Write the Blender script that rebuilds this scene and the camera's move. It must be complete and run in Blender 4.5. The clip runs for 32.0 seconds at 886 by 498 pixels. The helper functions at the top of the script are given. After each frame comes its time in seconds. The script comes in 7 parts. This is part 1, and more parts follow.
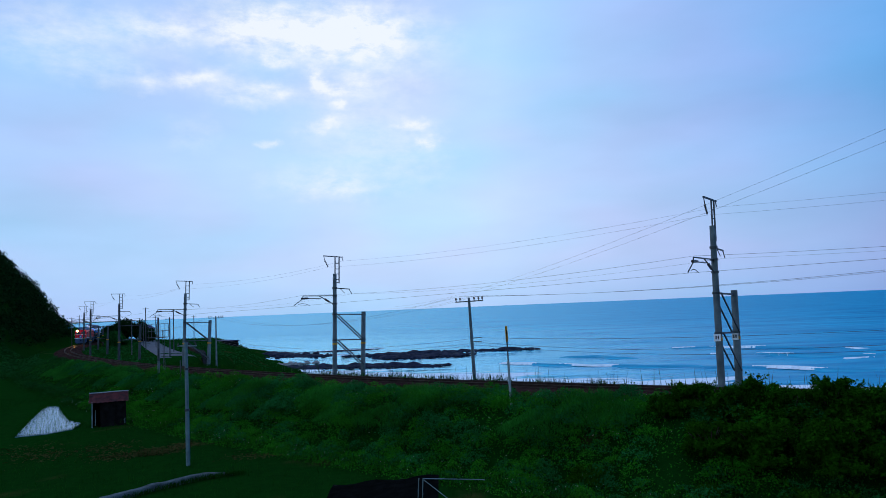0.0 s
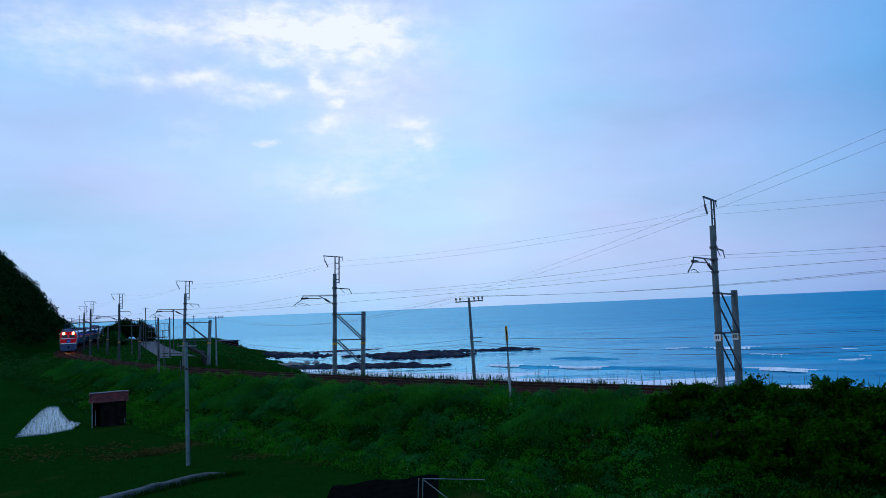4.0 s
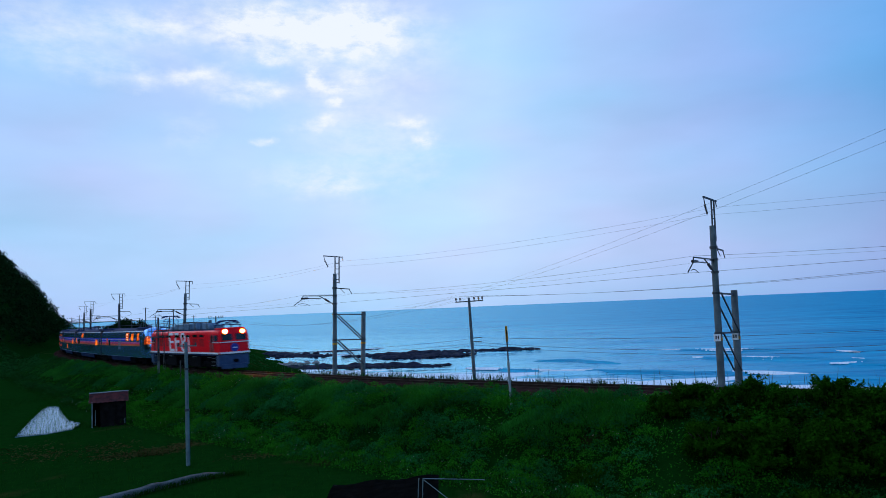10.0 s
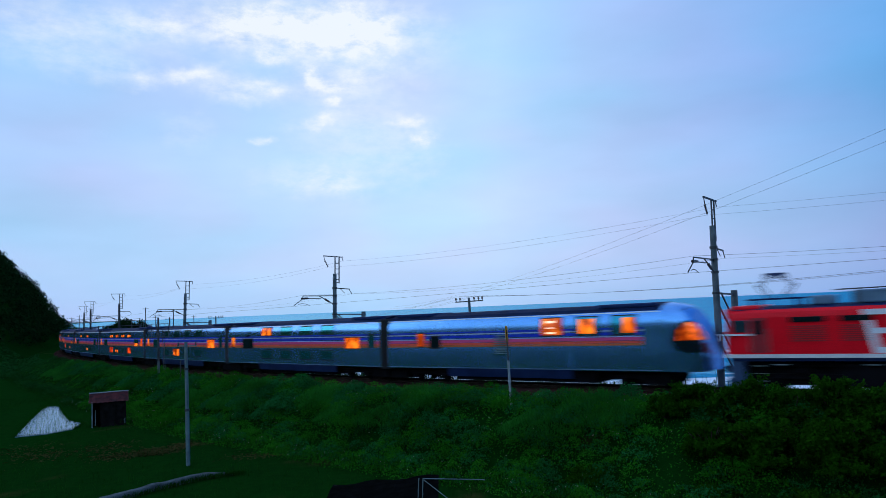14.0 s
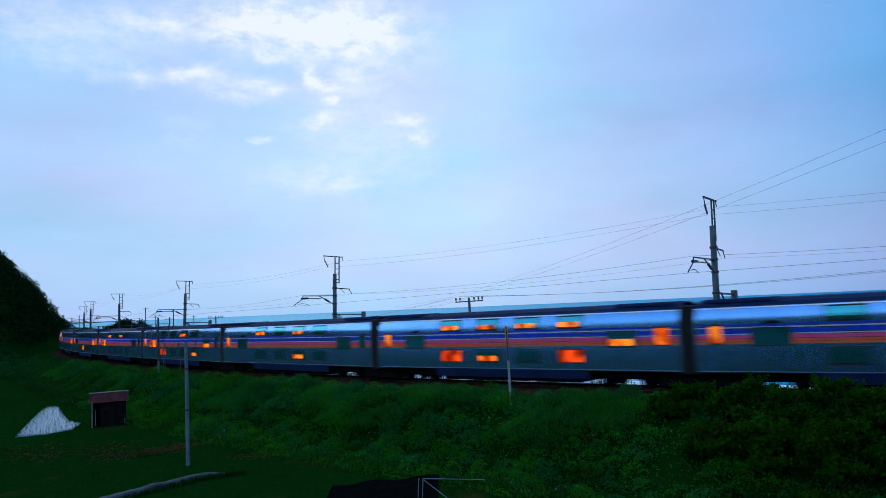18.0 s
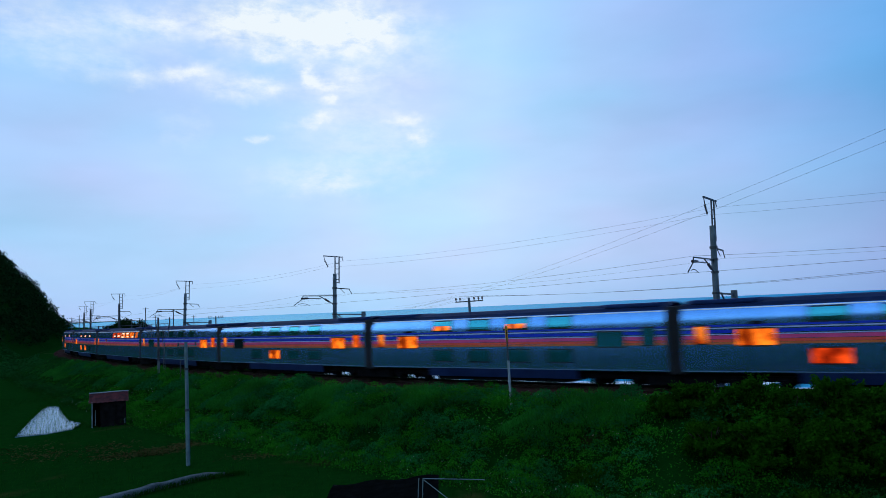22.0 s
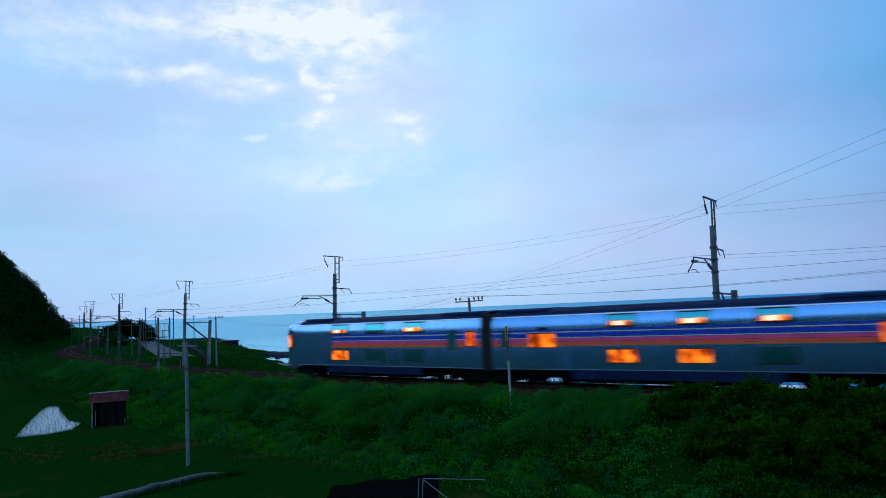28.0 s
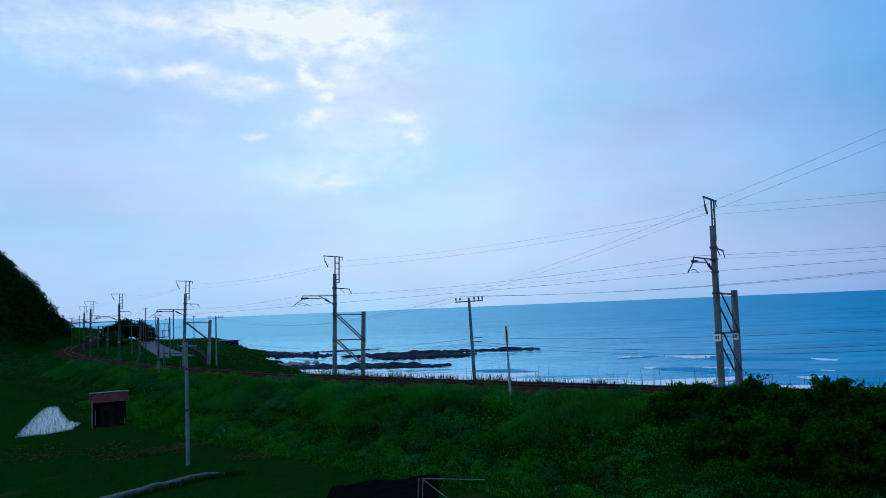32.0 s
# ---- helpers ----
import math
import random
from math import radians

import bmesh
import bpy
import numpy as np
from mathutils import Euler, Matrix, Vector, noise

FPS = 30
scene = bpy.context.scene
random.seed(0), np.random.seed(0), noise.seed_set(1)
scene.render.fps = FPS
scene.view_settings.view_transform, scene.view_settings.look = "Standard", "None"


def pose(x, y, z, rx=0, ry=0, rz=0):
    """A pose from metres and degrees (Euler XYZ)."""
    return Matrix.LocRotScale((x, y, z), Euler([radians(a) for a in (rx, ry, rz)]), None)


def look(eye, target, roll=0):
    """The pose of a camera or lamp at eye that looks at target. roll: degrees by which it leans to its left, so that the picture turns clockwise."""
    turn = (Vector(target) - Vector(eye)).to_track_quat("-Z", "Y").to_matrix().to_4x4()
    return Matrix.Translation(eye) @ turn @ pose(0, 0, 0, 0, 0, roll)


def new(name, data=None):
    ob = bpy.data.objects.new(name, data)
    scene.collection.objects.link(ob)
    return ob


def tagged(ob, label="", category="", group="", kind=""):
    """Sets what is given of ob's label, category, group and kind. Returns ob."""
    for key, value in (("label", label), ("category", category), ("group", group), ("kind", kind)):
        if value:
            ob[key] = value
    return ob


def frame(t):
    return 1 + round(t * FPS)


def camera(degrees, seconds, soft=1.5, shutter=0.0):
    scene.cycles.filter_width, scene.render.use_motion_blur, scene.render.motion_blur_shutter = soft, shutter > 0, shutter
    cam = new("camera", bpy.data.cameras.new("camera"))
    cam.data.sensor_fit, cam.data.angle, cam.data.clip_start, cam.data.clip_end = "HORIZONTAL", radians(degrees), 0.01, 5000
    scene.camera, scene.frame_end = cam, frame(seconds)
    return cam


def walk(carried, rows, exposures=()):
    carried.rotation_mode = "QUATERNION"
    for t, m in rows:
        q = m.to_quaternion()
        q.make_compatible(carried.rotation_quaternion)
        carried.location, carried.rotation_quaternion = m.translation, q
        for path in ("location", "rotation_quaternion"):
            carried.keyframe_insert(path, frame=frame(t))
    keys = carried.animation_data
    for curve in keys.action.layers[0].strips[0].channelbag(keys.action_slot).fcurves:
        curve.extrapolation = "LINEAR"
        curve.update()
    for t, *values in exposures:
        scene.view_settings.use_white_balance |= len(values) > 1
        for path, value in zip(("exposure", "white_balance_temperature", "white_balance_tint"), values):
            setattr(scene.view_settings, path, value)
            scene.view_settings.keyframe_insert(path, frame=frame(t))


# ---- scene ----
# ---- camera ----
cam = camera(62.97, 32.0, soft=0.8, shutter=0.9)
EYE = Vector((0.0, 0.0, 12.6))
AIM = EYE + Vector((0.0, math.cos(radians(4.507)), math.sin(radians(4.507))))
# the white balance drifts a little from rose to green on the way
walk(cam, [(0.0, look(EYE, AIM, -2.36)), (32.0, look(EYE, AIM, -2.36))], [(0.0, 0.0, 6500, 12.0), (8.0, 0.0, 6500, 12.0), (20.0, 0.0, 6500, 9.0), (32.0, 0.0, 6500, 7.0)])

# ---- light ----
SUN_AZ = radians(-62.0)      # low in the west beyond the wooded hill, soft through the veil
world = bpy.data.worlds.new("dusk_sky")
scene.world = world
world.use_nodes = True


def build_sky():
    nt = world.node_tree
    nt.nodes.clear()
    n, l = nt.nodes.new, nt.links.new
    out, bg = n("ShaderNodeOutputWorld"), n("ShaderNodeBackground")
    tc, sep = n("ShaderNodeTexCoord"), n("ShaderNodeSeparateXYZ")
    l(tc.outputs["Generated"], sep.inputs[0])
    sky = n("ShaderNodeTexSky")
    sky.sky_type, sky.sun_disc = "NISHITA", False
    sky.sun_elevation, sky.sun_rotation = radians(14.0), SUN_AZ
    dim = n("ShaderNodeVectorMath")
    dim.operation = "SCALE"
    dim.inputs["Scale"].default_value = 0.1
    l(sky.outputs[0], dim.inputs[0])
    # a thin overcast veil: colour by height, deeper blue towards the east
    up = n("ShaderNodeValToRGB")
    up.color_ramp.elements[0].position, up.color_ramp.elements[0].color = 0.0, (0.47, 0.66, 1.0, 1)
    up.color_ramp.elements[1].position, up.color_ramp.elements[1].color = 0.75, (0.34, 0.53, 0.92, 1)
    for at, col in ((0.06, (0.595, 0.72, 1.04, 1)), (0.14, (0.57, 0.757, 1.07, 1)), (0.32, (0.50, 0.73, 1.08, 1))):
        e = up.color_ramp.elements.new(at)
        e.color = col
    l(sep.outputs["Z"], up.inputs[0])
    east = n("ShaderNodeMapRange")
    east.inputs[1].default_value, east.inputs[2].default_value = 0.08, 0.55
    l(sep.outputs["X"], east.inputs[0])
    blue = n("ShaderNodeMix")
    blue.data_type, blue.blend_type = "RGBA", "MULTIPLY"
    # rose-grey low down, deep blue higher up; deeper still round to the dark side
    tone, band, round_east, dark_side = n("ShaderNodeMix"), n("ShaderNodeMapRange"), n("ShaderNodeMapRange"), n("ShaderNodeMix")
    tone.data_type = "RGBA"
    tone.inputs[6].default_value, tone.inputs[7].default_value = (0.43, 0.50, 0.69, 1), (0.29, 0.54, 0.77, 1)
    band.inputs[1].default_value, band.inputs[2].default_value = 0.08, 0.24
    l(sep.outputs["Z"], band.inputs[0])
    l(band.outputs[0], tone.inputs[0])
    round_east.inputs[1].default_value, round_east.inputs[2].default_value = 0.50, 0.92
    l(sep.outputs["X"], round_east.inputs[0])
    dark_side.data_type, dark_side.blend_type = "RGBA", "MULTIPLY"
    dark_side.inputs[7].default_value = (0.35, 0.50, 0.68, 1)
    l(round_east.outputs[0], dark_side.inputs[0])
    l(tone.outputs[2], dark_side.inputs[6])
    l(dark_side.outputs[2], blue.inputs[7])
    high, part_of = n("ShaderNodeMapRange"), n("ShaderNodeMath")
    high.inputs[1].default_value, high.inputs[2].default_value, high.inputs[3].default_value, high.inputs[4].default_value = 0.04, 0.26, 0.80, 1.0
    l(sep.outputs["Z"], high.inputs[0])
    part_of.operation = "MULTIPLY"
    l(east.outputs[0], part_of.inputs[0])
    l(high.outputs[0], part_of.inputs[1])
    l(part_of.outputs[0], blue.inputs[0])
    l(up.outputs[0], blue.inputs[6])
    west = n("ShaderNodeMapRange")
    west.inputs[1].default_value, west.inputs[2].default_value = -0.12, -0.55
    l(sep.outputs["X"], west.inputs[0])
    pale = n("ShaderNodeMix")
    pale.data_type, pale.blend_type = "RGBA", "MULTIPLY"
    pale.inputs[7].default_value = (0.72, 0.84, 0.92, 1)
    l(west.outputs[0], pale.inputs[0])
    l(blue.outputs[2], pale.inputs[6])
    # soft streaks in the veil
    mp = n("ShaderNodeMapping")
    mp.inputs["Scale"].default_value = (2.2, 2.2, 7.0)
    nz = n("ShaderNodeTexNoise")
    nz.inputs["Scale"].default_value, nz.inputs["Detail"].default_value, nz.inputs["Roughness"].default_value = 1.6, 4.0, 0.5
    l(tc.outputs["Generated"], mp.inputs[0])
    l(mp.outputs[0], nz.inputs["Vector"])
    st = n("ShaderNodeMapRange")
    st.inputs[1].default_value, st.inputs[2].default_value = 0.3, 0.7
    st.inputs[3].default_value, st.inputs[4].default_value = 0.93, 1.08
    l(nz.outputs["Fac"], st.inputs[0])
    # faint rose and turquoise tints drifting through it
    mp3, nz3, r3, hue = n("ShaderNodeMapping"), n("ShaderNodeTexNoise"), n("ShaderNodeMapRange"), n("ShaderNodeMix")
    mp3.inputs["Scale"].default_value, mp3.inputs["Location"].default_value = (1.6, 1.6, 4.5), (3.1, 0.4, 1.7)
    nz3.inputs["Scale"].default_value, nz3.inputs["Detail"].default_value = 1.7, 2.0
    l(tc.outputs["Generated"], mp3.inputs[0])
    l(mp3.outputs[0], nz3.inputs["Vector"])
    r3.inputs[1].default_value, r3.inputs[2].default_value = 0.36, 0.64
    l(nz3.outputs["Fac"], r3.inputs[0])
    hue.data_type = "RGBA"
    hue.inputs[6].default_value, hue.inputs[7].default_value = (0.86, 1.01, 1.0, 1), (1.08, 0.965, 1.0, 1)
    l(r3.outputs[0], hue.inputs[0])
    tint = n("ShaderNodeVectorMath")
    tint.operation = "MULTIPLY"
    veil = n("ShaderNodeVectorMath")
    veil.operation = "SCALE"
    # the veil over the land side is a little brighter
    land = n("ShaderNodeMapRange")
    land.inputs[1].default_value, land.inputs[2].default_value = 0.25, -0.6
    l(sep.outputs["Y"], land.inputs[0])
    deep = n("ShaderNodeMix")
    deep.data_type, deep.blend_type = "RGBA", "MULTIPLY"
    deep.inputs[7].default_value = (1.56, 1.46, 1.30, 1)
    l(land.outputs[0], deep.inputs[0])
    l(pale.outputs[2], deep.inputs[6])
    l(deep.outputs[2], tint.inputs[0])
    l(hue.outputs[2], tint.inputs[1])
    l(tint.outputs[0], veil.inputs[0])
    l(st.outputs[0], veil.inputs["Scale"])
    mix = n("ShaderNodeMix")
    mix.data_type = "RGBA"
    mix.inputs[0].default_value = 0.96
    l(dim.outputs[0], mix.inputs[6])
    l(veil.outputs[0], mix.inputs[7])
    l(mix.outputs[2], bg.inputs["Color"])
    bg.inputs["Strength"].default_value = 1.0
    l(bg.outputs[0], out.inputs[0])


build_sky()
sun = new("sun", bpy.data.lights.new("sun", "SUN"))
sun.data.energy, sun.data.angle, sun.data.color = 0.6, radians(60), (0.92, 0.95, 1.0)
sun.matrix_world = look((0, 0, 0), (-math.sin(SUN_AZ), -math.cos(SUN_AZ), -0.22))
scene.view_settings.exposure = 0.0

# ---- materials ----


def shader(name, base, dark, scale=4.0, rough=0.8, metal=0.0, bump=0.3, fine=60.0, spread=(0.35, 0.65), spec=0.4):
    """A worn surface: two tones by a coarse noise, grain and relief by a fine one."""
    m = bpy.data.materials.new(name)
    m.use_nodes = True
    nt = m.node_tree
    n, l = nt.nodes.new, nt.links.new
    b = nt.nodes["Principled BSDF"]
    tc = n("ShaderNodeTexCoord")
    big, small = n("ShaderNodeTexNoise"), n("ShaderNodeTexNoise")
    big.inputs["Scale"].default_value, big.inputs["Detail"].default_value = scale, 5.0
    small.inputs["Scale"].default_value, small.inputs["Detail"].default_value = fine, 3.0
    l(tc.outputs["Object"], big.inputs["Vector"])
    l(tc.outputs["Object"], small.inputs["Vector"])
    r = n("ShaderNodeMapRange")
    r.inputs[1].default_value, r.inputs[2].default_value = spread
    l(big.outputs["Fac"], r.inputs[0])
    mx = n("ShaderNodeMix")
    mx.data_type = "RGBA"
    mx.inputs[6].default_value, mx.inputs[7].default_value = (*dark, 1), (*base, 1)
    l(r.outputs[0], mx.inputs[0])
    gr = n("ShaderNodeMapRange")
    gr.inputs[1].default_value, gr.inputs[2].default_value, gr.inputs[3].default_value, gr.inputs[4].default_value = 0.3, 0.7, 0.82, 1.15
    l(small.outputs["Fac"], gr.inputs[0])
    mul = n("ShaderNodeVectorMath")
    mul.operation = "SCALE"
    l(mx.outputs[2], mul.inputs[0])
    l(gr.outputs[0], mul.inputs["Scale"])
    l(mul.outputs[0], b.inputs["Base Color"])
    b.inputs["Roughness"].default_value, b.inputs["Metallic"].default_value = rough, metal
    b.inputs["Specular IOR Level"].default_value = spec
    if bump:
        bp = n("ShaderNodeBump")
        bp.inputs["Strength"].default_value, bp.inputs["Distance"].default_value = bump, 0.02
        l(small.outputs["Fac"], bp.inputs["Height"])
        l(bp.outputs[0], b.inputs["Normal"])
    return m


def leafy(name, low, high, rough=0.55, seed_by="island", trans=0.25):
    """Leaves and blades: every leaf has its own tone."""
    m = bpy.data.materials.new(name)
    m.use_nodes = True
    nt = m.node_tree
    n, l = nt.nodes.new, nt.links.new
    b = nt.nodes["Principled BSDF"]
    g = n("ShaderNodeNewGeometry")
    tc, nz = n("ShaderNodeTexCoord"), n("ShaderNodeTexNoise")
    nz.inputs["Scale"].default_value, nz.inputs["Detail"].default_value = 0.35, 3.0
    l(tc.outputs["Object"], nz.inputs["Vector"])
    ad = n("ShaderNodeMath")
    ad.operation = "MULTIPLY_ADD"
    ad.inputs[1].default_value = 0.42
    sh = n("ShaderNodeMapRange")
    sh.inputs[1].default_value, sh.inputs[2].default_value, sh.inputs[3].default_value, sh.inputs[4].default_value = 0.3, 0.7, 0.0, 0.58
    l(nz.outputs["Fac"], sh.inputs[0])
    l(g.outputs["Random Per Island"], ad.inputs[0])
    l(sh.outputs[0], ad.inputs[2])
    mx = n("ShaderNodeMix")
    mx.data_type = "RGBA"
    mx.inputs[6].default_value, mx.inputs[7].default_value = (*low, 1), (*high, 1)
    l(ad.outputs[0], mx.inputs[0])
    l(mx.outputs[2], b.inputs["Base Color"])
    b.inputs["Roughness"].default_value = rough
    b.inputs["Specular IOR Level"].default_value = 0.0
    if trans:
        tr, ms = n("ShaderNodeBsdfTranslucent"), n("ShaderNodeMixShader")
        ms.inputs[0].default_value = trans
        l(mx.outputs[2], tr.inputs[0])
        l(b.outputs[0], ms.inputs[1])
        l(tr.outputs[0], ms.inputs[2])
        l(ms.outputs[0], nt.nodes["Material Output"].inputs[0])
    return m


def lamp_glow(name, col, strength):
    m = bpy.data.materials.new(name)
    m.use_nodes = True
    b = m.node_tree.nodes["Principled BSDF"]
    b.inputs["Base Color"].default_value = (*[c * 0.5 for c in col], 1)
    b.inputs["Emission Color"].default_value = (*col, 1)
    b.inputs["Emission Strength"].default_value = strength
    return m


def sea_surface(name="sea_water", surf=True):
    m = bpy.data.materials.new(name)
    m.use_nodes = True
    nt = m.node_tree
    n, l = nt.nodes.new, nt.links.new
    nt.nodes.remove(nt.nodes["Principled BSDF"])
    body, gloss, ms = n("ShaderNodeBsdfDiffuse"), n("ShaderNodeBsdfGlossy"), n("ShaderNodeMixShader")
    # long streaks of deeper and paler water
    tcb, mpb, nzb, rb, hues = n("ShaderNodeTexCoord"), n("ShaderNodeMapping"), n("ShaderNodeTexNoise"), n("ShaderNodeMapRange"), n("ShaderNodeMix")
    mpb.inputs["Scale"].default_value, mpb.inputs["Rotation"].default_value = (0.018, 0.14, 1), (0, 0, radians(8))
    nzb.inputs["Scale"].default_value, nzb.inputs["Detail"].default_value, nzb.inputs["Roughness"].default_value = 1.0, 7.0, 0.68
    l(tcb.outputs["Object"], mpb.inputs[0])
    l(mpb.outputs[0], nzb.inputs["Vector"])
    rb.inputs[1].default_value, rb.inputs[2].default_value = 0.34, 0.66
    l(nzb.outputs["Fac"], rb.inputs[0])
    hues.data_type = "RGBA"
    hues.inputs[6].default_value, hues.inputs[7].default_value = (0.001, 0.16, 0.33, 1), (0.007, 0.38, 0.59, 1)
    l(rb.outputs[0], hues.inputs[0])
    l(hues.outputs[2], body.inputs["Color"])
    gloss.inputs["Color"].default_value, gloss.inputs["Roughness"].default_value = (0.54, 0.93, 1.0, 1), 0.16
    # calm and mirroring in the lee of the reefs and by the shore, ruffled further east
    tcw, sw, dv, calm = n("ShaderNodeTexCoord"), n("ShaderNodeSeparateXYZ"), n("ShaderNodeMath"), n("ShaderNodeMapRange")
    l(tcw.outputs["Object"], sw.inputs[0])
    dv.operation = "DIVIDE"
    l(sw.outputs["X"], dv.inputs[0])
    l(sw.outputs["Y"], dv.inputs[1])
    calm.inputs[1].default_value, calm.inputs[2].default_value, calm.inputs[3].default_value, calm.inputs[4].default_value = -0.25, 0.58, 0.62, 0.10
    l(dv.outputs[0], calm.inputs[0])
    lee, mx = n("ShaderNodeMapRange"), n("ShaderNodeMath")
    lee.inputs[1].default_value, lee.inputs[2].default_value, lee.inputs[3].default_value, lee.inputs[4].default_value = 420, 110, 1.0, 1.75
    l(sw.outputs["Y"], lee.inputs[0])
    mx.operation = "MULTIPLY"
    l(calm.outputs[0], mx.inputs[0])
    l(lee.outputs[0], mx.inputs[1])
    if surf:
        l(mx.outputs[0], ms.inputs[0])
    else:
        ms.inputs[0].default_value = 0.10
    tc = n("ShaderNodeTexCoord")
    prev = None
    for sc, amp, dist in (((0.02, 0.07, 1), 1.0, 1.6), ((0.07, 0.38, 1), 1.0, 1.5), ((0.9, 1.6, 1), 0.6, 0.08)):
        mp, nz, bp = n("ShaderNodeMapping"), n("ShaderNodeTexNoise"), n("ShaderNodeBump")
        mp.inputs["Scale"].default_value = sc
        mp.inputs["Rotation"].default_value = (0, 0, radians(12))
        nz.inputs["Scale"].default_value, nz.inputs["Detail"].default_value = 1.0, 3.0
        l(tc.outputs["Object"], mp.inputs[0])
        l(mp.outputs[0], nz.inputs["Vector"])
        bp.inputs["Strength"].default_value, bp.inputs["Distance"].default_value = amp, dist
        l(nz.outputs["Fac"], bp.inputs["Height"])
        if prev:
            l(prev.outputs[0], bp.inputs["Normal"])
        prev = bp
    l(prev.outputs[0], gloss.inputs["Normal"])
    # white surf in broken bands where the swell reaches the shore
    sep, band, mp2, nz2 = n("ShaderNodeSeparateXYZ"), n("ShaderNodeMapRange"), n("ShaderNodeMapping"), n("ShaderNodeTexNoise")
    l(tc.outputs["Object"], sep.inputs[0])
    lean = n("ShaderNodeMath")
    lean.operation, lean.inputs[1].default_value = "MULTIPLY_ADD", 0.75
    l(sep.outputs["X"], lean.inputs[0])
    l(sep.outputs["Y"], lean.inputs[2])
    band.inputs[1].default_value, band.inputs[2].default_value, band.inputs[3].default_value, band.inputs[4].default_value = 150, 130, -0.22, 0.25
    l(lean.outputs[0], band.inputs[0])
    mp2.inputs["Scale"].default_value, mp2.inputs["Rotation"].default_value = (0.035, 0.26, 1), (0, 0, radians(-24))
    nz2.inputs["Scale"].default_value, nz2.inputs["Detail"].default_value, nz2.inputs["Roughness"].default_value = 1.0, 6.0, 0.62
    l(tc.outputs["Object"], mp2.inputs[0])
    l(mp2.outputs[0], nz2.inputs["Vector"])
    ad, cut = n("ShaderNodeMath"), n("ShaderNodeMapRange")
    ad.operation = "ADD"
    l(nz2.outputs["Fac"], ad.inputs[0])
    l(band.outputs[0], ad.inputs[1])
    cut.inputs[1].default_value, cut.inputs[2].default_value = 0.60, 0.68
    l(ad.outputs[0], cut.inputs[0])
    foam, ms2 = n("ShaderNodeBsdfDiffuse"), n("ShaderNodeMixShader")
    foam.inputs["Color"].default_value = (0.80, 0.84, 0.88, 1)
    l(body.outputs[0], ms.inputs[1])
    l(gloss.outputs[0], ms.inputs[2])
    if surf:
        l(cut.outputs[0], ms2.inputs[0])
    else:
        ms2.inputs[0].default_value = 0.0
    l(ms.outputs[0], ms2.inputs[1])
    l(foam.outputs[0], ms2.inputs[2])
    l(ms2.outputs[0], nt.nodes["Material Output"].inputs[0])
    return m


def ground_cover():
    """Soil and short grass: dark greens, with dry straw patches on the flat field."""
    m = bpy.data.materials.new("grassy_ground")
    m.use_nodes = True
    nt = m.node_tree
    n, l = nt.nodes.new, nt.links.new
    b = nt.nodes["Principled BSDF"]
    tc = n("ShaderNodeTexCoord")
    a, c, d = n("ShaderNodeTexNoise"), n("ShaderNodeTexNoise"), n("ShaderNodeTexNoise")
    for nz, sc, de in ((a, 0.22, 5.0), (c, 2.5, 6.0), (d, 14.0, 4.0)):
        nz.inputs["Scale"].default_value, nz.inputs["Detail"].default_value = sc, de
        l(tc.outputs["Object"], nz.inputs["Vector"])
    mix1 = n("ShaderNodeMix")
    mix1.data_type = "RGBA"
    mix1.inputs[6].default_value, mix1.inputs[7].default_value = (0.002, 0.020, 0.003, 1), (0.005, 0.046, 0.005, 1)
    l(c.outputs["Fac"], mix1.inputs[0])
    r = n("ShaderNodeMapRange")
    r.inputs[1].default_value, r.inputs[2].default_value = 0.62, 0.76
    l(a.outputs["Fac"], r.inputs[0])
    r2 = n("ShaderNodeMath")
    r2.operation = "MULTIPLY"
    l(r.outputs[0], r2.inputs[0])
    l(d.outputs["Fac"], r2.inputs[1])
    mix2 = n("ShaderNodeMix")
    mix2.data_type = "RGBA"
    mix2.inputs[7].default_value = (0.085, 0.055, 0.022, 1)
    l(r2.outputs[0], mix2.inputs[0])
    l(mix1.outputs[2], mix2.inputs[6])
    l(mix2.outputs[2], b.inputs["Base Color"])
    b.inputs["Roughness"].default_value = 0.95
    b.inputs["Specular IOR Level"].default_value = 0.0
    bp = n("ShaderNodeBump")
    bp.inputs["Strength"].default_value, bp.inputs["Distance"].default_value = 0.8, 0.08
    l(d.outputs["Fac"], bp.inputs["Height"])
    l(bp.outputs[0], b.inputs["Normal"])
    return m


M_GROUND = ground_cover()
M_SEA = sea_surface()
M_SWELL = sea_surface("swell_water", False)
M_BALLAST = shader("ballast_stone", (0.052, 0.026, 0.022), (0.022, 0.012, 0.010), 1.2, 0.95, 0, 1.0, 22.0, spec=0.0)
M_RAIL = shader("rail_steel", (0.05, 0.032, 0.026), (0.022, 0.013, 0.010), 2.0, 0.7, 0.1, 0.1, spec=0.05)
M_SLEEPER = shader("sleeper_concrete", (0.06, 0.04, 0.032), (0.03, 0.02, 0.016), 3.0, 0.95, 0, 0.4, spec=0.0)
M_CONCRETE = shader("mast_concrete", (0.13, 0.17, 0.185), (0.07, 0.095, 0.105), 1.6, 0.85, 0, 0.4, 30.0)
M_STEEL = shader("painted_steel", (0.09, 0.10, 0.11), (0.045, 0.05, 0.055), 3.0, 0.55, 0.5, 0.1)
M_GALV = shader("galvanised_steel", (0.16, 0.25, 0.27), (0.11, 0.175, 0.19), 2.0, 0.6, 0.2, 0.1)
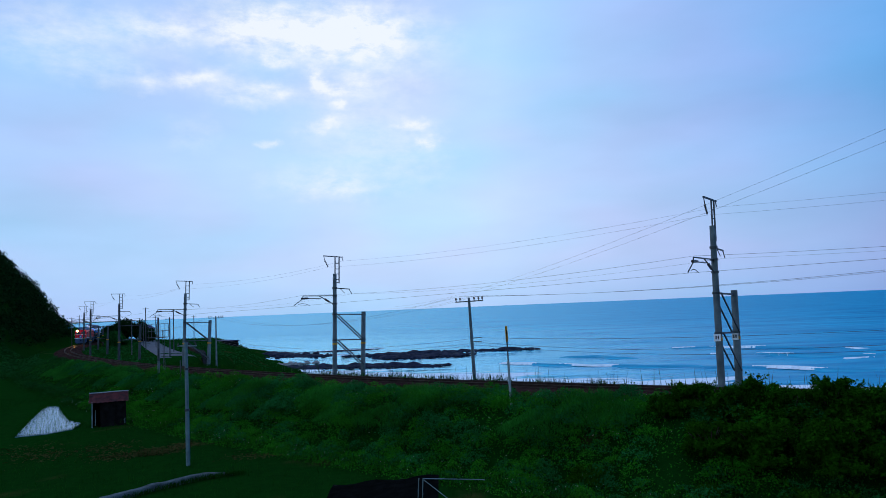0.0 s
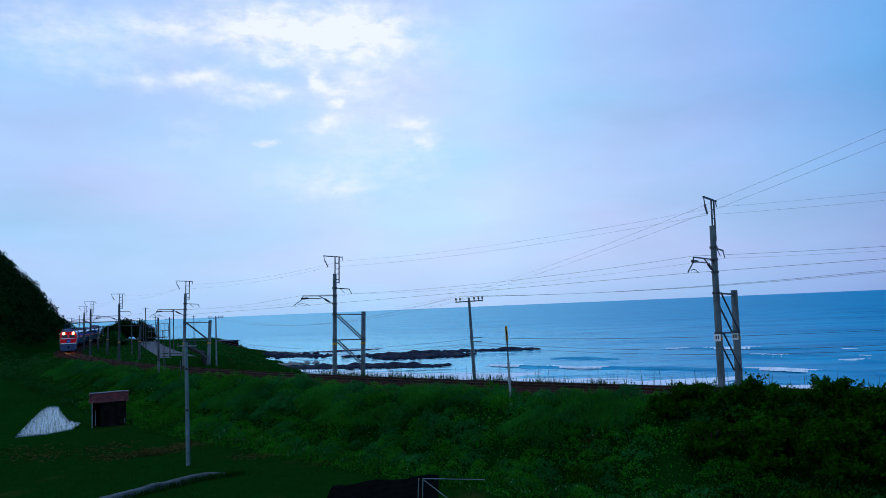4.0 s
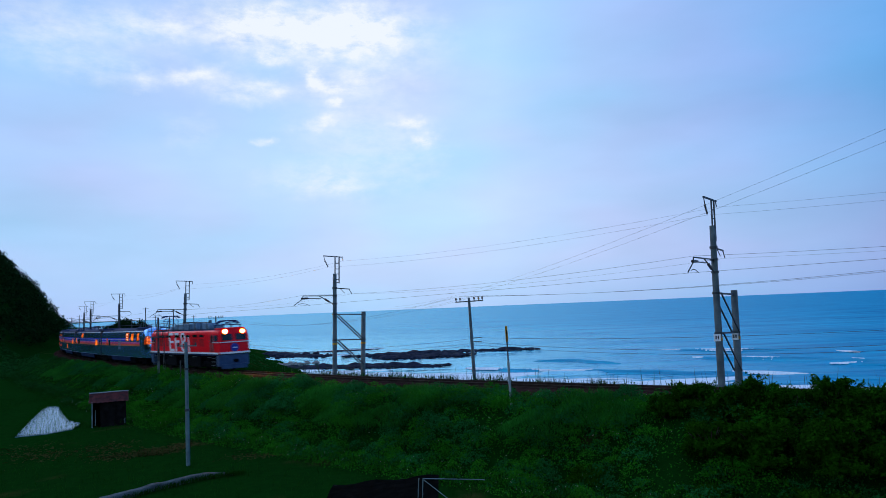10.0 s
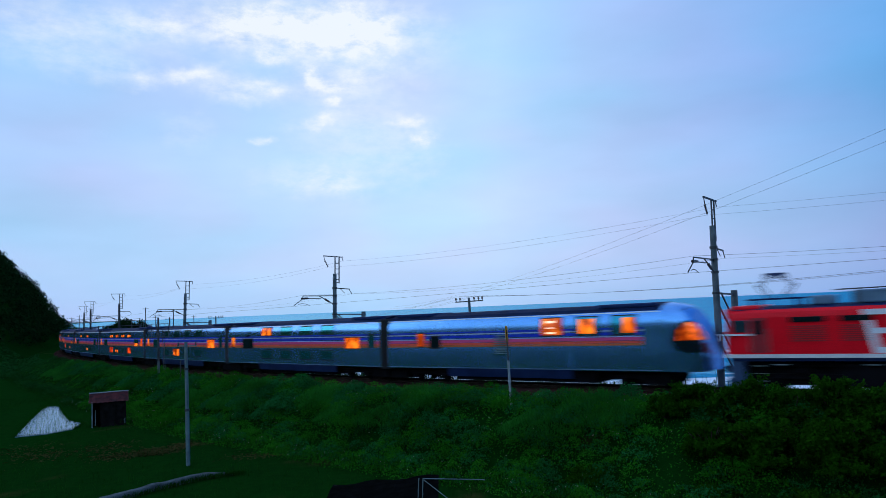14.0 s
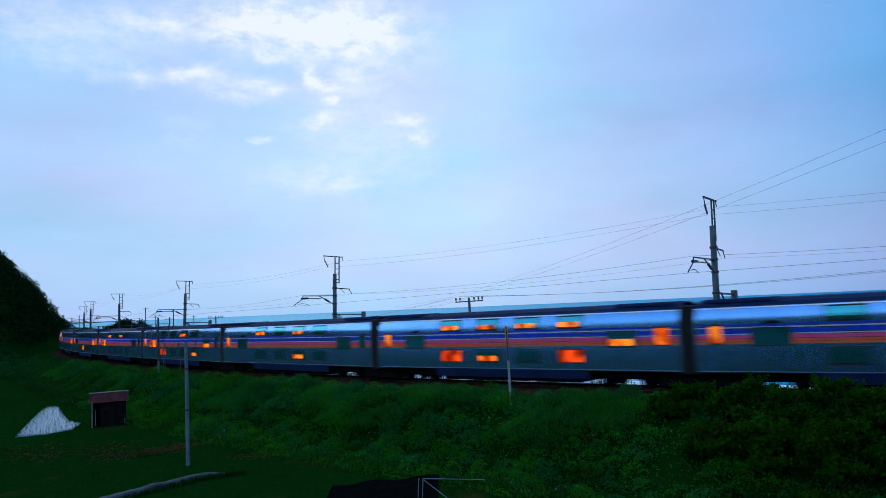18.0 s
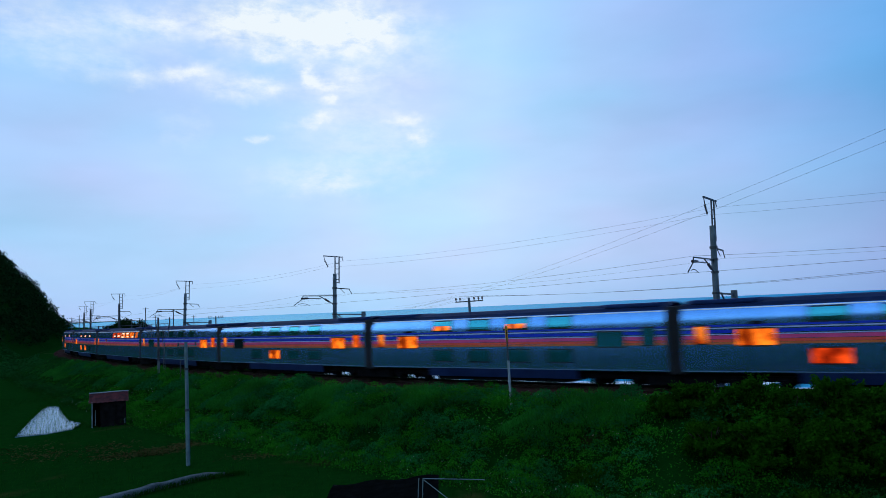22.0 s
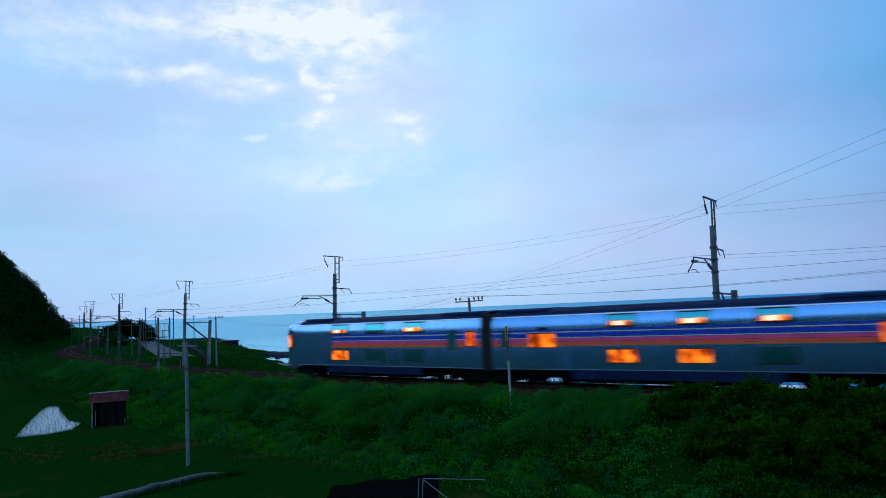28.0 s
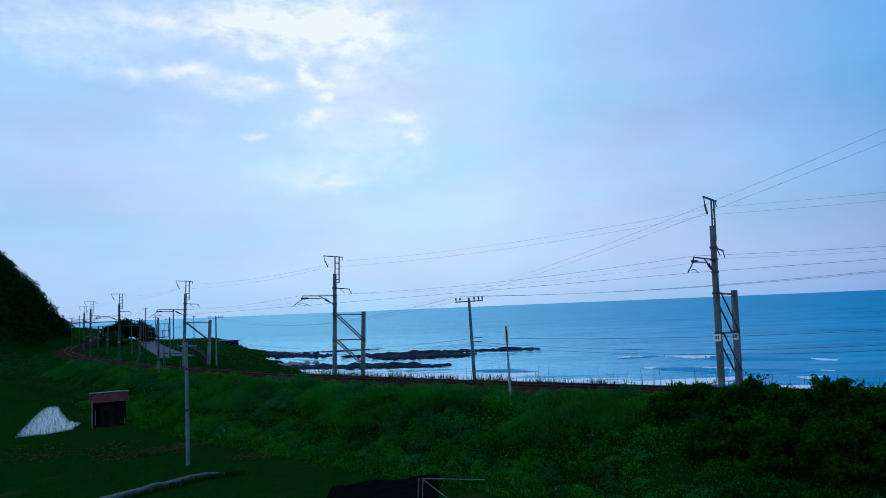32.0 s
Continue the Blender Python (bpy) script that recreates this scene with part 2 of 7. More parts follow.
M_WIRE = shader("cable", (0.06, 0.065, 0.08), (0.035, 0.04, 0.05), 1.0, 0.6, 0.3, 0)
M_ASPHALT = shader("asphalt", (0.065, 0.075, 0.10), (0.045, 0.052, 0.07), 0.4, 0.95, 0, 0.5, 18.0)
M_ROCK = shader("wet_shore_rock", (0.022, 0.027, 0.052), (0.008, 0.011, 0.022), 0.8, 0.85, 0, 1.0, 4.0, spec=0.1)
M_SAND = shader("shingle_beach", (0.28, 0.28, 0.27), (0.10, 0.10, 0.095), 0.6, 0.95, 0, 0.6, 8.0)
M_RED = shader("red_loco_paint", (0.96, 0.008, 0.022), (0.90, 0.006, 0.018), 1.0, 0.32, 0, 0.02, 40.0, spec=0.14)
M_WHITE = shader("white_paint", (0.84, 0.86, 0.90), (0.70, 0.72, 0.76), 1.5, 0.5, 0, 0.05)
M_UNDER = shader("underframe_black", (0.007, 0.008, 0.011), (0.004, 0.004, 0.005), 3.0, 0.9, 0.0, 0.2, spec=0.05)
M_ROOFGREY = shader("roof_blue", (0.008, 0.030, 0.120), (0.005, 0.022, 0.090), 1.2, 0.6, 0, 0.05, spec=0.15)
M_SILVER = shader("silver_body", (0.195, 0.485, 0.94), (0.16, 0.44, 0.89), 0.8, 0.20, 0.88, 0.012, 50.0)

# ---- helpers for meshes ----


def part(name, bm, material, parent=None, label="", smooth=False):
    me = bpy.data.meshes.new(name)
    if smooth:
        for f in bm.faces:
            f.smooth = True
    bm.to_mesh(me)
    bm.free()
    me.materials.append(material)
    ob = new(name, me)
    if parent:
        ob.parent = parent
    if label:
        ob["label"] = label
    return ob


def mesh_np(name, verts, faces, material, parent=None, smooth=False):
    """A mesh from arrays of corners and of faces with the same number of corners each."""
    me = bpy.data.meshes.new(name)
    k = faces.shape[1]
    me.vertices.add(len(verts))
    me.vertices.foreach_set("co", np.ascontiguousarray(verts, dtype=np.float32).ravel())
    me.loops.add(faces.size)
    me.loops.foreach_set("vertex_index", np.ascontiguousarray(faces, dtype=np.int32).ravel())
    me.polygons.add(len(faces))
    me.polygons.foreach_set("loop_start", np.arange(0, faces.size, k, dtype=np.int32))
    if smooth:
        me.polygons.foreach_set("use_smooth", np.ones(len(faces), dtype=bool))
    me.update(calc_edges=True)
    me.materials.append(material)
    ob = new(name, me)
    if parent:
        ob.parent = parent
    return ob


def empty(name, m, label, category, group="", kind=""):
    ob = new(name)
    ob.empty_display_size = 0.3
    ob.matrix_basis = m
    return tagged(ob, label, category, group, kind)


def box(bm, x0, x1, y0, y1, z0, z1, bevel=0.0):
    r = bmesh.ops.create_cube(bm, size=1.0)
    for v in r["verts"]:
        v.co = Vector(((x0 + x1) / 2 + v.co.x * (x1 - x0), (y0 + y1) / 2 + v.co.y * (y1 - y0), (z0 + z1) / 2 + v.co.z * (z1 - z0)))
    if bevel:
        es = list({e for v in r["verts"] for e in v.link_edges})
        bmesh.ops.bevel(bm, geom=es, offset=bevel, segments=2, affect="EDGES", profile=0.6)
    return bm


def tube(bm, a, b, r0, r1=None, seg=8):
    a, b = Vector(a), Vector(b)
    r1 = r0 if r1 is None else r1
    q = (b - a).to_track_quat("Z", "Y")
    rings = []
    for c, r in ((a, r0), (b, r1)):
        rings.append([bm.verts.new(c + q @ Vector((math.cos(2 * math.pi * i / seg) * r, math.sin(2 * math.pi * i / seg) * r, 0))) for i in range(seg)])
    for i in range(seg):
        j = (i + 1) % seg
        bm.faces.new((rings[0][i], rings[0][j], rings[1][j], rings[1][i]))
    bm.faces.new(list(reversed(rings[0])))
    bm.faces.new(rings[1])
    return bm


def bar(bm, a, b, w, h):
    """A straight bar of w x h between two points, its height upward."""
    a, b = Vector(a), Vector(b)
    d = (b - a).normalized()
    side = d.cross(Vector((0, 0, 1)))
    side = side.normalized() if side.length > 1e-4 else Vector((1, 0, 0))
    up = side.cross(d)
    vs = [bm.verts.new(c + side * (sx * w / 2) + up * (sz * h / 2)) for c in (a, b) for sx, sz in ((-1, -1), (1, -1), (1, 1), (-1, 1))]
    for f in ((3, 2, 1, 0), (4, 5, 6, 7), (0, 1, 5, 4), (1, 2, 6, 5), (2, 3, 7, 6), (3, 0, 4, 7)):
        bm.faces.new([vs[i] for i in f])
    return bm


def path_tube(bm, pts, r, seg=5):
    for a, b in zip(pts[:-1], pts[1:]):
        tube(bm, a, b, r, r, seg)
    return bm


def sag(a, b, drop, n=14):
    a, b = Vector(a), Vector(b)
    return [a.lerp(b, i / n) - Vector((0, 0, drop * 4 * (i / n) * (1 - i / n))) for i in range(n + 1)]


def loft(bm, section, xs, close=False):
    """The outline section [(y, z), ...] drawn along x through the places xs."""
    rows = [[bm.verts.new((x, y, z)) for y, z in section] for x in xs]
    k = len(section)
    for a, b in zip(rows[:-1], rows[1:]):
        for i in range(k if close else k - 1):
            j = (i + 1) % k
            bm.faces.new((a[i], b[i], b[j], a[j]))
    return rows


# ---- the line of the track ----
# curvature at every 20 m; s = 0 lies before the camera, s grows the way the train runs
CURVE_AT = np.array([-480, -220, -190, -170, -160, -140, -120, -100, -80, -60, -40, -20, 0, 20, 40, 60, 100, 140, 400], dtype=float)
CURVE = np.array([0, -0.0005, -0.0034, 0.0015, 0.0028, 0.00278, 0.00271, 0.00258, 0.00235, 0.00211, 0.00233, 0.00288, 0.00471, 0.00322, 0.00325, 0.00325, 0.00324, 0.0005, 0.0])
S = np.arange(-480.0, 400.1, 0.5)


def lay_track():
    k = np.interp(S, CURVE_AT, CURVE)
    i0 = int(np.argmin(np.abs(S)))
    th = np.concatenate([[0], np.cumsum((k[1:] + k[:-1]) / 2 * 0.5)])
    th += -0.76952 - th[i0]
    c, s = np.cos(th), np.sin(th)
    x = np.concatenate([[0], np.cumsum((c[1:] + c[:-1]) / 4)])
    y = np.concatenate([[0], np.cumsum((s[1:] + s[:-1]) / 4)])
    sc = np.clip(S, -280, 90)
    z = 7.992 + 0.01207 * sc + 0.0000208 * sc * sc
    return x - x[i0] - 5.766, y - y[i0] + 49.839, z, th


TX, TY, TZ, TH = lay_track()


def on_track(s, lat=0.0, h=0.0):
    """The place at s along the line, lat metres to the land side, h above the rails."""
    th = float(np.interp(s, S, TH))
    return Vector((float(np.interp(s, S, TX)) + lat * math.sin(th), float(np.interp(s, S, TY)) - lat * math.cos(th), float(np.interp(s, S, TZ)) + h))


def track_frame(x, y):
    """For arrays of places: s along the line, distance to its land side, rail height."""
    tx, ty = TX[::4], TY[::4]
    sh = x.shape
    xf, yf = x.ravel(), y.ravel()
    so, uo = np.empty(len(xf)), np.empty(len(xf))
    for i in range(0, len(xf), 4000):
        dx, dy = xf[i:i + 4000, None] - tx[None], yf[i:i + 4000, None] - ty[None]
        j = np.argmin(dx * dx + dy * dy, axis=1)
        r = np.arange(len(j))
        th = TH[::4][j]
        ax = dx[r, j] * np.cos(th) + dy[r, j] * np.sin(th)
        so[i:i + 4000] = S[::4][j] + ax
        uo[i:i + 4000] = dx[r, j] * np.sin(th) - dy[r, j] * np.cos(th)
    return so.reshape(sh), uo.reshape(sh), np.interp(so, S, TZ).reshape(sh)


def smooth(a, b, v):
    t = np.clip((v - a) / (b - a), 0, 1)
    return t * t * (3 - 2 * t)


def wave(x, y, f, seed):
    """Gentle uneven ground, about -1 to 1."""
    return (np.sin(x * f + seed) * np.cos(y * f * 1.3 + seed * 2.1) + 0.6 * np.sin(x * f * 2.3 - y * f * 1.9 + seed * 3) + 0.4 * np.cos(x * f * 4.1 + y * f * 3.7 + seed)) / 2


FIELD = 5.0


def ground_height(x, y):
    s, u, rail = track_frame(x, y)
    # land side: shoulder, then the bank down to the field
    bank_foot = 8.5 + 0.7 * wave(x, y, 0.21, 1.0)
    side = np.where(u > 0, rail - 0.5 - (rail - 0.5 - FIELD) * smooth(4.2, bank_foot, u), 0)
    side = side + np.where(u > 2.6, (0.22 * smooth(11.0, 8.5, u) + 0.02) * wave(x, y, 0.7, 2.0) * smooth(2.6, 5.0, u), 0)
    # the ground climbs again to where the camera stands
    r = np.hypot(x, y)
    side = side + smooth(22.0, 5.0, r) * (11.0 - FIELD) * (u > 2) * smooth(6, 12, u) * smooth(14, -6, y)
    # unseen hills behind the camera, added to dim what the coach sides mirror
    side = side + np.maximum(smooth(-8.0, -60.0, y) * 36.0, smooth(-55.0, -140.0, x) * smooth(0.0, -35.0, y) * 4.0) * (u > 2) * smooth(20, 45, u)
    # grassy slope and steep wooded hill where the line goes round the bend
    grass = smooth(-62, -105, s) * smooth(7.0, 30.0, u) * 7.5 * smooth(-250, -180, s)
    rise = np.clip((u - 7.0) * 1.36, 0, 60)
    hill = smooth(-100, -150, s) * (np.minimum(rise, 15.0) + 0.5 * np.maximum(rise - 15.0, 0)) * smooth(-330, -250, s)
    side = side + np.where(u > 4, grass + hill, 0)
    # sea side: narrow strip and shore by the near stretch, broad headland further off
    w = 9.0 + 35.0 * smooth(-42, -118, s) + 6.0 * smooth(-150, -220, s)
    w = w + 2.5 * wave(x, y, 0.09, 4.0) * smooth(-40, -90, s)
    v = -u
    low = rail - 0.62 - 0.45 * smooth(3.0, 6.5, v) * smooth(-30, -5, s) - 0.75 * smooth(10.0, 24.0, v) * smooth(-30, -80, s)
    shore = low + (0.55 - low) * smooth(w - 4.5 - 10.0 * smooth(-70, -110, s), w + 0.5, v) + (-3.0 - 0.55) * smooth(w, w + 14.0, v)
    z = np.where(u > 0, side, shore + 0.12 * wave(x, y, 0.5, 6.0))
    # only a causeway for the line goes on beyond the bend
    z = z + (-3.0 - z) * smooth(250, 285, y) * smooth(6.0, 14.0, np.abs(u))
    # bed under the ballast
    return np.where(np.abs(u) < 2.6, rail - 0.66, z)


def axis(spans):
    out = []
    for a, b, d in spans:
        out.extend(np.arange(a, b, d))
    return np.array(out + [spans[-1][1]])


def build_ground():
    xs = axis([(-4800, -900, 650), (-900, -300, 60), (-300, -130, 6), (-130, -50, 1.6), (-50, 45, 0.8), (45, 140, 5), (140, 900, 60), (900, 4800, 650)])
    ys = axis([(-4800, -900, 650), (-900, -120, 60), (-120, 0, 5), (0, 22, 1.5), (22, 72, 0.8), (72, 190, 1.6), (190, 330, 6), (330, 900, 45), (900, 4800, 650)])
    gx, gy = np.meshgrid(xs, ys, indexing="ij")
    gz = ground_height(gx, gy)
    nx, ny = gx.shape
    v = np.stack([gx, gy, gz], -1).reshape(-1, 3)
    i, j = np.meshgrid(np.arange(nx - 1), np.arange(ny - 1), indexing="ij")
    a = (i * ny + j).ravel()
    f = np.stack([a, a + ny, a + ny + 1, a + 1], 1)
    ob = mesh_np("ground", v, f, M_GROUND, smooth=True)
    return tagged(ob, "dark green grassy ground with bank, field and headland", "ground", kind="structure")


build_ground()


def build_sea():
    # swell rows as real relief near the shore, one flat sheet far out
    xs = axis([(-4850, -700, 415), (-700, -90, 20), (-90, 150, 3.0), (150, 700, 20), (700, 4850, 415)])
    ys = axis([(-400, 40, 40), (40, 150, 0.9), (150, 420, 2.5), (420, 1200, 20), (1200, 4900, 185)])
    gx, gy = np.meshgrid(xs, ys, indexing="ij")
    near = smooth(700, 120, gy)
    ph = gy * 0.30 + 1.3 * np.sin(gx * 0.013) + 0.7 * np.sin(gx * 0.047 + 1.0)
    crest = np.maximum(0, np.sin(ph)) ** 3
    gz = near * (0.6 * crest * (0.55 + 0.45 * np.sin(gx * 0.06 + gy * 0.11)) + 0.07 * wave(gx, gy, 0.6, 3.0)) - 0.05
    nx, ny = gx.shape
    v = np.stack([gx, gy, gz], -1).reshape(-1, 3)
    i, j = np.meshgrid(np.arange(nx - 1), np.arange(ny - 1), indexing="ij")
    a = (i * ny + j).ravel()
    f = np.stack([a, a + ny, a + ny + 1, a + 1], 1)
    ob = mesh_np("water", v, f, M_SEA, smooth=True)
    return tagged(ob, "calm blue sea with low swell reaching the horizon", "sea", kind="structure")


build_sea()

# ---- track bed ----


def build_bed():
    ss = np.arange(-300, 200, 1.0)
    bm = bmesh.new()
    prof = [(-2.75, -0.72), (-1.75, -0.20), (-1.2, -0.17), (1.2, -0.17), (1.75, -0.20), (2.75, -0.72)]
    prev = None
    for k, s in enumerate(ss):
        row = [bm.verts.new(on_track(s, u, h + (0.02 * math.sin(s * 1.7 + u * 3) if abs(u) < 2 else 0.05 * math.sin(s * 0.9 + u)))) for u, h in prof]
        if prev:
            for i in range(len(prof) - 1):
                bm.faces.new((prev[i], prev[i + 1], row[i + 1], row[i]))
        prev = row
    bed = part("ballast_bed", bm, M_BALLAST)
    tagged(bed, "rust-brown crushed stone ballast under the railway track", "ballast", kind="structure")
    for side in (-0.5685, 0.5685):
        bm = bmesh.new()
        prev = None
        sec = [(-0.065, -0.15), (-0.012, -0.125), (-0.012, -0.045), (-0.034, -0.03), (-0.034, 0.0), (0.034, 0.0), (0.034, -0.03), (0.012, -0.045), (0.012, -0.125), (0.065, -0.15)]
        for s in np.arange(-300, 200, 2.0):
            row = [bm.verts.new(on_track(s, side + a, h)) for a, h in sec]
            if prev:
                for i in range(len(sec)):
                    j = (i + 1) % len(sec)
                    bm.faces.new((prev[i], prev[j], row[j], row[i]))
            prev = row
        tagged(part("rail", bm, M_RAIL), "long steel running rail with a worn shiny head", "rail", "running rails")
    bm = bmesh.new()
    box(bm, -0.12, 0.12, -1.0, 1.0, -0.33, -0.15, 0.02)
    first = part("sleeper", bm, M_SLEEPER)
    tagged(first, "grey-brown concrete railway sleeper in ballast", "sleeper", "sleepers under the rails")
    me, n = first.data, 0
    for s in np.arange(-60, 40, 0.62):
        ob = first if n == 0 else new("sleeper", me)
        th = float(np.interp(s, S, TH))
        ob.matrix_basis = Matrix.Translation(on_track(s)) @ Matrix.Rotation(th, 4, "Z")
        if n:
            tagged(ob, "grey-brown concrete railway sleeper in ballast", "sleeper", "sleepers under the rails")
        n += 1


build_bed()

# ---- the train ----
SPEED, GAIN, HEAD = 15.184, 0.0164, 103.645     # m/s, m/s2 and place of the head at 18 s
PITCH, LOCO = 20.5, 18.6


def head_at(t):
    return HEAD + SPEED * (t - 18) + GAIN * (t - 18) ** 2 / 2


def car_pose(centre, half):
    a, b = on_track(centre + half), on_track(centre - half)
    d = (a - b).normalized()
    left = Vector((0, 0, 1)).cross(d).normalized()
    up = d.cross(left)
    m = Matrix((d, left, up)).transposed().to_4x4()
    m.translation = (a + b) / 2
    return m


MOVERS = []


def glass(name, tint, rough=0.08, coat=0.0):
    """Glossy glass; coat: the share of a mirror-like sun coating."""
    m = bpy.data.materials.new(name)
    m.use_nodes = True
    b = m.node_tree.nodes["Principled BSDF"]
    b.inputs["Base Color"].default_value = (*tint, 1)
    b.inputs["Roughness"].default_value = rough
    b.inputs["Specular IOR Level"].default_value = 0.9
    b.inputs["Metallic"].default_value = coat
    return m


def curtain_glow(name, col, strength, low=0.22):
    """A lit compartment: warm light, uneven through curtain folds, deeper in tone where it is weak."""
    m = lamp_glow(name, col, strength)
    nt = m.node_tree
    b = nt.nodes["Principled BSDF"]
    b.inputs["Specular IOR Level"].default_value = 0.1
    b.inputs["Roughness"].default_value = 0.1
    b.inputs["Base Color"].default_value = (0.06, 0.012, 0.004, 1)
    b.inputs["Coat Weight"].default_value, b.inputs["Coat IOR"].default_value = 0.3, 1.5
    n, l = nt.nodes.new, nt.links.new
    tc, mp, nz, r, mx = n("ShaderNodeTexCoord"), n("ShaderNodeMapping"), n("ShaderNodeTexNoise"), n("ShaderNodeMapRange"), n("ShaderNodeMix")
    mp.inputs["Scale"].default_value = (2.3, 1.0, 1.5)
    nz.inputs["Scale"].default_value, nz.inputs["Detail"].default_value = 1.0, 3.0
    r.inputs[1].default_value, r.inputs[2].default_value, r.inputs[3].default_value, r.inputs[4].default_value = 0.40, 0.58, low * strength, 1.6 * strength
    mx.data_type = "RGBA"
    mx.inputs[6].default_value, mx.inputs[7].default_value = (col[0], col[1] * 0.45, col[2] * 0.4, 1), (col[0], col[1] * 1.25, col[2] * 2.5, 1)
    l(tc.outputs["Object"], mp.inputs[0])
    l(mp.outputs[0], nz.inputs["Vector"])
    l(nz.outputs["Fac"], r.inputs[0])
    deep = n("ShaderNodeMapRange")
    deep.inputs[1].default_value, deep.inputs[2].default_value = 0.40, 0.60
    l(nz.outputs["Fac"], deep.inputs[0])
    l(deep.outputs[0], mx.inputs[0])
    l(mx.outputs[2], b.inputs["Emission Color"])
    l(r.outputs[0], b.inputs["Emission Strength"])
    return m


M_TEAL = glass("tinted_window_glass", (0.05, 0.44, 0.54), 0.14, 0.94)
M_DIMTEAL = glass("dim_window_glass", (0.035, 0.36, 0.50), 0.2, 0.9)
M_CABGLASS = glass("cab_glass", (0.10, 0.20, 0.32), 0.1, 0.8)
M_DARKGLASS = glass("dark_glass", (0.006, 0.012, 0.02))
M_AMBER = curtain_glow("amber_lit_window", (1.0, 0.185, 0.006), 0.95)
M_REDLIT = curtain_glow("deep_orange_lit_window", (1.0, 0.075, 0.004), 0.7)
M_ENTRY = curtain_glow("bright_vestibule_light", (1.0, 0.22, 0.012), 0.9, 0.7)
M_DOORLIT = curtain_glow("dim_vestibule_light", (1.0, 0.20, 0.012), 0.55, 0.6)
M_PALE = lamp_glow("pale_lamp_light", (1.0, 0.75, 0.5), 1.3)
M_HEADLAMP = lamp_glow("headlamp_light", (1.0, 0.40, 0.06), 5000.0)
M_LAMPGLARE = lamp_glow("reflector_glare", (1.0, 0.24, 0.02), 2.4)
BANDS = {
    "navy": shader("navy_stripe", (0.02, 0.05, 0.62), (0.015, 0.04, 0.50), 2, 0.5, 0, 0, spec=0.06),
    "lilac": shader("lilac_stripe", (0.52, 0.52, 0.82), (0.45, 0.45, 0.74), 2, 0.5, 0, 0, spec=0.06),
    "magenta": shader("magenta_stripe", (0.78, 0.09, 0.26), (0.70, 0.075, 0.22), 2, 0.5, 0, 0, spec=0.06),
    "scarlet": shader("scarlet_stripe", (0.88, 0.11, 0.07), (0.80, 0.09, 0.06), 2, 0.5, 0, 0, spec=0.06),
    "orange": shader("orange_stripe", (0.70, 0.17, 0.05), (0.62, 0.14, 0.04), 2, 0.5, 0, 0, spec=0.06),
}
END_GLOW = curtain_glow("pale_orange_end_light", (1.0, 0.30, 0.07), 0.8)
TAIL_GLOW = lamp_glow("tail_lamp_red", (1, 0.05, 0.03), 0.12)
M_SKIRT = shader("blue_grey_skirt", (0.012, 0.03, 0.10), (0.008, 0.02, 0.07), 1.0, 0.5, 0.0, 0.1, spec=0.1)
M_SILL = shader("pale_sill", (0.16, 0.28, 0.36), (0.12, 0.22, 0.30), 1.0, 0.4, 0.2, 0)
M_BELLOWS = shader("rubber_bellows", (0.015, 0.016, 0.02), (0.01, 0.01, 0.012), 3, 0.8, 0, 0.2)
M_BADGE = shader("blue_headmark", (0.03, 0.04, 0.35), (0.02, 0.03, 0.26), 6, 0.35, 0, 0)



def body_side():
    """The gently barrelled side: leans in below the waist, rolls in towards the roof."""
    zs = np.array([0.86, 1.1, 1.4, 1.6, 1.8, 2.0, 2.2, 2.5, 2.8, 2.95, 3.1, 3.2, 3.3, 3.4, 3.5, 3.6, 3.68, 3.72])
    lean = np.tan(np.radians(np.interp(zs, [0.86, 1.4, 1.75, 2.05, 2.5, 2.9, 3.05, 3.2, 3.35, 3.55, 3.72], [-4.0, -2.0, 0.8, 3.2, 1.5, 1.0, 2.5, 6.0, 11.0, 22.0, 36.0])))
    y = np.concatenate([[0], np.cumsum((lean[1:] + lean[:-1]) / 2 * np.diff(zs))])
    return [(float(v), float(z)) for v, z in zip(y - y.min() - 1.45, zs)]


SIDE = body_side()
ROOF = [(SIDE[-1][0], 3.72), (-0.98, 3.89), (-0.5, 4.03), (0.0, 4.07)]


def side_y(z):
    return float(np.interp(z, [0.40] + [p[1] for p in SIDE], [-1.30] + [p[0] for p in SIDE]))


def plate(bm, x0, x1, z0, z1, proud, flip=1, thick=0.02):
    """A plate that lies on the curved side of a coach, standing proud of it."""
    zs = [z0] + [z for _, z in SIDE if z0 + 0.02 < z < z1 - 0.02] + [z1]
    out = [[bm.verts.new((x, flip * (side_y(z) - proud), z)) for z in zs] for x in (x0, x1)]
    inn = [[bm.verts.new((x, flip * (side_y(z) - proud + thick), z)) for z in zs] for x in (x0, x1)]
    for i in range(len(zs) - 1):
        bm.faces.new((out[0][i], out[1][i], out[1][i + 1], out[0][i + 1]))
        for g in (0, 1):
            bm.faces.new((out[g][i], out[g][i + 1], inn[g][i + 1], inn[g][i]))
    for k in (0, -1):
        bm.faces.new((out[0][k], out[1][k], inn[1][k], inn[0][k]))
    bmesh.ops.recalc_face_normals(bm, faces=bm.faces)
    return bm


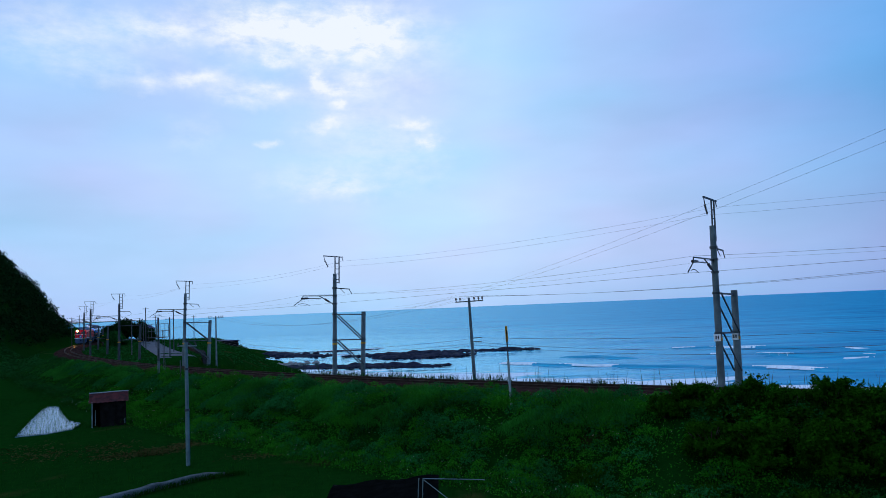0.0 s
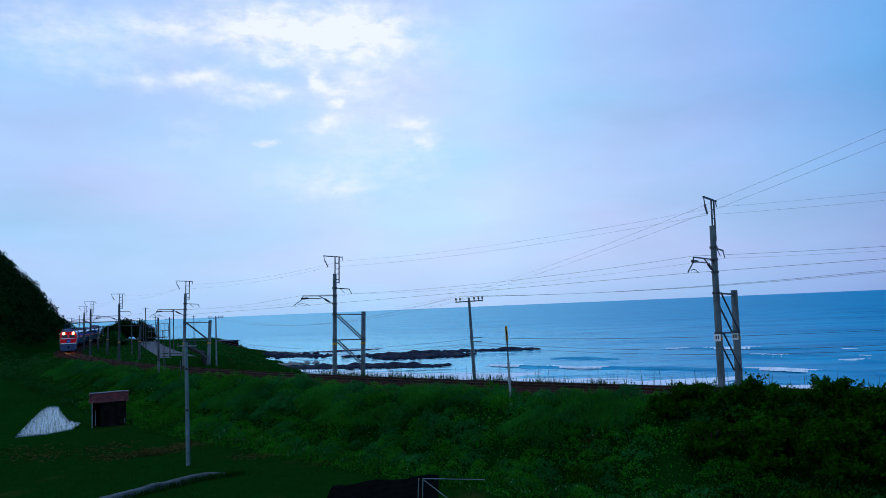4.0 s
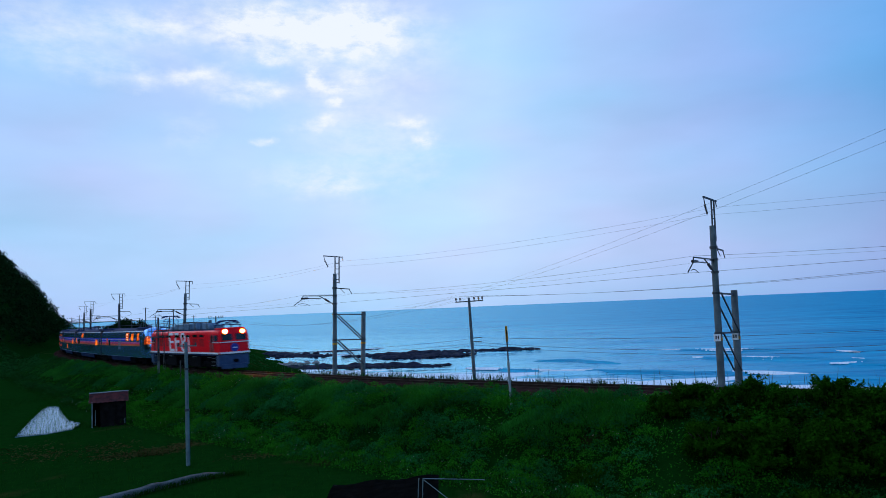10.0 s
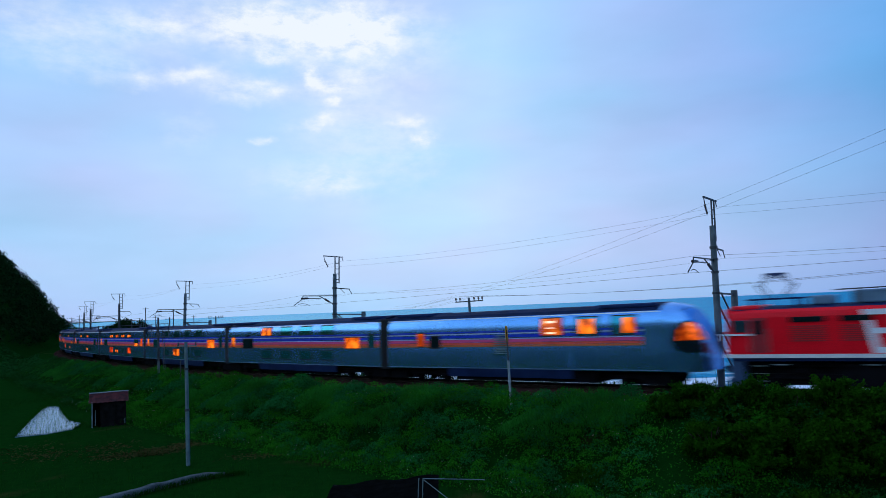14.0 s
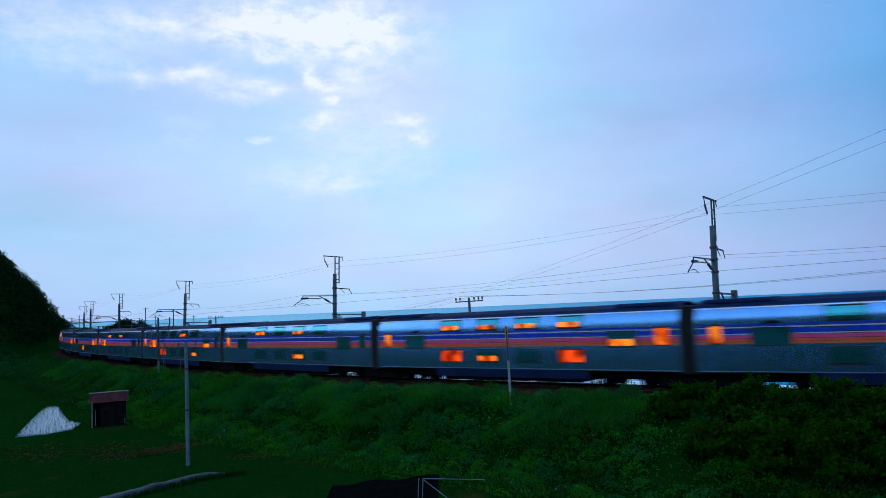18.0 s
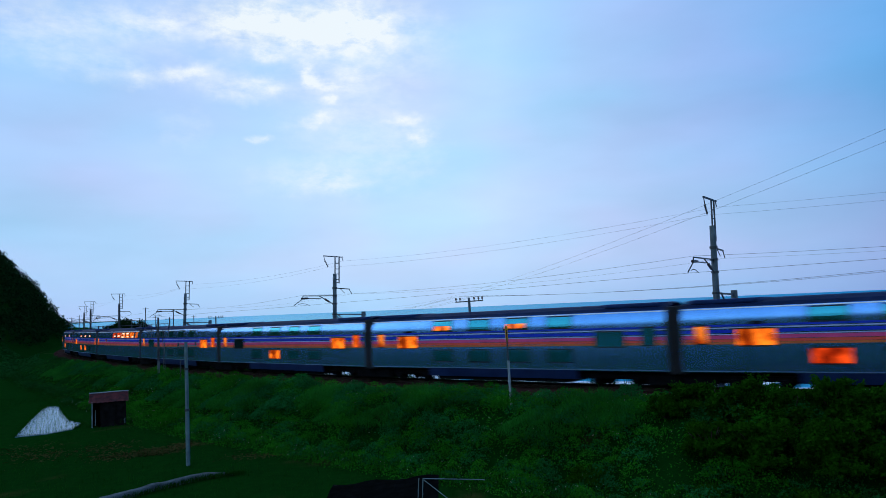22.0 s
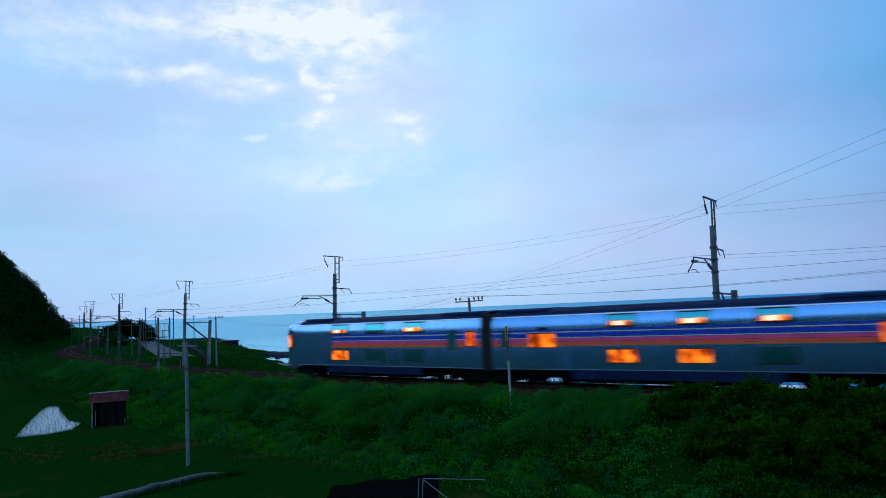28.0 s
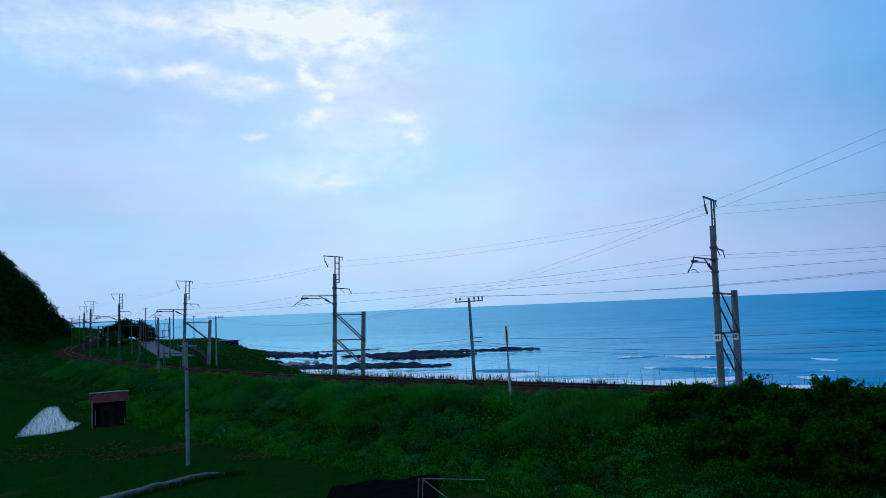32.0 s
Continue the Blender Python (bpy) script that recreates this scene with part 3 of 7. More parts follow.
def bogie(parent, x, wheel_r, base):
    """Bogie frame with four wheels on two axles."""
    bm = bmesh.new()
    for y in (-0.95, 0.95):
        box(bm, x - base / 2 - 0.45, x + base / 2 + 0.45, y - 0.09, y + 0.09, wheel_r + 0.02, wheel_r + 0.24, 0.03)
        for dx in (-base / 2, base / 2):
            box(bm, x + dx - 0.19, x + dx + 0.19, y - 0.13, y + 0.13, wheel_r - 0.17, wheel_r + 0.1, 0.03)
        box(bm, x - 0.28, x + 0.28, y - 0.16, y + 0.16, wheel_r + 0.2, wheel_r + 0.5, 0.05)
    box(bm, x - 0.25, x + 0.25, -0.95, 0.95, wheel_r + 0.05, wheel_r + 0.27, 0.03)
    b = part("bogie", bm, M_UNDER, parent)
    for dx in (-base / 2, base / 2):
        for y in (-0.60, 0.60):
            bm = bmesh.new()
            tube(bm, (x + dx, y - 0.06, wheel_r), (x + dx, y + 0.06, wheel_r), wheel_r, seg=24)
            tube(bm, (x + dx, y - 0.11, wheel_r), (x + dx, y + 0.11, wheel_r), 0.12, seg=10)
            part("wheel", bm, M_UNDER, b)
    return b


# lit windows by coach, front to rear of the train: u upper, l lower, m middle, f front door, r rear door; capital: dim, bottom strip: s
LIT = ["lounge", "u1 m2 r", "l2 m2 r", "u1s u2s u3s u4s l1 l4 l2s m2s f r", "u1s u3s l3s r", "m1 l1 m2s l4s u3s r", "m1 u1s u3s r", "l2 m2 f r", "m2 f r", "dining", "m1 u1s u2s u3s l1 l2 f", "tail"]
WIN = [6.4, 9.1, 11.75, 14.4]
SUITE = [8.05, 11.6, 15.1]


def window_on(car, name, x0, x1, z0, z1, lit="", flip=1, lamp=False):
    """A window with a rubber frame; lit: amber, dim, or a strip of light under the blind."""
    bm = bmesh.new()
    plate(bm, x0 - 0.06, x1 + 0.06, z0 - 0.06, z1 + 0.06, 0.006, flip)
    fr = part(name, bm, M_BELLOWS, car)
    bm = bmesh.new()
    plate(bm, x0, x1, z0, z1, 0.012, flip)
    part("pane", bm, {"": M_TEAL if z0 > 2.9 else M_DIMTEAL, "s": M_TEAL if z0 > 2.9 else M_DIMTEAL, "dark": M_DARKGLASS, "amber": M_AMBER, "dim": M_REDLIT, "door": M_DOORLIT, "entry": M_ENTRY, "pale": M_PALE}[lit], fr, "lit from inside" if lit in ("amber", "dim", "door", "entry", "pale") else "")
    if lit == "s":
        bm = bmesh.new()
        h = (z1 - z0) * 0.52
        plate(bm, x0 + 0.05, x1 - 0.2, z0 + 0.04, z0 + h, 0.018, flip)
        part("blind_gap", bm, M_AMBER, fr, "warm light under a lowered blind")
        if lamp:
            bm = bmesh.new()
            plate(bm, x0 + 0.30, x0 + 0.86, z0 + 0.06, z0 + h * 0.92, 0.023, flip)
            part("bed_lamp", bm, M_PALE, fr, "pale lamp behind the glass")
    return fr


def coach(k):
    kind = LIT[k]
    lit = kind.split()
    name = {"lounge": "lounge_coach", "dining": "dining_coach"}.get(kind, "sleeper_coach")
    what = {"lounge": "silver lounge coach with a rounded glass nose and lit windows", "dining": "silver dining coach with a row of brightly lit upper windows",
            "tail": "silver end coach of the night train with a lit end window"}.get(kind, "silver double-deck sleeping coach with coloured stripes, %s" % ("some windows lit amber" if len(lit) > 2 else "few windows lit"))
    car = empty(name, car_pose(head_at(0) - LOCO - PITCH * (k + 0.5), 6.9), what, "railway coach", "coaches of the night train")
    a, b = -9.98, 9.98
    if kind == "tail":
        a = -7.65
    nose = 8.1 if kind == "lounge" else b
    bm = bmesh.new()
    xs = [a, a + 0.10] + list(np.linspace(a + 1.5, nose - 1.5, 8)) + [nose - 0.1, nose]
    rows = loft(bm, SIDE, xs)
    rows2 = loft(bm, [(-y, z) for y, z in reversed(SIDE)], xs)
    for g in (0, -1):
        bm.faces.new(rows[g] + rows2[g])
    bmesh.ops.recalc_face_normals(bm, faces=bm.faces)
    part("body", bm, M_SILVER, car, smooth=True)
    bm = bmesh.new()
    loft(bm, ROOF + [(-y, z) for y, z in reversed(ROOF[:-1])], [a + 0.05] + list(np.linspace(a + 1, nose - 1, 6)) + [nose - 0.05])
    bmesh.ops.solidify(bm, geom=bm.faces[:], thickness=0.03)
    part("roof", bm, M_ROOFGREY, car, "dark slate-blue roof")
    # low cover strips of the roof ends, and cooling units
    for x in (a + 1.9, nose - 1.9):
        bm = bmesh.new()
        box(bm, x - 1.5, x + 1.5, -1.02, 1.02, 3.90, 4.10, 0.06)
        part("roof_unit", bm, M_ROOFGREY, car)
    # lower fairing between the bogies
    for y in (-1, 1):
        bm = bmesh.new()
        plate(bm, a + 4.9 if kind != "tail" else a + 3.4, nose - 4.9, 0.42, 0.88, 0.01, -y)
        part("skirt_panel", bm, M_SKIRT, car, "blue lower fairing")
        bm = bmesh.new()
        plate(bm, a + 0.1, nose - 0.1, 0.895, 0.925, 0.012, -y)
        part("sill_strip", bm, M_SILL, car)
        bm = bmesh.new()
        plate(bm, a + 0.1, nose - 0.1, 3.655, 3.70, 0.012, -y)
        part("gutter", bm, M_WHITE, car, "pale gutter strip under the roof")
    x0, x1 = (a + 0.15, b - 0.15)
    if kind == "tail":
        x0 = a + 4.1
    if kind == "lounge":
        x1 = 7.2
    for tone, z0, z1 in (("navy", 2.88, 2.96), ("lilac", 2.79, 2.84), ("navy", 2.60, 2.74), ("lilac", 2.51, 2.55), ("magenta", 2.34, 2.49), ("scarlet", 2.205, 2.32), ("orange", 2.10, 2.19)):
        for y in (1, -1):
            bm = bmesh.new()
            plate(bm, x0, x1, z0, z1, 0.003, y)
            part("stripe", bm, BANDS[tone], car, tone + " painted stripe")

    def put(nm, p0, p1, z0, z1, state=""):
        window_on(car, nm, -10.25 + p0, -10.25 + p1, z0, z1, state, 1, k >= 10 and z0 > 2.9)
        window_on(car, nm, -10.25 + p0, -10.25 + p1, z0, z1, "", -1)

    def state(key):
        for w in lit:
            if w == key:
                return "dim" if (key in ("l1", "l4") and k in (3, 5)) else "amber"
            if w == key + "s":
                return "s"
        return ""
    if kind == "lounge":
        for c, lamp0, lamp1 in ((14.5, -0.46, 0.40), (16.5, -0.05, 0.60)):
            put("window", c - 0.62, c + 0.62, 2.66, 3.52, "")
            bm = bmesh.new()
            plate(bm, -10.25 + c + lamp0, -10.25 + c + lamp1, 2.70, 3.44, 0.018)
            part("lit_curtain", bm, M_AMBER, car, "amber light through the curtain")
        put("window", 12.4 - 0.62, 12.4 + 0.62, 2.66, 3.52, "door")
        for z0, z1, x0, x1 in ((3.28, 3.40, 12.05, 12.6), (3.0, 3.06, 12.1, 12.5), (2.72, 2.82, 12.1, 12.55)):
            bm = bmesh.new()
            plate(bm, -10.25 + x0, -10.25 + x1, z0, z1, 0.018)
            part("lamp_row", bm, M_PALE, car, "bright lamps seen through the window")
        put("door_window", 2.85, 3.4, 2.15, 2.9, "door")
        put("window", 3.9, 4.65, 2.05, 2.7, "dark")
        bm = bmesh.new()
        for i in range(9):
            box(bm, -1.5, -0.7, -1.50, -1.44, 1.7 + i * 0.12, 1.76 + i * 0.12)
        part("louvre", bm, M_GALV, car, "ventilation louvre")
        build_nose(car, nose)
    elif kind == "dining":
        # the lamps stand low in the rear bays, under the ceiling in the middle, and a curtain is drawn in front
        for c, wide, tone, lamps in ((9.2, 0.75, "dim", ((-0.2, 0.5, 0.12, 0.28),)), (11.3, 0.75, "dim", ((-0.45, 0.45, 0.16, 0.30),)), (13.2, 0.75, "amber", ((-0.3, 0.5, 0.40, 0.56), (-0.6, 0.5, 0.04, 0.16))),
                                     (15.15, 0.75, "amber", ((-0.5, 0.45, 0.40, 0.56), (-0.4, 0.6, 0.08, 0.18))), (17.0, 0.75, "amber", ((0.1, 0.65, 0.04, 0.18),)), (18.9, 0.42, "door", ())):
            put("window", c - wide, c + wide, 2.98, 3.58, tone)
            for x0, x1, z0, z1 in lamps:
                bm = bmesh.new()
                plate(bm, -10.25 + c + x0, -10.25 + c + x1, 2.98 + z0, 2.98 + z1, 0.02)
                part("table_lamp", bm, M_PALE, car, "bright lamps behind the window")
        put("door_window", 0.8, 1.3, 2.15, 2.9, "door")
        put("window", 5.0, 5.5, 2.55, 2.8, "amber")
        for c in (9.0, 12.0):
            put("window", c - 0.25, c + 0.25, 1.5, 1.75, "")
    elif kind == "tail":
        for c, s1, s2 in ((7.5, "s", "amber"), (11.1, "", ""), (14.7, "s", "")):
            put("window", c - 0.85, c + 0.85, 3.03, 3.58, s1)
            put("window", c - 0.85, c + 0.85, 1.28, 1.90, s2)
        put("door_window", 17.6, 18.25, 2.0, 3.0, "")
        put("door_window", 19.1, 19.7, 2.15, 2.95, "entry")
        build_end(car, a)
    else:
        for i, c in enumerate(SUITE if k == 10 else WIN):
            put("window", c - 0.72, c + 0.72, 3.03, 3.58, state("u%d" % (i + 1)))
            put("window", c - 0.72, c + 0.72, 1.28, 1.90, state("l%d" % (i + 1)))
        put("window", 2.75, 4.3, 2.05, 2.75, state("m1") or ("dark" if k in (1, 7) else ""))
        if k != 10:
            put("window", 16.5, 18.05, 2.05, 2.75, state("m2"))
        put("door_window", 0.95, 1.45, 2.15, 2.9, "door" if "r" in lit else "")
        put("door_window", 19.0, 19.65, 2.12, 2.9, "entry" if "f" in lit else "")
        bm = bmesh.new()
        plate(bm, -10.25 + 3.3, -10.25 + 3.9, 2.95, 3.08, 0.008)
        part("vent", bm, M_UNDER, car)
    # dark gangway bellows at the ends, widened so black fills the shaded gap
    for x, d in ((a, -0.24), (nose, 0.24)):
        if (kind == "lounge" and d > 0) or (kind == "tail" and d < 0):
            continue
        bm = bmesh.new()
        box(bm, min(x - d * 0.04, x + d), max(x - d * 0.04, x + d), -1.425, 1.425, 0.75, 3.88, 0.05)
        part("gangway", bm, M_BELLOWS, car, "black rubber gangway bellows, widened to fill the shaded gap")
    for x0, x1 in ((a - 0.22, a + 1.3), (nose - 1.3, nose + 0.22)):
        bm = bmesh.new()
        box(bm, x0, x1, -1.08, 1.08, 0.20, 0.84, 0.04)
        part("end_sill", bm, M_UNDER, car)
    bm = bmesh.new()
    for x in (-4.6, -1.6, 1.6):
        box(bm, x, x + 2.9, -1.15, 1.15, 0.22, 0.85, 0.04)
    box(bm, a + 0.3, nose - 0.3, -0.85, 0.85, 0.42, 0.9)
    part("underfloor_box", bm, M_UNDER, car)
    for x in (-6.9, 6.9):
        bogie(car, x, 0.43, 2.1)
    MOVERS.append((car, LOCO + PITCH * (k + 0.5), 6.9))
    return car


NOSE = 2.0


def build_end(car, x):
    """Rounded rear end of the last coach with a lit window on each side."""
    length = 1.75
    prof = SIDE + ROOF[1:] + [(-y, z) for y, z in reversed(ROOF[1:-1])] + [(-y, z) for y, z in reversed(SIDE)]

    def skin(q, y, z, off=0.0):
        k = (1 - q ** 2.6) ** 0.5 if q < 1 else 0.0
        return Vector((x - length * q, (y + math.copysign(off, y)) * (0.62 + 0.38 * k), 0.86 + (z - 0.86) * (1 - 0.07 * (1 - k))))
    bm = bmesh.new()
    rows = [[bm.verts.new(skin(q, y, z)) for y, z in prof] for q in (0, 0.2, 0.38, 0.54, 0.68, 0.8, 0.88, 0.94, 0.98, 1.0)]
    for a, b in zip(rows[:-1], rows[1:]):
        for i in range(len(prof) - 1):
            bm.faces.new((a[i], b[i], b[i + 1], a[i + 1]))
    bm.faces.new(rows[-1])
    bmesh.ops.recalc_face_normals(bm, faces=bm.faces)
    part("rounded_end", bm, M_SILVER, car, "rounded silver rear end", smooth=True)

    def pane(q0, q1, z0, z1, off, flip):
        bm = bmesh.new()
        grid = [[bm.verts.new(skin(q0 + (q1 - q0) * i / 8, flip * side_y(z0 + (z1 - z0) * j / 5), z0 + (z1 - z0) * j / 5, off)) for j in range(6)] for i in range(9)]
        for a, b in zip(grid[:-1], grid[1:]):
            for j in range(5):
                bm.faces.new((a[j], b[j], b[j + 1], a[j + 1]))
        bmesh.ops.recalc_face_normals(bm, faces=bm.faces)
        return bm
    for flip in (1, -1):
        fr = part("end_window", pane(0.32, 0.97, 2.06, 3.17, 0.015, flip), M_BELLOWS, car, "black window surround")
        part("pane", pane(0.37, 0.94, 2.14, 3.07, 0.03, flip), END_GLOW, fr, "pale orange light behind the glass")
        bm = bmesh.new()
        vs = [skin(q, flip * side_y(z), z, 0.02) for q, z in ((0.90, 1.25), (0.975, 1.25), (0.975, 1.42), (0.90, 1.42))]
        bm.faces.new([bm.verts.new(v) for v in vs])
        bmesh.ops.solidify(bm, geom=bm.faces[:], thickness=0.03)
        part("tail_lamp", bm, TAIL_GLOW, car)


def nose_skin(x, q, y, z):
    """The blunt nose: q runs from its root (0) to the front (1); the top leans back."""
    k = (1 - q ** 3.2) ** 0.5 if q < 1 else 0.0
    lean = 1.0 - 0.34 * float(smooth(1.9, 4.1, z))
    return Vector((x + NOSE * q * lean, y * (0.52 + 0.48 * k), 0.86 + (z - 0.86) * (1 - 0.12 * (1 - k) * float(smooth(2.4, 4.0, z)) - 0.05 * q * float(smooth(2.8, 4.0, z)))))


def build_nose(car, x):
    """Rounded nose of the lounge coach, with a large slanted window on each side."""
    prof = SIDE + ROOF[1:] + [(-y, z) for y, z in reversed(ROOF[1:-1])] + [(-y, z) for y, z in reversed(SIDE)]
    bm = bmesh.new()
    rows = [[bm.verts.new(nose_skin(x, q, y, z)) for y, z in prof] for q in (0, 0.25, 0.45, 0.62, 0.76, 0.86, 0.93, 0.97, 0.99, 1.0)]
    for a, b in zip(rows[:-1], rows[1:]):
        for i in range(len(prof) - 1):
            bm.faces.new((a[i], b[i], b[i + 1], a[i + 1]))
    bm.faces.new(rows[-1])
    bmesh.ops.recalc_face_normals(bm, faces=bm.faces)
    part("nose", bm, M_SILVER, car, "rounded silver nose", smooth=True)
    for flip in (1, -1):
        def skin(q, z, off):
            return nose_skin(x, q, flip * (side_y(z) - off), z)

        def window(zlow, zhigh, grow, off, back=0.0):
            """Cells of the window between two heights; its rear edge is an arc, its front edge the nose's front."""
            bm = bmesh.new()
            n = 12
            prev = None
            for i in range(n + 1):
                z = zlow + (zhigh - zlow) * i / n
                w = (z - 2.52) / (0.86 * grow)
                rear = 0.93 - 0.66 * grow * math.sqrt(max(0.0, 1 - w * w)) + 0.16 * (z - 2.5) + back
                row = [bm.verts.new(skin(rear + (0.995 - rear) * j / 7, z, off)) for j in range(8)]
                if prev:
                    for j in range(7):
                        bm.faces.new((prev[j], prev[j + 1], row[j + 1], row[j]))
                prev = row
            bmesh.ops.recalc_face_normals(bm, faces=bm.faces)
            return bm
        win = part("nose_window", window(1.74, 3.30, 1.0, 0.015), M_DARKGLASS, car, "large dark nose window")
        if flip == 1:
            part("lit_interior", window(2.30, 3.22, 0.92, 0.026, 0.10), M_AMBER, win, "warm lounge lighting behind the glass")
            bm = bmesh.new()
            vs = [bm.verts.new(skin(q, z, 0.034)) for q, z in ((0.80, 2.98), (0.97, 2.98), (0.97, 3.16), (0.80, 3.16))]
            bm.faces.new(vs)
            part("ceiling_lamp", bm, M_PALE, win, "bright ceiling lamp in the lounge")


for _k in range(12):
    coach(_k)

# ---- the locomotive ----
M_LETTER = shader("pale_letter_paint", (0.90, 0.90, 0.95), (0.82, 0.83, 0.90), 2, 0.5, 0, 0)
M_GRILLE = shader("red_grille", (0.42, 0.02, 0.03), (0.32, 0.015, 0.025), 5, 0.6, 0, 0.2)
M_PLOUGH = shader("grey_blue_apron", (0.035, 0.085, 0.19), (0.022, 0.055, 0.13), 2, 0.6, 0, 0.1)
M_ROOFGEAR = shader("pale_roof_gear", (0.16, 0.28, 0.40), (0.11, 0.20, 0.30), 2, 0.6, 0.1, 0.1)


def letters(text, size, material, parent, m, shear=0.0, extrude=0.012):
    cu = bpy.data.curves.new("lettering", "FONT")
    cu.body, cu.size, cu.shear, cu.extrude, cu.offset = text, size, shear, extrude, 0.0
    cu.space_character = 1.04
    tmp = new("lettering", cu)
    me = bpy.data.meshes.new_from_object(tmp.evaluated_get(bpy.context.evaluated_depsgraph_get()))
    bpy.data.objects.remove(tmp)
    left = min(v.co.x for v in me.vertices if v.co.y < 0.1 * size)
    me.transform(Matrix.Translation((-left, 0, 0)))
    me.materials.clear()
    me.materials.append(material)
    ob = new("letter", me)
    ob.parent = parent
    ob.matrix_basis = m
    ob["label"] = "large pale slanted painted letter"
    return ob


def pantograph(loco, x, raised):
    bm = bmesh.new()
    for y in (-0.75, 0.75):
        bar(bm, (x - 1.1, y, 3.98), (x + 1.1, y, 3.98), 0.07, 0.07)
        for dx in (-0.9, 0.9):
            tube(bm, (x + dx, y, 3.68), (x + dx, y, 3.96), 0.07, 0.05, 8)
    for dx in (-1.1, 1.1):
        bar(bm, (x + dx, -0.75, 3.98), (x + dx, 0.75, 3.98), 0.07, 0.07)
    pan = part("pantograph", bm, M_ROOFGREY, loco, "raised pantograph on insulators" if raised else "folded pantograph")
    bm = bmesh.new()
    top = 5.08 if raised else 4.34
    knee = 4.58 if raised else 4.14
    spread = 0.72 if raised else 1.35
    for y in (-0.62, 0.62):
        for d in (-1, 1):
            bar(bm, (x + d * 0.25, y, 4.0), (x + d * spread, y * 0.8, knee), 0.05, 0.05)
            bar(bm, (x + d * spread, y * 0.8, knee), (x + d * 0.12, y * 0.55, top - 0.06), 0.035 if raised else 0.07, 0.035 if raised else 0.07)
    for d in (-1, 1):
        bar(bm, (x + d * spread, -0.5, knee), (x + d * spread, 0.5, knee), 0.04, 0.04)
    part("arm", bm, M_ROOFGREY, pan)
    bm = bmesh.new()
    for d in (-0.3, -0.1, 0.1, 0.3):
        path_tube(bm, [(x + d, -0.86, top - 0.16), (x + d, -0.62, top), (x + d, 0.62, top), (x + d, 0.86, top - 0.16)], 0.045, 6)
    part("contact_shoe", bm, M_ROOFGREY, pan)


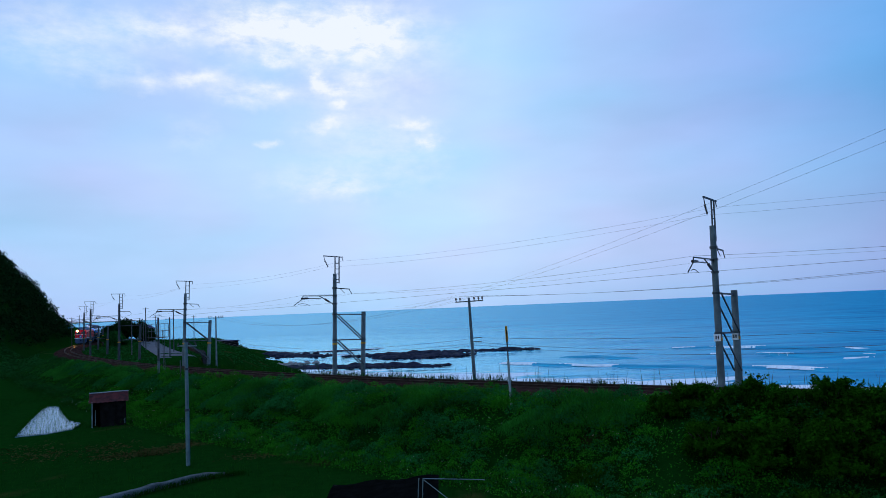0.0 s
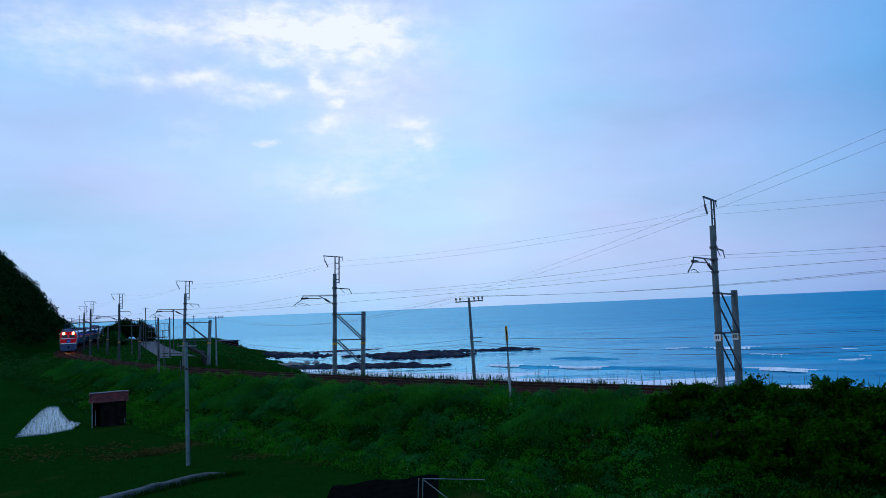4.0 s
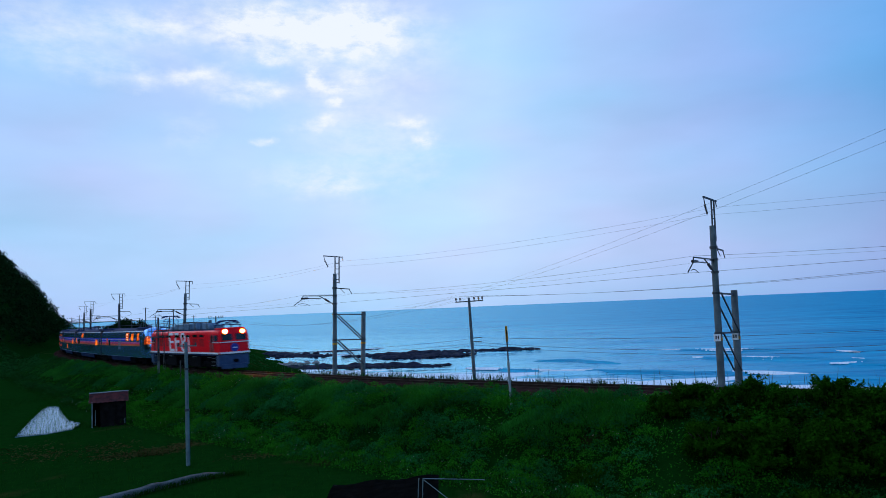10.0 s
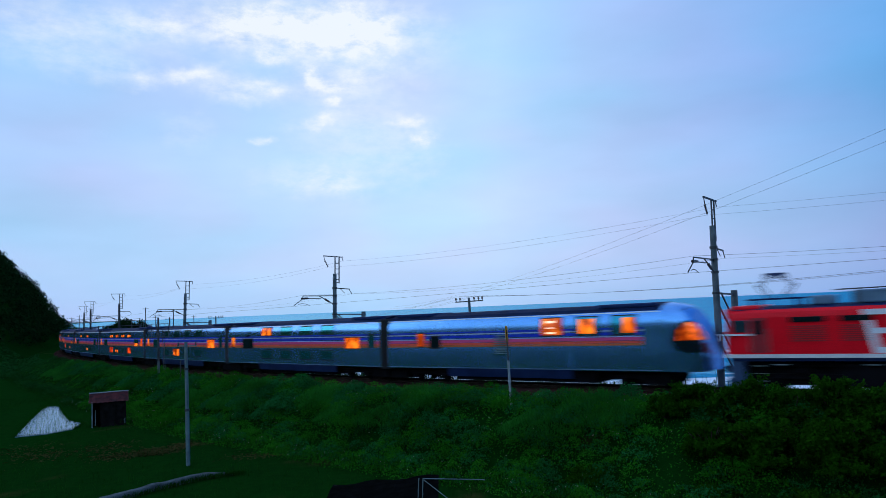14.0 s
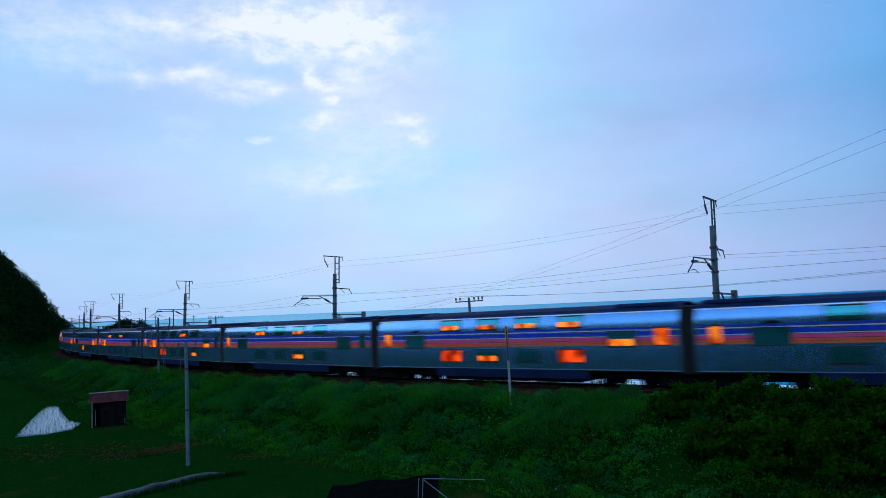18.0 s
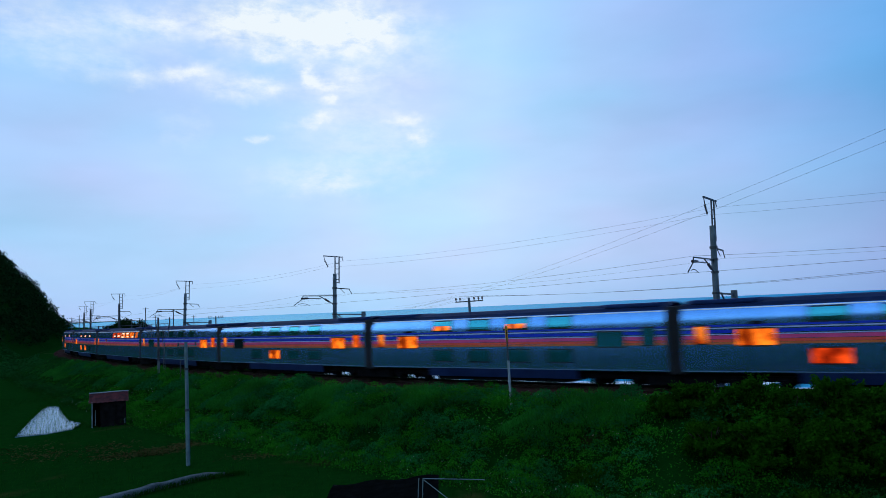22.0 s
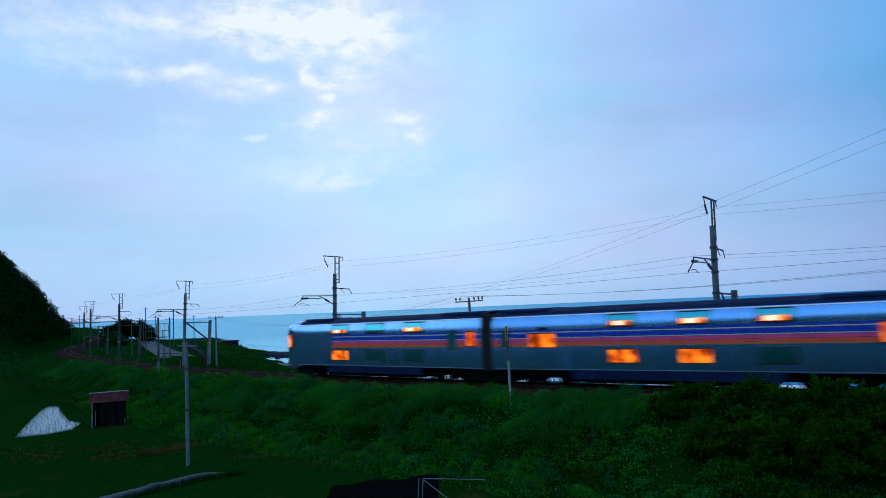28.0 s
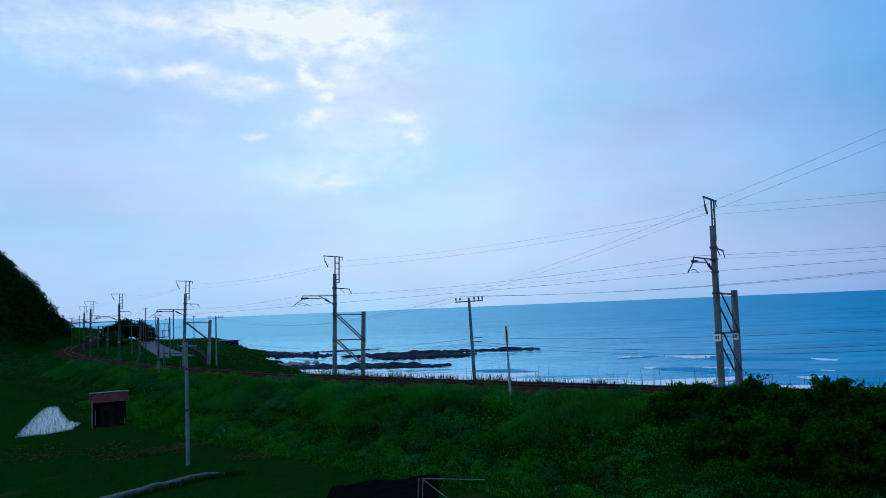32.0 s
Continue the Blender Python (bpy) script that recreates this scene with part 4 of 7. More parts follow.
def locomotive():
    loco = empty("electric_locomotive", car_pose(head_at(0) - LOCO / 2, 5.2), "red electric locomotive with a white waist line and glowing headlamps", "locomotive")
    a, b = -8.62, 8.55
    low = [(-1.40, 1.50), (-1.43, 1.72), (-1.43, 2.6), (-1.42, 3.22), (-1.37, 3.42), (-1.24, 3.55)]
    bm = bmesh.new()
    # ends: flat up to the window line, then leaning back
    def end(x, z, d):
        return x - d * (0.05 + 0.22 * max(0.0, (z - 2.45)) / 1.1)
    xs = [(a, 1), (a + 1.2, 0), (-4.0, 0), (0.0, 0), (4.0, 0), (b - 1.2, 0), (b, -1)]
    rows = []
    sec = low + [(-y, z) for y, z in reversed(low)]
    for x, e in xs:
        k = 0.93 if e else 1.0
        rows.append([bm.verts.new((end(x, z, -e) if e else x, y * k, z)) for y, z in sec])
    for p, q in zip(rows[:-1], rows[1:]):
        for i in range(len(sec) - 1):
            bm.faces.new((p[i], q[i], q[i + 1], p[i + 1]))
    bm.faces.new(rows[0])
    bm.faces.new(rows[-1])
    bmesh.ops.recalc_face_normals(bm, faces=bm.faces)
    part("body", bm, M_RED, loco)
    bm = bmesh.new()
    top = [(-1.24, 3.55), (-0.9, 3.63), (0, 3.69), (0.9, 3.63), (1.24, 3.55)]
    loft(bm, top, [a + 0.35, -4, 0, 4, b - 0.35])
    bmesh.ops.solidify(bm, geom=bm.faces[:], thickness=0.03)
    part("roof", bm, M_ROOFGREY, loco)
    for x in (a, b):
        d = 1 if x > 0 else -1
        bm = bmesh.new()
        box(bm, min(x - d * 1.55, x - d * 0.30), max(x - d * 1.55, x - d * 0.30), -1.12, 1.12, 3.5, 3.74, 0.09)
        part("cab_roof", bm, M_RED, loco, "red raised cab roof")
    for y in (-1, 1):
        bm = bmesh.new()
        box(bm, a + 0.1, b - 0.1, min(y * 1.425, y * 1.452), max(y * 1.425, y * 1.452), 1.50, 1.66, 0.006)
        part("waist_line", bm, M_WHITE, loco, "white painted sill line")
        bm = bmesh.new()
        box(bm, a + 0.2, b - 0.2, min(y * 1.36, y * 1.40), max(y * 1.36, y * 1.40), 1.36, 1.5, 0.01)
        part("sill", bm, M_SKIRT, loco, "dark blue side sill")
        for x0, x1 in ((-5.95, -4.5), (-4.05, -2.8), (-1.7, -0.45), (0.05, 0.75), (1.2, 2.2), (2.75, 3.9), (4.25, 5.4)):
            bm = bmesh.new()
            box(bm, x0 + 0.05, x1 - 0.05, min(y * 1.415, y * 1.456), max(y * 1.415, y * 1.456), 2.98, 3.20, 0.005)
            part("vent_window", bm, M_DARKGLASS, loco, "narrow dark vent window")
            if -2 < x0 < 2:
                continue
            bm = bmesh.new()
            for i in range(8):
                zz = 2.18 + i * 0.085
                box(bm, x0 + 0.06, x1 - 0.06, min(y * 1.42, y * 1.445), max(y * 1.42, y * 1.445), zz, zz + 0.05)
            part("grille", bm, M_GRILLE, loco, "red slatted air grille")
        for dx in (a + 1.15, b - 1.75):
            bm = bmesh.new()
            box(bm, dx, dx + 0.62, min(y * 1.41, y * 1.437), max(y * 1.41, y * 1.437), 1.72, 3.2, 0.008)
            door = part("cab_door", bm, M_GRILLE, loco, "red cab door")
            bm = bmesh.new()
            box(bm, dx + 0.12, dx + 0.50, min(y * 1.42, y * 1.443), max(y * 1.42, y * 1.443), 2.5, 3.1, 0.006)
            part("door_window", bm, M_DARKGLASS, door)
            for gx in (dx - 0.08, dx + 0.70):
                bm = bmesh.new()
                tube(bm, (gx, y * 1.47, 1.75), (gx, y * 1.47, 2.75), 0.018, seg=6)
                part("handrail", bm, M_GALV, door)
        for dx in (a + 0.36, b - 1.08):
            bm = bmesh.new()
            box(bm, dx, dx + 0.72, min(y * 1.36, y * 1.422), max(y * 1.36, y * 1.422), 2.6, 3.12, 0.01)
            part("cab_side_window", bm, M_CABGLASS, loco, "blue-tinted cab side window")
    for ch, at, tall in (("E", -2.92, 2.34), ("F", -1.38, 2.34), ("8", 0.12, 2.30), ("1", 1.92, 1.98)):
        letters(ch, tall, M_LETTER, loco, Matrix.Translation((at, -1.440, 1.69)) @ Matrix.Rotation(radians(90), 4, "X") @ Matrix.Diagonal((1.26, 1.08, 1.0, 1.0)), shear=-0.16)
    for x in (a, b):
        d = 1 if x > 0 else -1
        for y in (-0.62, 0.62):
            bm = bmesh.new()
            fx0, fx1 = end(x, 2.66, d), end(x, 3.2, d)
            vs = [bm.verts.new((fx + d * 0.02, yy, zz)) for fx, zz in ((fx0, 2.66), (fx1, 3.2)) for yy in (y - 0.47, y + 0.47)]
            bm.faces.new((vs[0], vs[1], vs[3], vs[2]))
            bmesh.ops.solidify(bm, geom=bm.faces[:], thickness=0.02)
            part("windscreen", bm, M_DARKGLASS, loco, "dark windscreen pane")
            bm = bmesh.new()
            hx = end(x, 3.42, d)
            tube(bm, (hx - d * 0.12, y * 1.28, 3.40), (hx + d * 0.10, y * 1.28, 3.40), 0.17, 0.18, 16)
            lamp = part("headlamp", bm, M_RED, loco)
            # reflector widened past the hood; its glowing rim stands for the lamp's glare
            bm = bmesh.new()
            tube(bm, (hx + d * 0.095, y * 1.28, 3.40), (hx + d * 0.11, y * 1.28, 3.40), 0.235, 0.22, 18)
            part("reflector", bm, M_LAMPGLARE if d > 0 else M_GALV, lamp)
            bm = bmesh.new()
            for i in range(20):
                a0, a1 = 2 * math.pi * i / 20, 2 * math.pi * (i + 1) / 20
                ring = [(hx + d * off, y * 1.28 + r * math.cos(w), 3.40 + r * math.sin(w)) for off, r in ((0.10, 0.185), (0.25, 0.205)) for w in (a0, a1)]
                bm.faces.new([bm.verts.new(ring[q]) for q in (0, 1, 3, 2)])
            bmesh.ops.remove_doubles(bm, verts=bm.verts[:], dist=0.001)
            bmesh.ops.solidify(bm, geom=bm.faces[:], thickness=0.02)
            part("lamp_hood", bm, M_RED, lamp, "short red hood round the lamp")
            bm = bmesh.new()
            tube(bm, (hx + d * 0.112, y * 1.28, 3.40), (hx + d * 0.125, y * 1.28, 3.40), 0.11, 0.10, 16)
            part("lens", bm, M_HEADLAMP if d > 0 else M_DARKGLASS, lamp, "glowing warm headlamp lens" if d > 0 else "")
        bm = bmesh.new()
        box(bm, min(x + d * 0.0, x + d * 0.03) - d * 0.06, max(x, x + d * 0.03) - d * 0.04, -1.34, 1.34, 2.46, 2.54, 0.004)
        part("nose_line", bm, M_WHITE, loco, "thin pale line under the windscreen")
        for y in (-1, 1):
            bm = bmesh.new()
            box(bm, min(x - d * 1.25, x), max(x - d * 1.25, x) - 0.05, min(y * 1.41, y * 1.446), max(y * 1.41, y * 1.446), 2.46, 2.54, 0.004)
            part("nose_line", bm, M_WHITE, loco, "thin pale line under the cab window")
        bm = bmesh.new()
        box(bm, min(x - 0.04, x + 0.04), max(x - 0.04, x + 0.04), -1.33, 1.33, 1.50, 1.66, 0.006)
        part("waist_line", bm, M_WHITE, loco)
        bm = bmesh.new()
        box(bm, min(x - d * 0.75, x - d * 0.1), max(x - d * 0.75, x - d * 0.1), -1.36, 1.36, 0.45, 1.45, 0.1)
        box(bm, min(x - d * 0.25, x + d * 0.06), max(x - d * 0.25, x + d * 0.06), -1.15, 1.15, 0.22, 0.62, 0.05)
        part("apron", bm, M_PLOUGH, loco, "grey-blue front apron and snow plough")
        bm = bmesh.new()
        box(bm, min(x, x + d * 0.5), max(x, x + d * 0.5), -0.16, 0.16, 0.78, 1.04, 0.05)
        part("coupler", bm, M_UNDER, loco)
        for y in (-1, 1):
            for i in range(3):
                zz = 0.5 + i * 0.32
                bm = bmesh.new()
                box(bm, x - d * 1.35 - 0.22, x - d * 1.35 + 0.22, min(y * 1.25, y * 1.42), max(y * 1.25, y * 1.42), zz, zz + 0.03)
                part("step", bm, M_GALV, loco, "galvanised cab step")
    bm = bmesh.new()
    tube(bm, (b - 0.03, 0, 2.02), (b + 0.05, 0, 2.02), 0.36, 0.35, 28)
    badge = part("headmark", bm, M_BADGE, loco, "round blue headmark plate")
    bm = bmesh.new()
    box(bm, b + 0.05, b + 0.056, -0.2, 0.2, 1.98, 2.06)
    part("headmark_bar", bm, M_WHITE, badge)
    # roof gear: boxes, insulators, rails
    for x0, x1, z1, w in ((-5.2, -4.3, 4.05, 0.6), (-3.6, 0.4, 4.2, 0.75), (0.6, 1.3, 4.3, 0.5), (3.0, 3.9, 4.2, 0.6), (4.2, 4.8, 4.05, 0.7)):
        bm = bmesh.new()
        box(bm, x0, x1, -w, w, 3.66, z1, 0.08)
        part("roof_box", bm, M_ROOFGEAR, loco, "pale roof equipment case")
    bm = bmesh.new()
    for x in np.arange(-3.4, 5.0, 1.4):
        tube(bm, (x, -0.95, 3.6), (x, -0.95, 4.25), 0.05, 0.04, 8)
    path_tube(bm, [(-4.2, -0.95, 4.25), (0.5, -0.95, 4.28), (5.2, -0.95, 4.25)], 0.03, 6)
    part("busbar", bm, M_STEEL, loco, "roof cable on insulators")
    pantograph(loco, -6.6, True)
    pantograph(loco, 7.15, False)
    bm = bmesh.new()
    box(bm, -4.2, -1.7, -1.25, 1.25, 0.3, 1.2, 0.06)
    box(bm, 1.7, 4.2, -1.25, 1.25, 0.3, 1.2, 0.06)
    box(bm, -8.0, 8.0, -0.9, 0.9, 0.32, 1.2, 0.02)
    box(bm, a + 0.6, b - 0.6, -1.1, 1.1, 1.1, 1.5, 0.02)
    part("underframe", bm, M_UNDER, loco)
    for x in (-6.4, -3.0, 2.9, 6.2):
        for y in (-1, 1):
            bm = bmesh.new()
            box(bm, x - 0.3, x + 0.3, min(y * 1.24, y * 1.38), max(y * 1.24, y * 1.38), 1.19, 1.23, 0.01)
            part("foot_board", bm, M_GALV, loco, "short galvanised foot board under the sill")
    for x in (-5.6, 0.0, 5.6):
        bogie(loco, x, 0.56, 2.5)
    MOVERS.append((loco, LOCO / 2, 5.2))


locomotive()

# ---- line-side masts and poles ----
M_FARCONC = shader("far_mast_concrete", (0.05, 0.06, 0.066), (0.025, 0.03, 0.034), 1.6, 0.9, 0, 0.4, 30.0)
M_PALECONC = shader("pale_post_concrete", (0.34, 0.40, 0.42), (0.22, 0.27, 0.29), 2.0, 0.85, 0, 0.3, 30.0)
M_YELLOW = shader("yellow_band", (0.62, 0.30, 0.01), (0.45, 0.2, 0.01), 6, 0.6, 0, 0)
M_INSUL = shader("brown_porcelain", (0.05, 0.03, 0.03), (0.03, 0.02, 0.02), 4, 0.3, 0, 0)
M_RUST = shader("rusty_sheet", (0.17, 0.030, 0.032), (0.07, 0.018, 0.020), 2.5, 0.8, 0.1, 0.4, 12.0)
M_DARKWOOD = shader("weathered_wood", (0.013, 0.012, 0.012), (0.005, 0.005, 0.005), 3.0, 0.95, 0, 0.5, 25.0, spec=0.05)
M_SLAB = shader("old_dark_concrete", (0.07, 0.095, 0.105), (0.022, 0.034, 0.034), 2.0, 0.95, 0, 0.5, 18.0)
M_HUTSHADE = shader("hut_shade_black", (0.005, 0.006, 0.006), (0.002, 0.003, 0.003), 2.0, 1.0, 0, 0.4, 20.0, spec=0.02)
M_CANVAS = shader("pale_plastic", (0.6, 0.6, 0.58), (0.42, 0.42, 0.4), 3.0, 0.7, 0, 0.1)


def frame_at(s, lat, h, lean=0.0):
    """A place beside the line: local x along the track, y to the sea side, leaning towards the sea by degrees."""
    th = float(np.interp(s, S, TH))
    return Matrix.Translation(on_track(s, lat, h)) @ Matrix.Rotation(th, 4, "Z") @ Matrix.Rotation(radians(-lean), 4, "X")


RISE = {54.2: 0.3, 23.4: 0.25}      # masts with a longer top


def catenary_mast(s, lean, braced=True, plates=False):
    """Local origin at rail height on the mast's axis; -y is the track."""
    mast = empty("catenary_mast", frame_at(s, -2.98, 0, lean), "grey concrete catenary mast with steel top frame and strut pole", "catenary mast", "catenary masts along the line")
    bm = bmesh.new()
    tube(bm, (0, 0, -1.2), (0, 0, 7.6 + RISE.get(s, 0.0)), 0.19, 0.145, 16)
    # masts beyond s = -60 take a darker concrete
    conc = M_CONCRETE if s > -60 else M_FARCONC
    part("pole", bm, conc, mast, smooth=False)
    lift = RISE.get(s, 0.0)
    bm = bmesh.new()
    for y in (0.03, 0.42):
        bar(bm, (0, y, 6.85 if y > 0.1 else 7.5), (0, y, 8.95), 0.07, 0.07)
    for z in (7.15, 7.6, 8.0, 8.45):
        bar(bm, (0, 0.03, z), (0, 0.42, z), 0.05, 0.05)
    bar(bm, (0, 0.1, 6.9), (0, 0.45, 6.9), 0.06, 0.06)
    bar(bm, (0, -1.08, 8.97), (0, 0.76, 8.97), 0.09, 0.07)
    bar(bm, (0, 0.70, 8.95), (0, 0.80, 8.68), 0.04, 0.04)
    part("top_frame", bm, M_STEEL, mast).location.z = lift
    bm = bmesh.new()
    path_tube(bm, [(0, -1.04, 8.92), (0, -0.95, 8.62)], 0.025, 6)
    for i in range(4):
        z = 8.6 - i * 0.12
        tube(bm, (0, -0.94 + i * 0.08, z), (0, -0.89 + i * 0.08, z - 0.11), 0.06, 0.04, 8)
    part("feeder_insulator", bm, M_INSUL, mast, "hanging brown insulator string").location.z = lift
    bm = bmesh.new()
    bar(bm, (0, 0.15, 6.47), (0, 1.45, 6.42), 0.06, 0.07)
    bar(bm, (0, 0.55, 6.42), (0, 0.95, 6.1), 0.03, 0.03)
    bar(bm, (0, 1.4, 6.42), (0, 1.66, 6.06), 0.04, 0.04)
    tube(bm, (0, 0, 6.4), (0, 0, 6.55), 0.20, seg=12)
    part("return_arm", bm, M_STEEL, mast).location.z = lift
    bm = bmesh.new()
    path_tube(bm, [(0, -0.15, 5.86), (0, -2.95, 5.80)], 0.035, 8)
    path_tube(bm, [(0, -0.15, 5.22), (0, -1.0, 5.62), (0, -1.45, 5.80)], 0.035, 8)
    path_tube(bm, [(0, -1.3, 5.62), (0, -2.9, 5.60), (0, -3.15, 5.45), (0, -3.75, 5.05)], 0.03, 8)
    path_tube(bm, [(0, -2.35, 5.08), (0, -2.7, 5.2), (0, -3.05, 5.22), (0, -3.35, 5.15)], 0.02, 6)
    path_tube(bm, [(0, -2.95, 5.82), (0, -2.95, 5.58)], 0.03, 6)
    for z in (5.22, 5.86):
        tube(bm, (0, 0, z - 0.05), (0, 0, z + 0.05), 0.20, seg=12)
    part("cantilever", bm, M_STEEL, mast).location.z = lift
    bm = bmesh.new()
    for y, z in ((-2.5, 5.62), (-0.5, 5.37), (-2.8, 5.6), (-0.65, 5.44)):
        tube(bm, (0, y, z), (0, y - 0.28, z + (0.0 if y < -2 else 0.14)), 0.075, 0.075, 8)
    part("arm_insulator", bm, M_INSUL, mast, "brown ribbed insulators").location.z = lift
    bm = bmesh.new()
    tube(bm, (0, 2.75, -1.2), (0, 2.85, 4.62), 0.20, 0.17, 16)
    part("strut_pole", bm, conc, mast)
    for z in (4.4, 2.38):
        bm = bmesh.new()
        bar(bm, (0, -0.2, z), (0, 3.05, z), 0.09, 0.09)
        tube(bm, (0, 0, z - 0.05), (0, 0, z + 0.05), 0.21, seg=12)
        part("cross_brace", bm, M_STEEL, mast)
        if braced:
            for dx in (-0.2, 0.2):
                bm = bmesh.new()
                bar(bm, (dx, 0.15, z), (dx, 2.75, z - 2.02), 0.06, 0.08)
                part("diagonal_brace", bm, M_STEEL, mast)
    for y in (0, 2.8):
        bm = bmesh.new()
        tube(bm, (0, y, 2.02), (0, y, 2.16), 0.192 if y == 0 else 0.205, seg=16)
        part("warning_band", bm, M_YELLOW, mast, "yellow warning band")
    if plates:
        for y in (0, 2.8):
            bm = bmesh.new()
            yy = -0.215 if y == 0 else y - 0.225
            box(bm, -0.17, 0.17, yy - 0.02, yy, 1.98, 2.34)
            pl = part("mast_plate", bm, M_WHITE, mast, "small white mast plate")
            bm = bmesh.new()
            for dy in (-0.06, 0.05):
                box(bm, dy - 0.03, dy + 0.03, yy - 0.026, yy - 0.02, 2.08, 2.26)
            part("plate_bar", bm, M_UNDER, pl)
    return mast


MASTS = [54.2, 23.4, -7.4, -38.2, -68.1, -99.1, -130.0, -161.0]
for _s in MASTS:
    catenary_mast(_s, 2.0 if _s > -50 else 0.6, _s > -60, _s == 23.4)


def wire(name, pts, r, label):
    cu = []
    for a, b in zip(pts[:-1], pts[1:]):
        seg = sag(a, b, (b - a).length ** 2 * 0.00042 if name != "contact_wire" else 0.02)
        cu += seg if not cu else seg[1:]
    bm = bmesh.new()
    path_tube(bm, cu, r, 4)
    return tagged(part(name, bm, M_WIRE), label, "overhead wire", "wires over the line")


def mast_points(dy, z):
    return [frame_at(s, -2.98, RISE.get(s, 0.0), 2.0 if s > -50 else 0.6) @ Vector((0, dy, z)) for s in [85.0] + MASTS]


wire("feeder_wire", mast_points(-0.60, 8.1), 0.004, "thin dark feeder wire between the mast tops")
wire("feeder_wire", mast_points(0.80, 8.66), 0.004, "thin dark feeder wire between the mast tops")
wire("return_wire", mast_points(1.66, 6.03), 0.004, "thin return wire on the sea-side arms")
wire("messenger_wire", mast_points(-2.95, 5.86), 0.006, "messenger wire of the overhead line")
wire("contact_wire", mast_points(-3.0, 5.06), 0.007, "copper contact wire over the track")

def telegraph_pole(x, y, z, height, arm, lean=0.0, low=False):
    pole = empty("telegraph_pole", Matrix.Translation((x, y, z)) @ Matrix.Rotation(radians(lean), 4, "Y"), "slim grey telegraph pole with a cross-arm and insulators", "utility pole", "telegraph poles on the shore side")
    bm = bmesh.new()
    tube(bm, (0, 0, -0.8), (0, 0, height), 0.14, 0.09, 12)
    part("pole", bm, M_CONCRETE, pole)
    d = Vector((math.cos(0.05), math.sin(0.05), 0))
    bm = bmesh.new()
    bar(bm, d * (-arm / 2) + Vector((0, 0, height - 0.28)), d * (arm / 2) + Vector((0, 0, height - 0.28)), 0.08, 0.08)
    part("cross_arm", bm, M_STEEL, pole)
    for k in (-0.46, -0.32, 0.18, 0.34, 0.47):
        bm = bmesh.new()
        c = d * (arm * k) + Vector((0, 0, height - 0.24))
        tube(bm, c, c + Vector((0, 0, 0.10)), 0.03, seg=6)
        tube(bm, c + Vector((0, 0, 0.10)), c + Vector((0, 0, 0.26)), 0.085, 0.05, 8)
        part("insulator", bm, M_INSUL, pole)
    if low:
        bm = bmesh.new()
        for dz in (0, -0.28):
            bar(bm, Vector((0, 0, height - 3.0 + dz)), d * 0.75 + Vector((0, 0, height - 3.0 + dz)), 0.05, 0.05)
        part("cable_bracket", bm, M_STEEL, pole)
    return pole


telegraph_pole(1.93, 53.95, 7.1, 6.05, 2.1, -1.5, True)
telegraph_pole(-34.2, 108.0, 5.0, 7.5, 2.2)
_tele = [Vector((-76.0, 170.0, 13.0)), Vector((-34.2, 108.0, 12.3)), Vector((1.63, 53.95, 13.05)), Vector((35.5, 31.5, 14.4))]
for _k in (-0.95, -0.66, 0.4, 0.95):
    wire("telegraph_wire", [p + Vector((_k, 0.05, 0.2)) for p in _tele], 0.0045, "thin telegraph wire between the poles")
for _k, _z, _end, _drop in ((0.75, 10.15, 11.2, 0.55), (0.75, 9.80, 10.75, 0.97), (0.6, 9.6, 10.45, 1.0)):
    bm = bmesh.new()
    path_tube(bm, sag((1.7 + _k, 53.97, _z), (35.5, 31.5, _end), _drop, 18), 0.011, 4)
    tagged(part("cable", bm, M_WIRE), "dark sagging telephone cable along the shore", "cable", "low cables along the shore")
    bm = bmesh.new()
    path_tube(bm, sag((-34.2, 108.0, _z - 0.9), (1.7 + _k, 53.97, _z), 1.2, 18), 0.010, 4)
    tagged(part("cable", bm, M_WIRE), "dark sagging telephone cable along the shore", "cable", "low cables along the shore")


for _a, _b in (((-5.16, 75.0, 12.75), (11.36, 14.6, 16.68)), ((-5.68, 74.0, 12.52), (11.32, 14.6, 16.36))):
    bm = bmesh.new()
    path_tube(bm, sag(_a, _b, 0.9, 20), 0.0035, 4)
    tagged(part("power_wire", bm, M_WIRE), "thin power wire rising across the line", "overhead wire", "power wires across the line")


def light_pole():
    """The slim pole that stands in the field."""
    pole = empty("utility_pole", Matrix.Translation((-13.51, 37.8, 4.9)) @ Matrix.Rotation(radians(-0.3), 4, "Y"), "slim pale grey steel utility pole standing in the grass field", "utility pole")
    bm = bmesh.new()
    tube(bm, (0, 0, -0.4), (0, 0, 2.9), 0.108, 0.100, 16)
    part("pole_base", bm, M_GALV, pole)
    bm = bmesh.new()
    tube(bm, (0, 0, 2.9), (0, 0, 6.38), 0.094, 0.082, 16)
    part("pole", bm, M_GALV, pole)
    for z, r in ((2.9, 0.118), (5.0, 0.102)):
        bm = bmesh.new()
        tube(bm, (0, 0, z - 0.06), (0, 0, z + 0.06), r, seg=16)
        part("collar", bm, M_STEEL, pole)
    bm = bmesh.new()
    bar(bm, (-0.45, 0, 6.2), (0.55, 0, 6.17), 0.06, 0.06)
    part("cross_arm", bm, M_GALV, pole)
    for x in (-0.4, 0.5):
        bm = bmesh.new()
        tube(bm, (x, 0, 6.2), (x, 0, 6.36), 0.05, 0.03, 8)
        part("insulator", bm, M_INSUL, pole)
    return pole


light_pole()


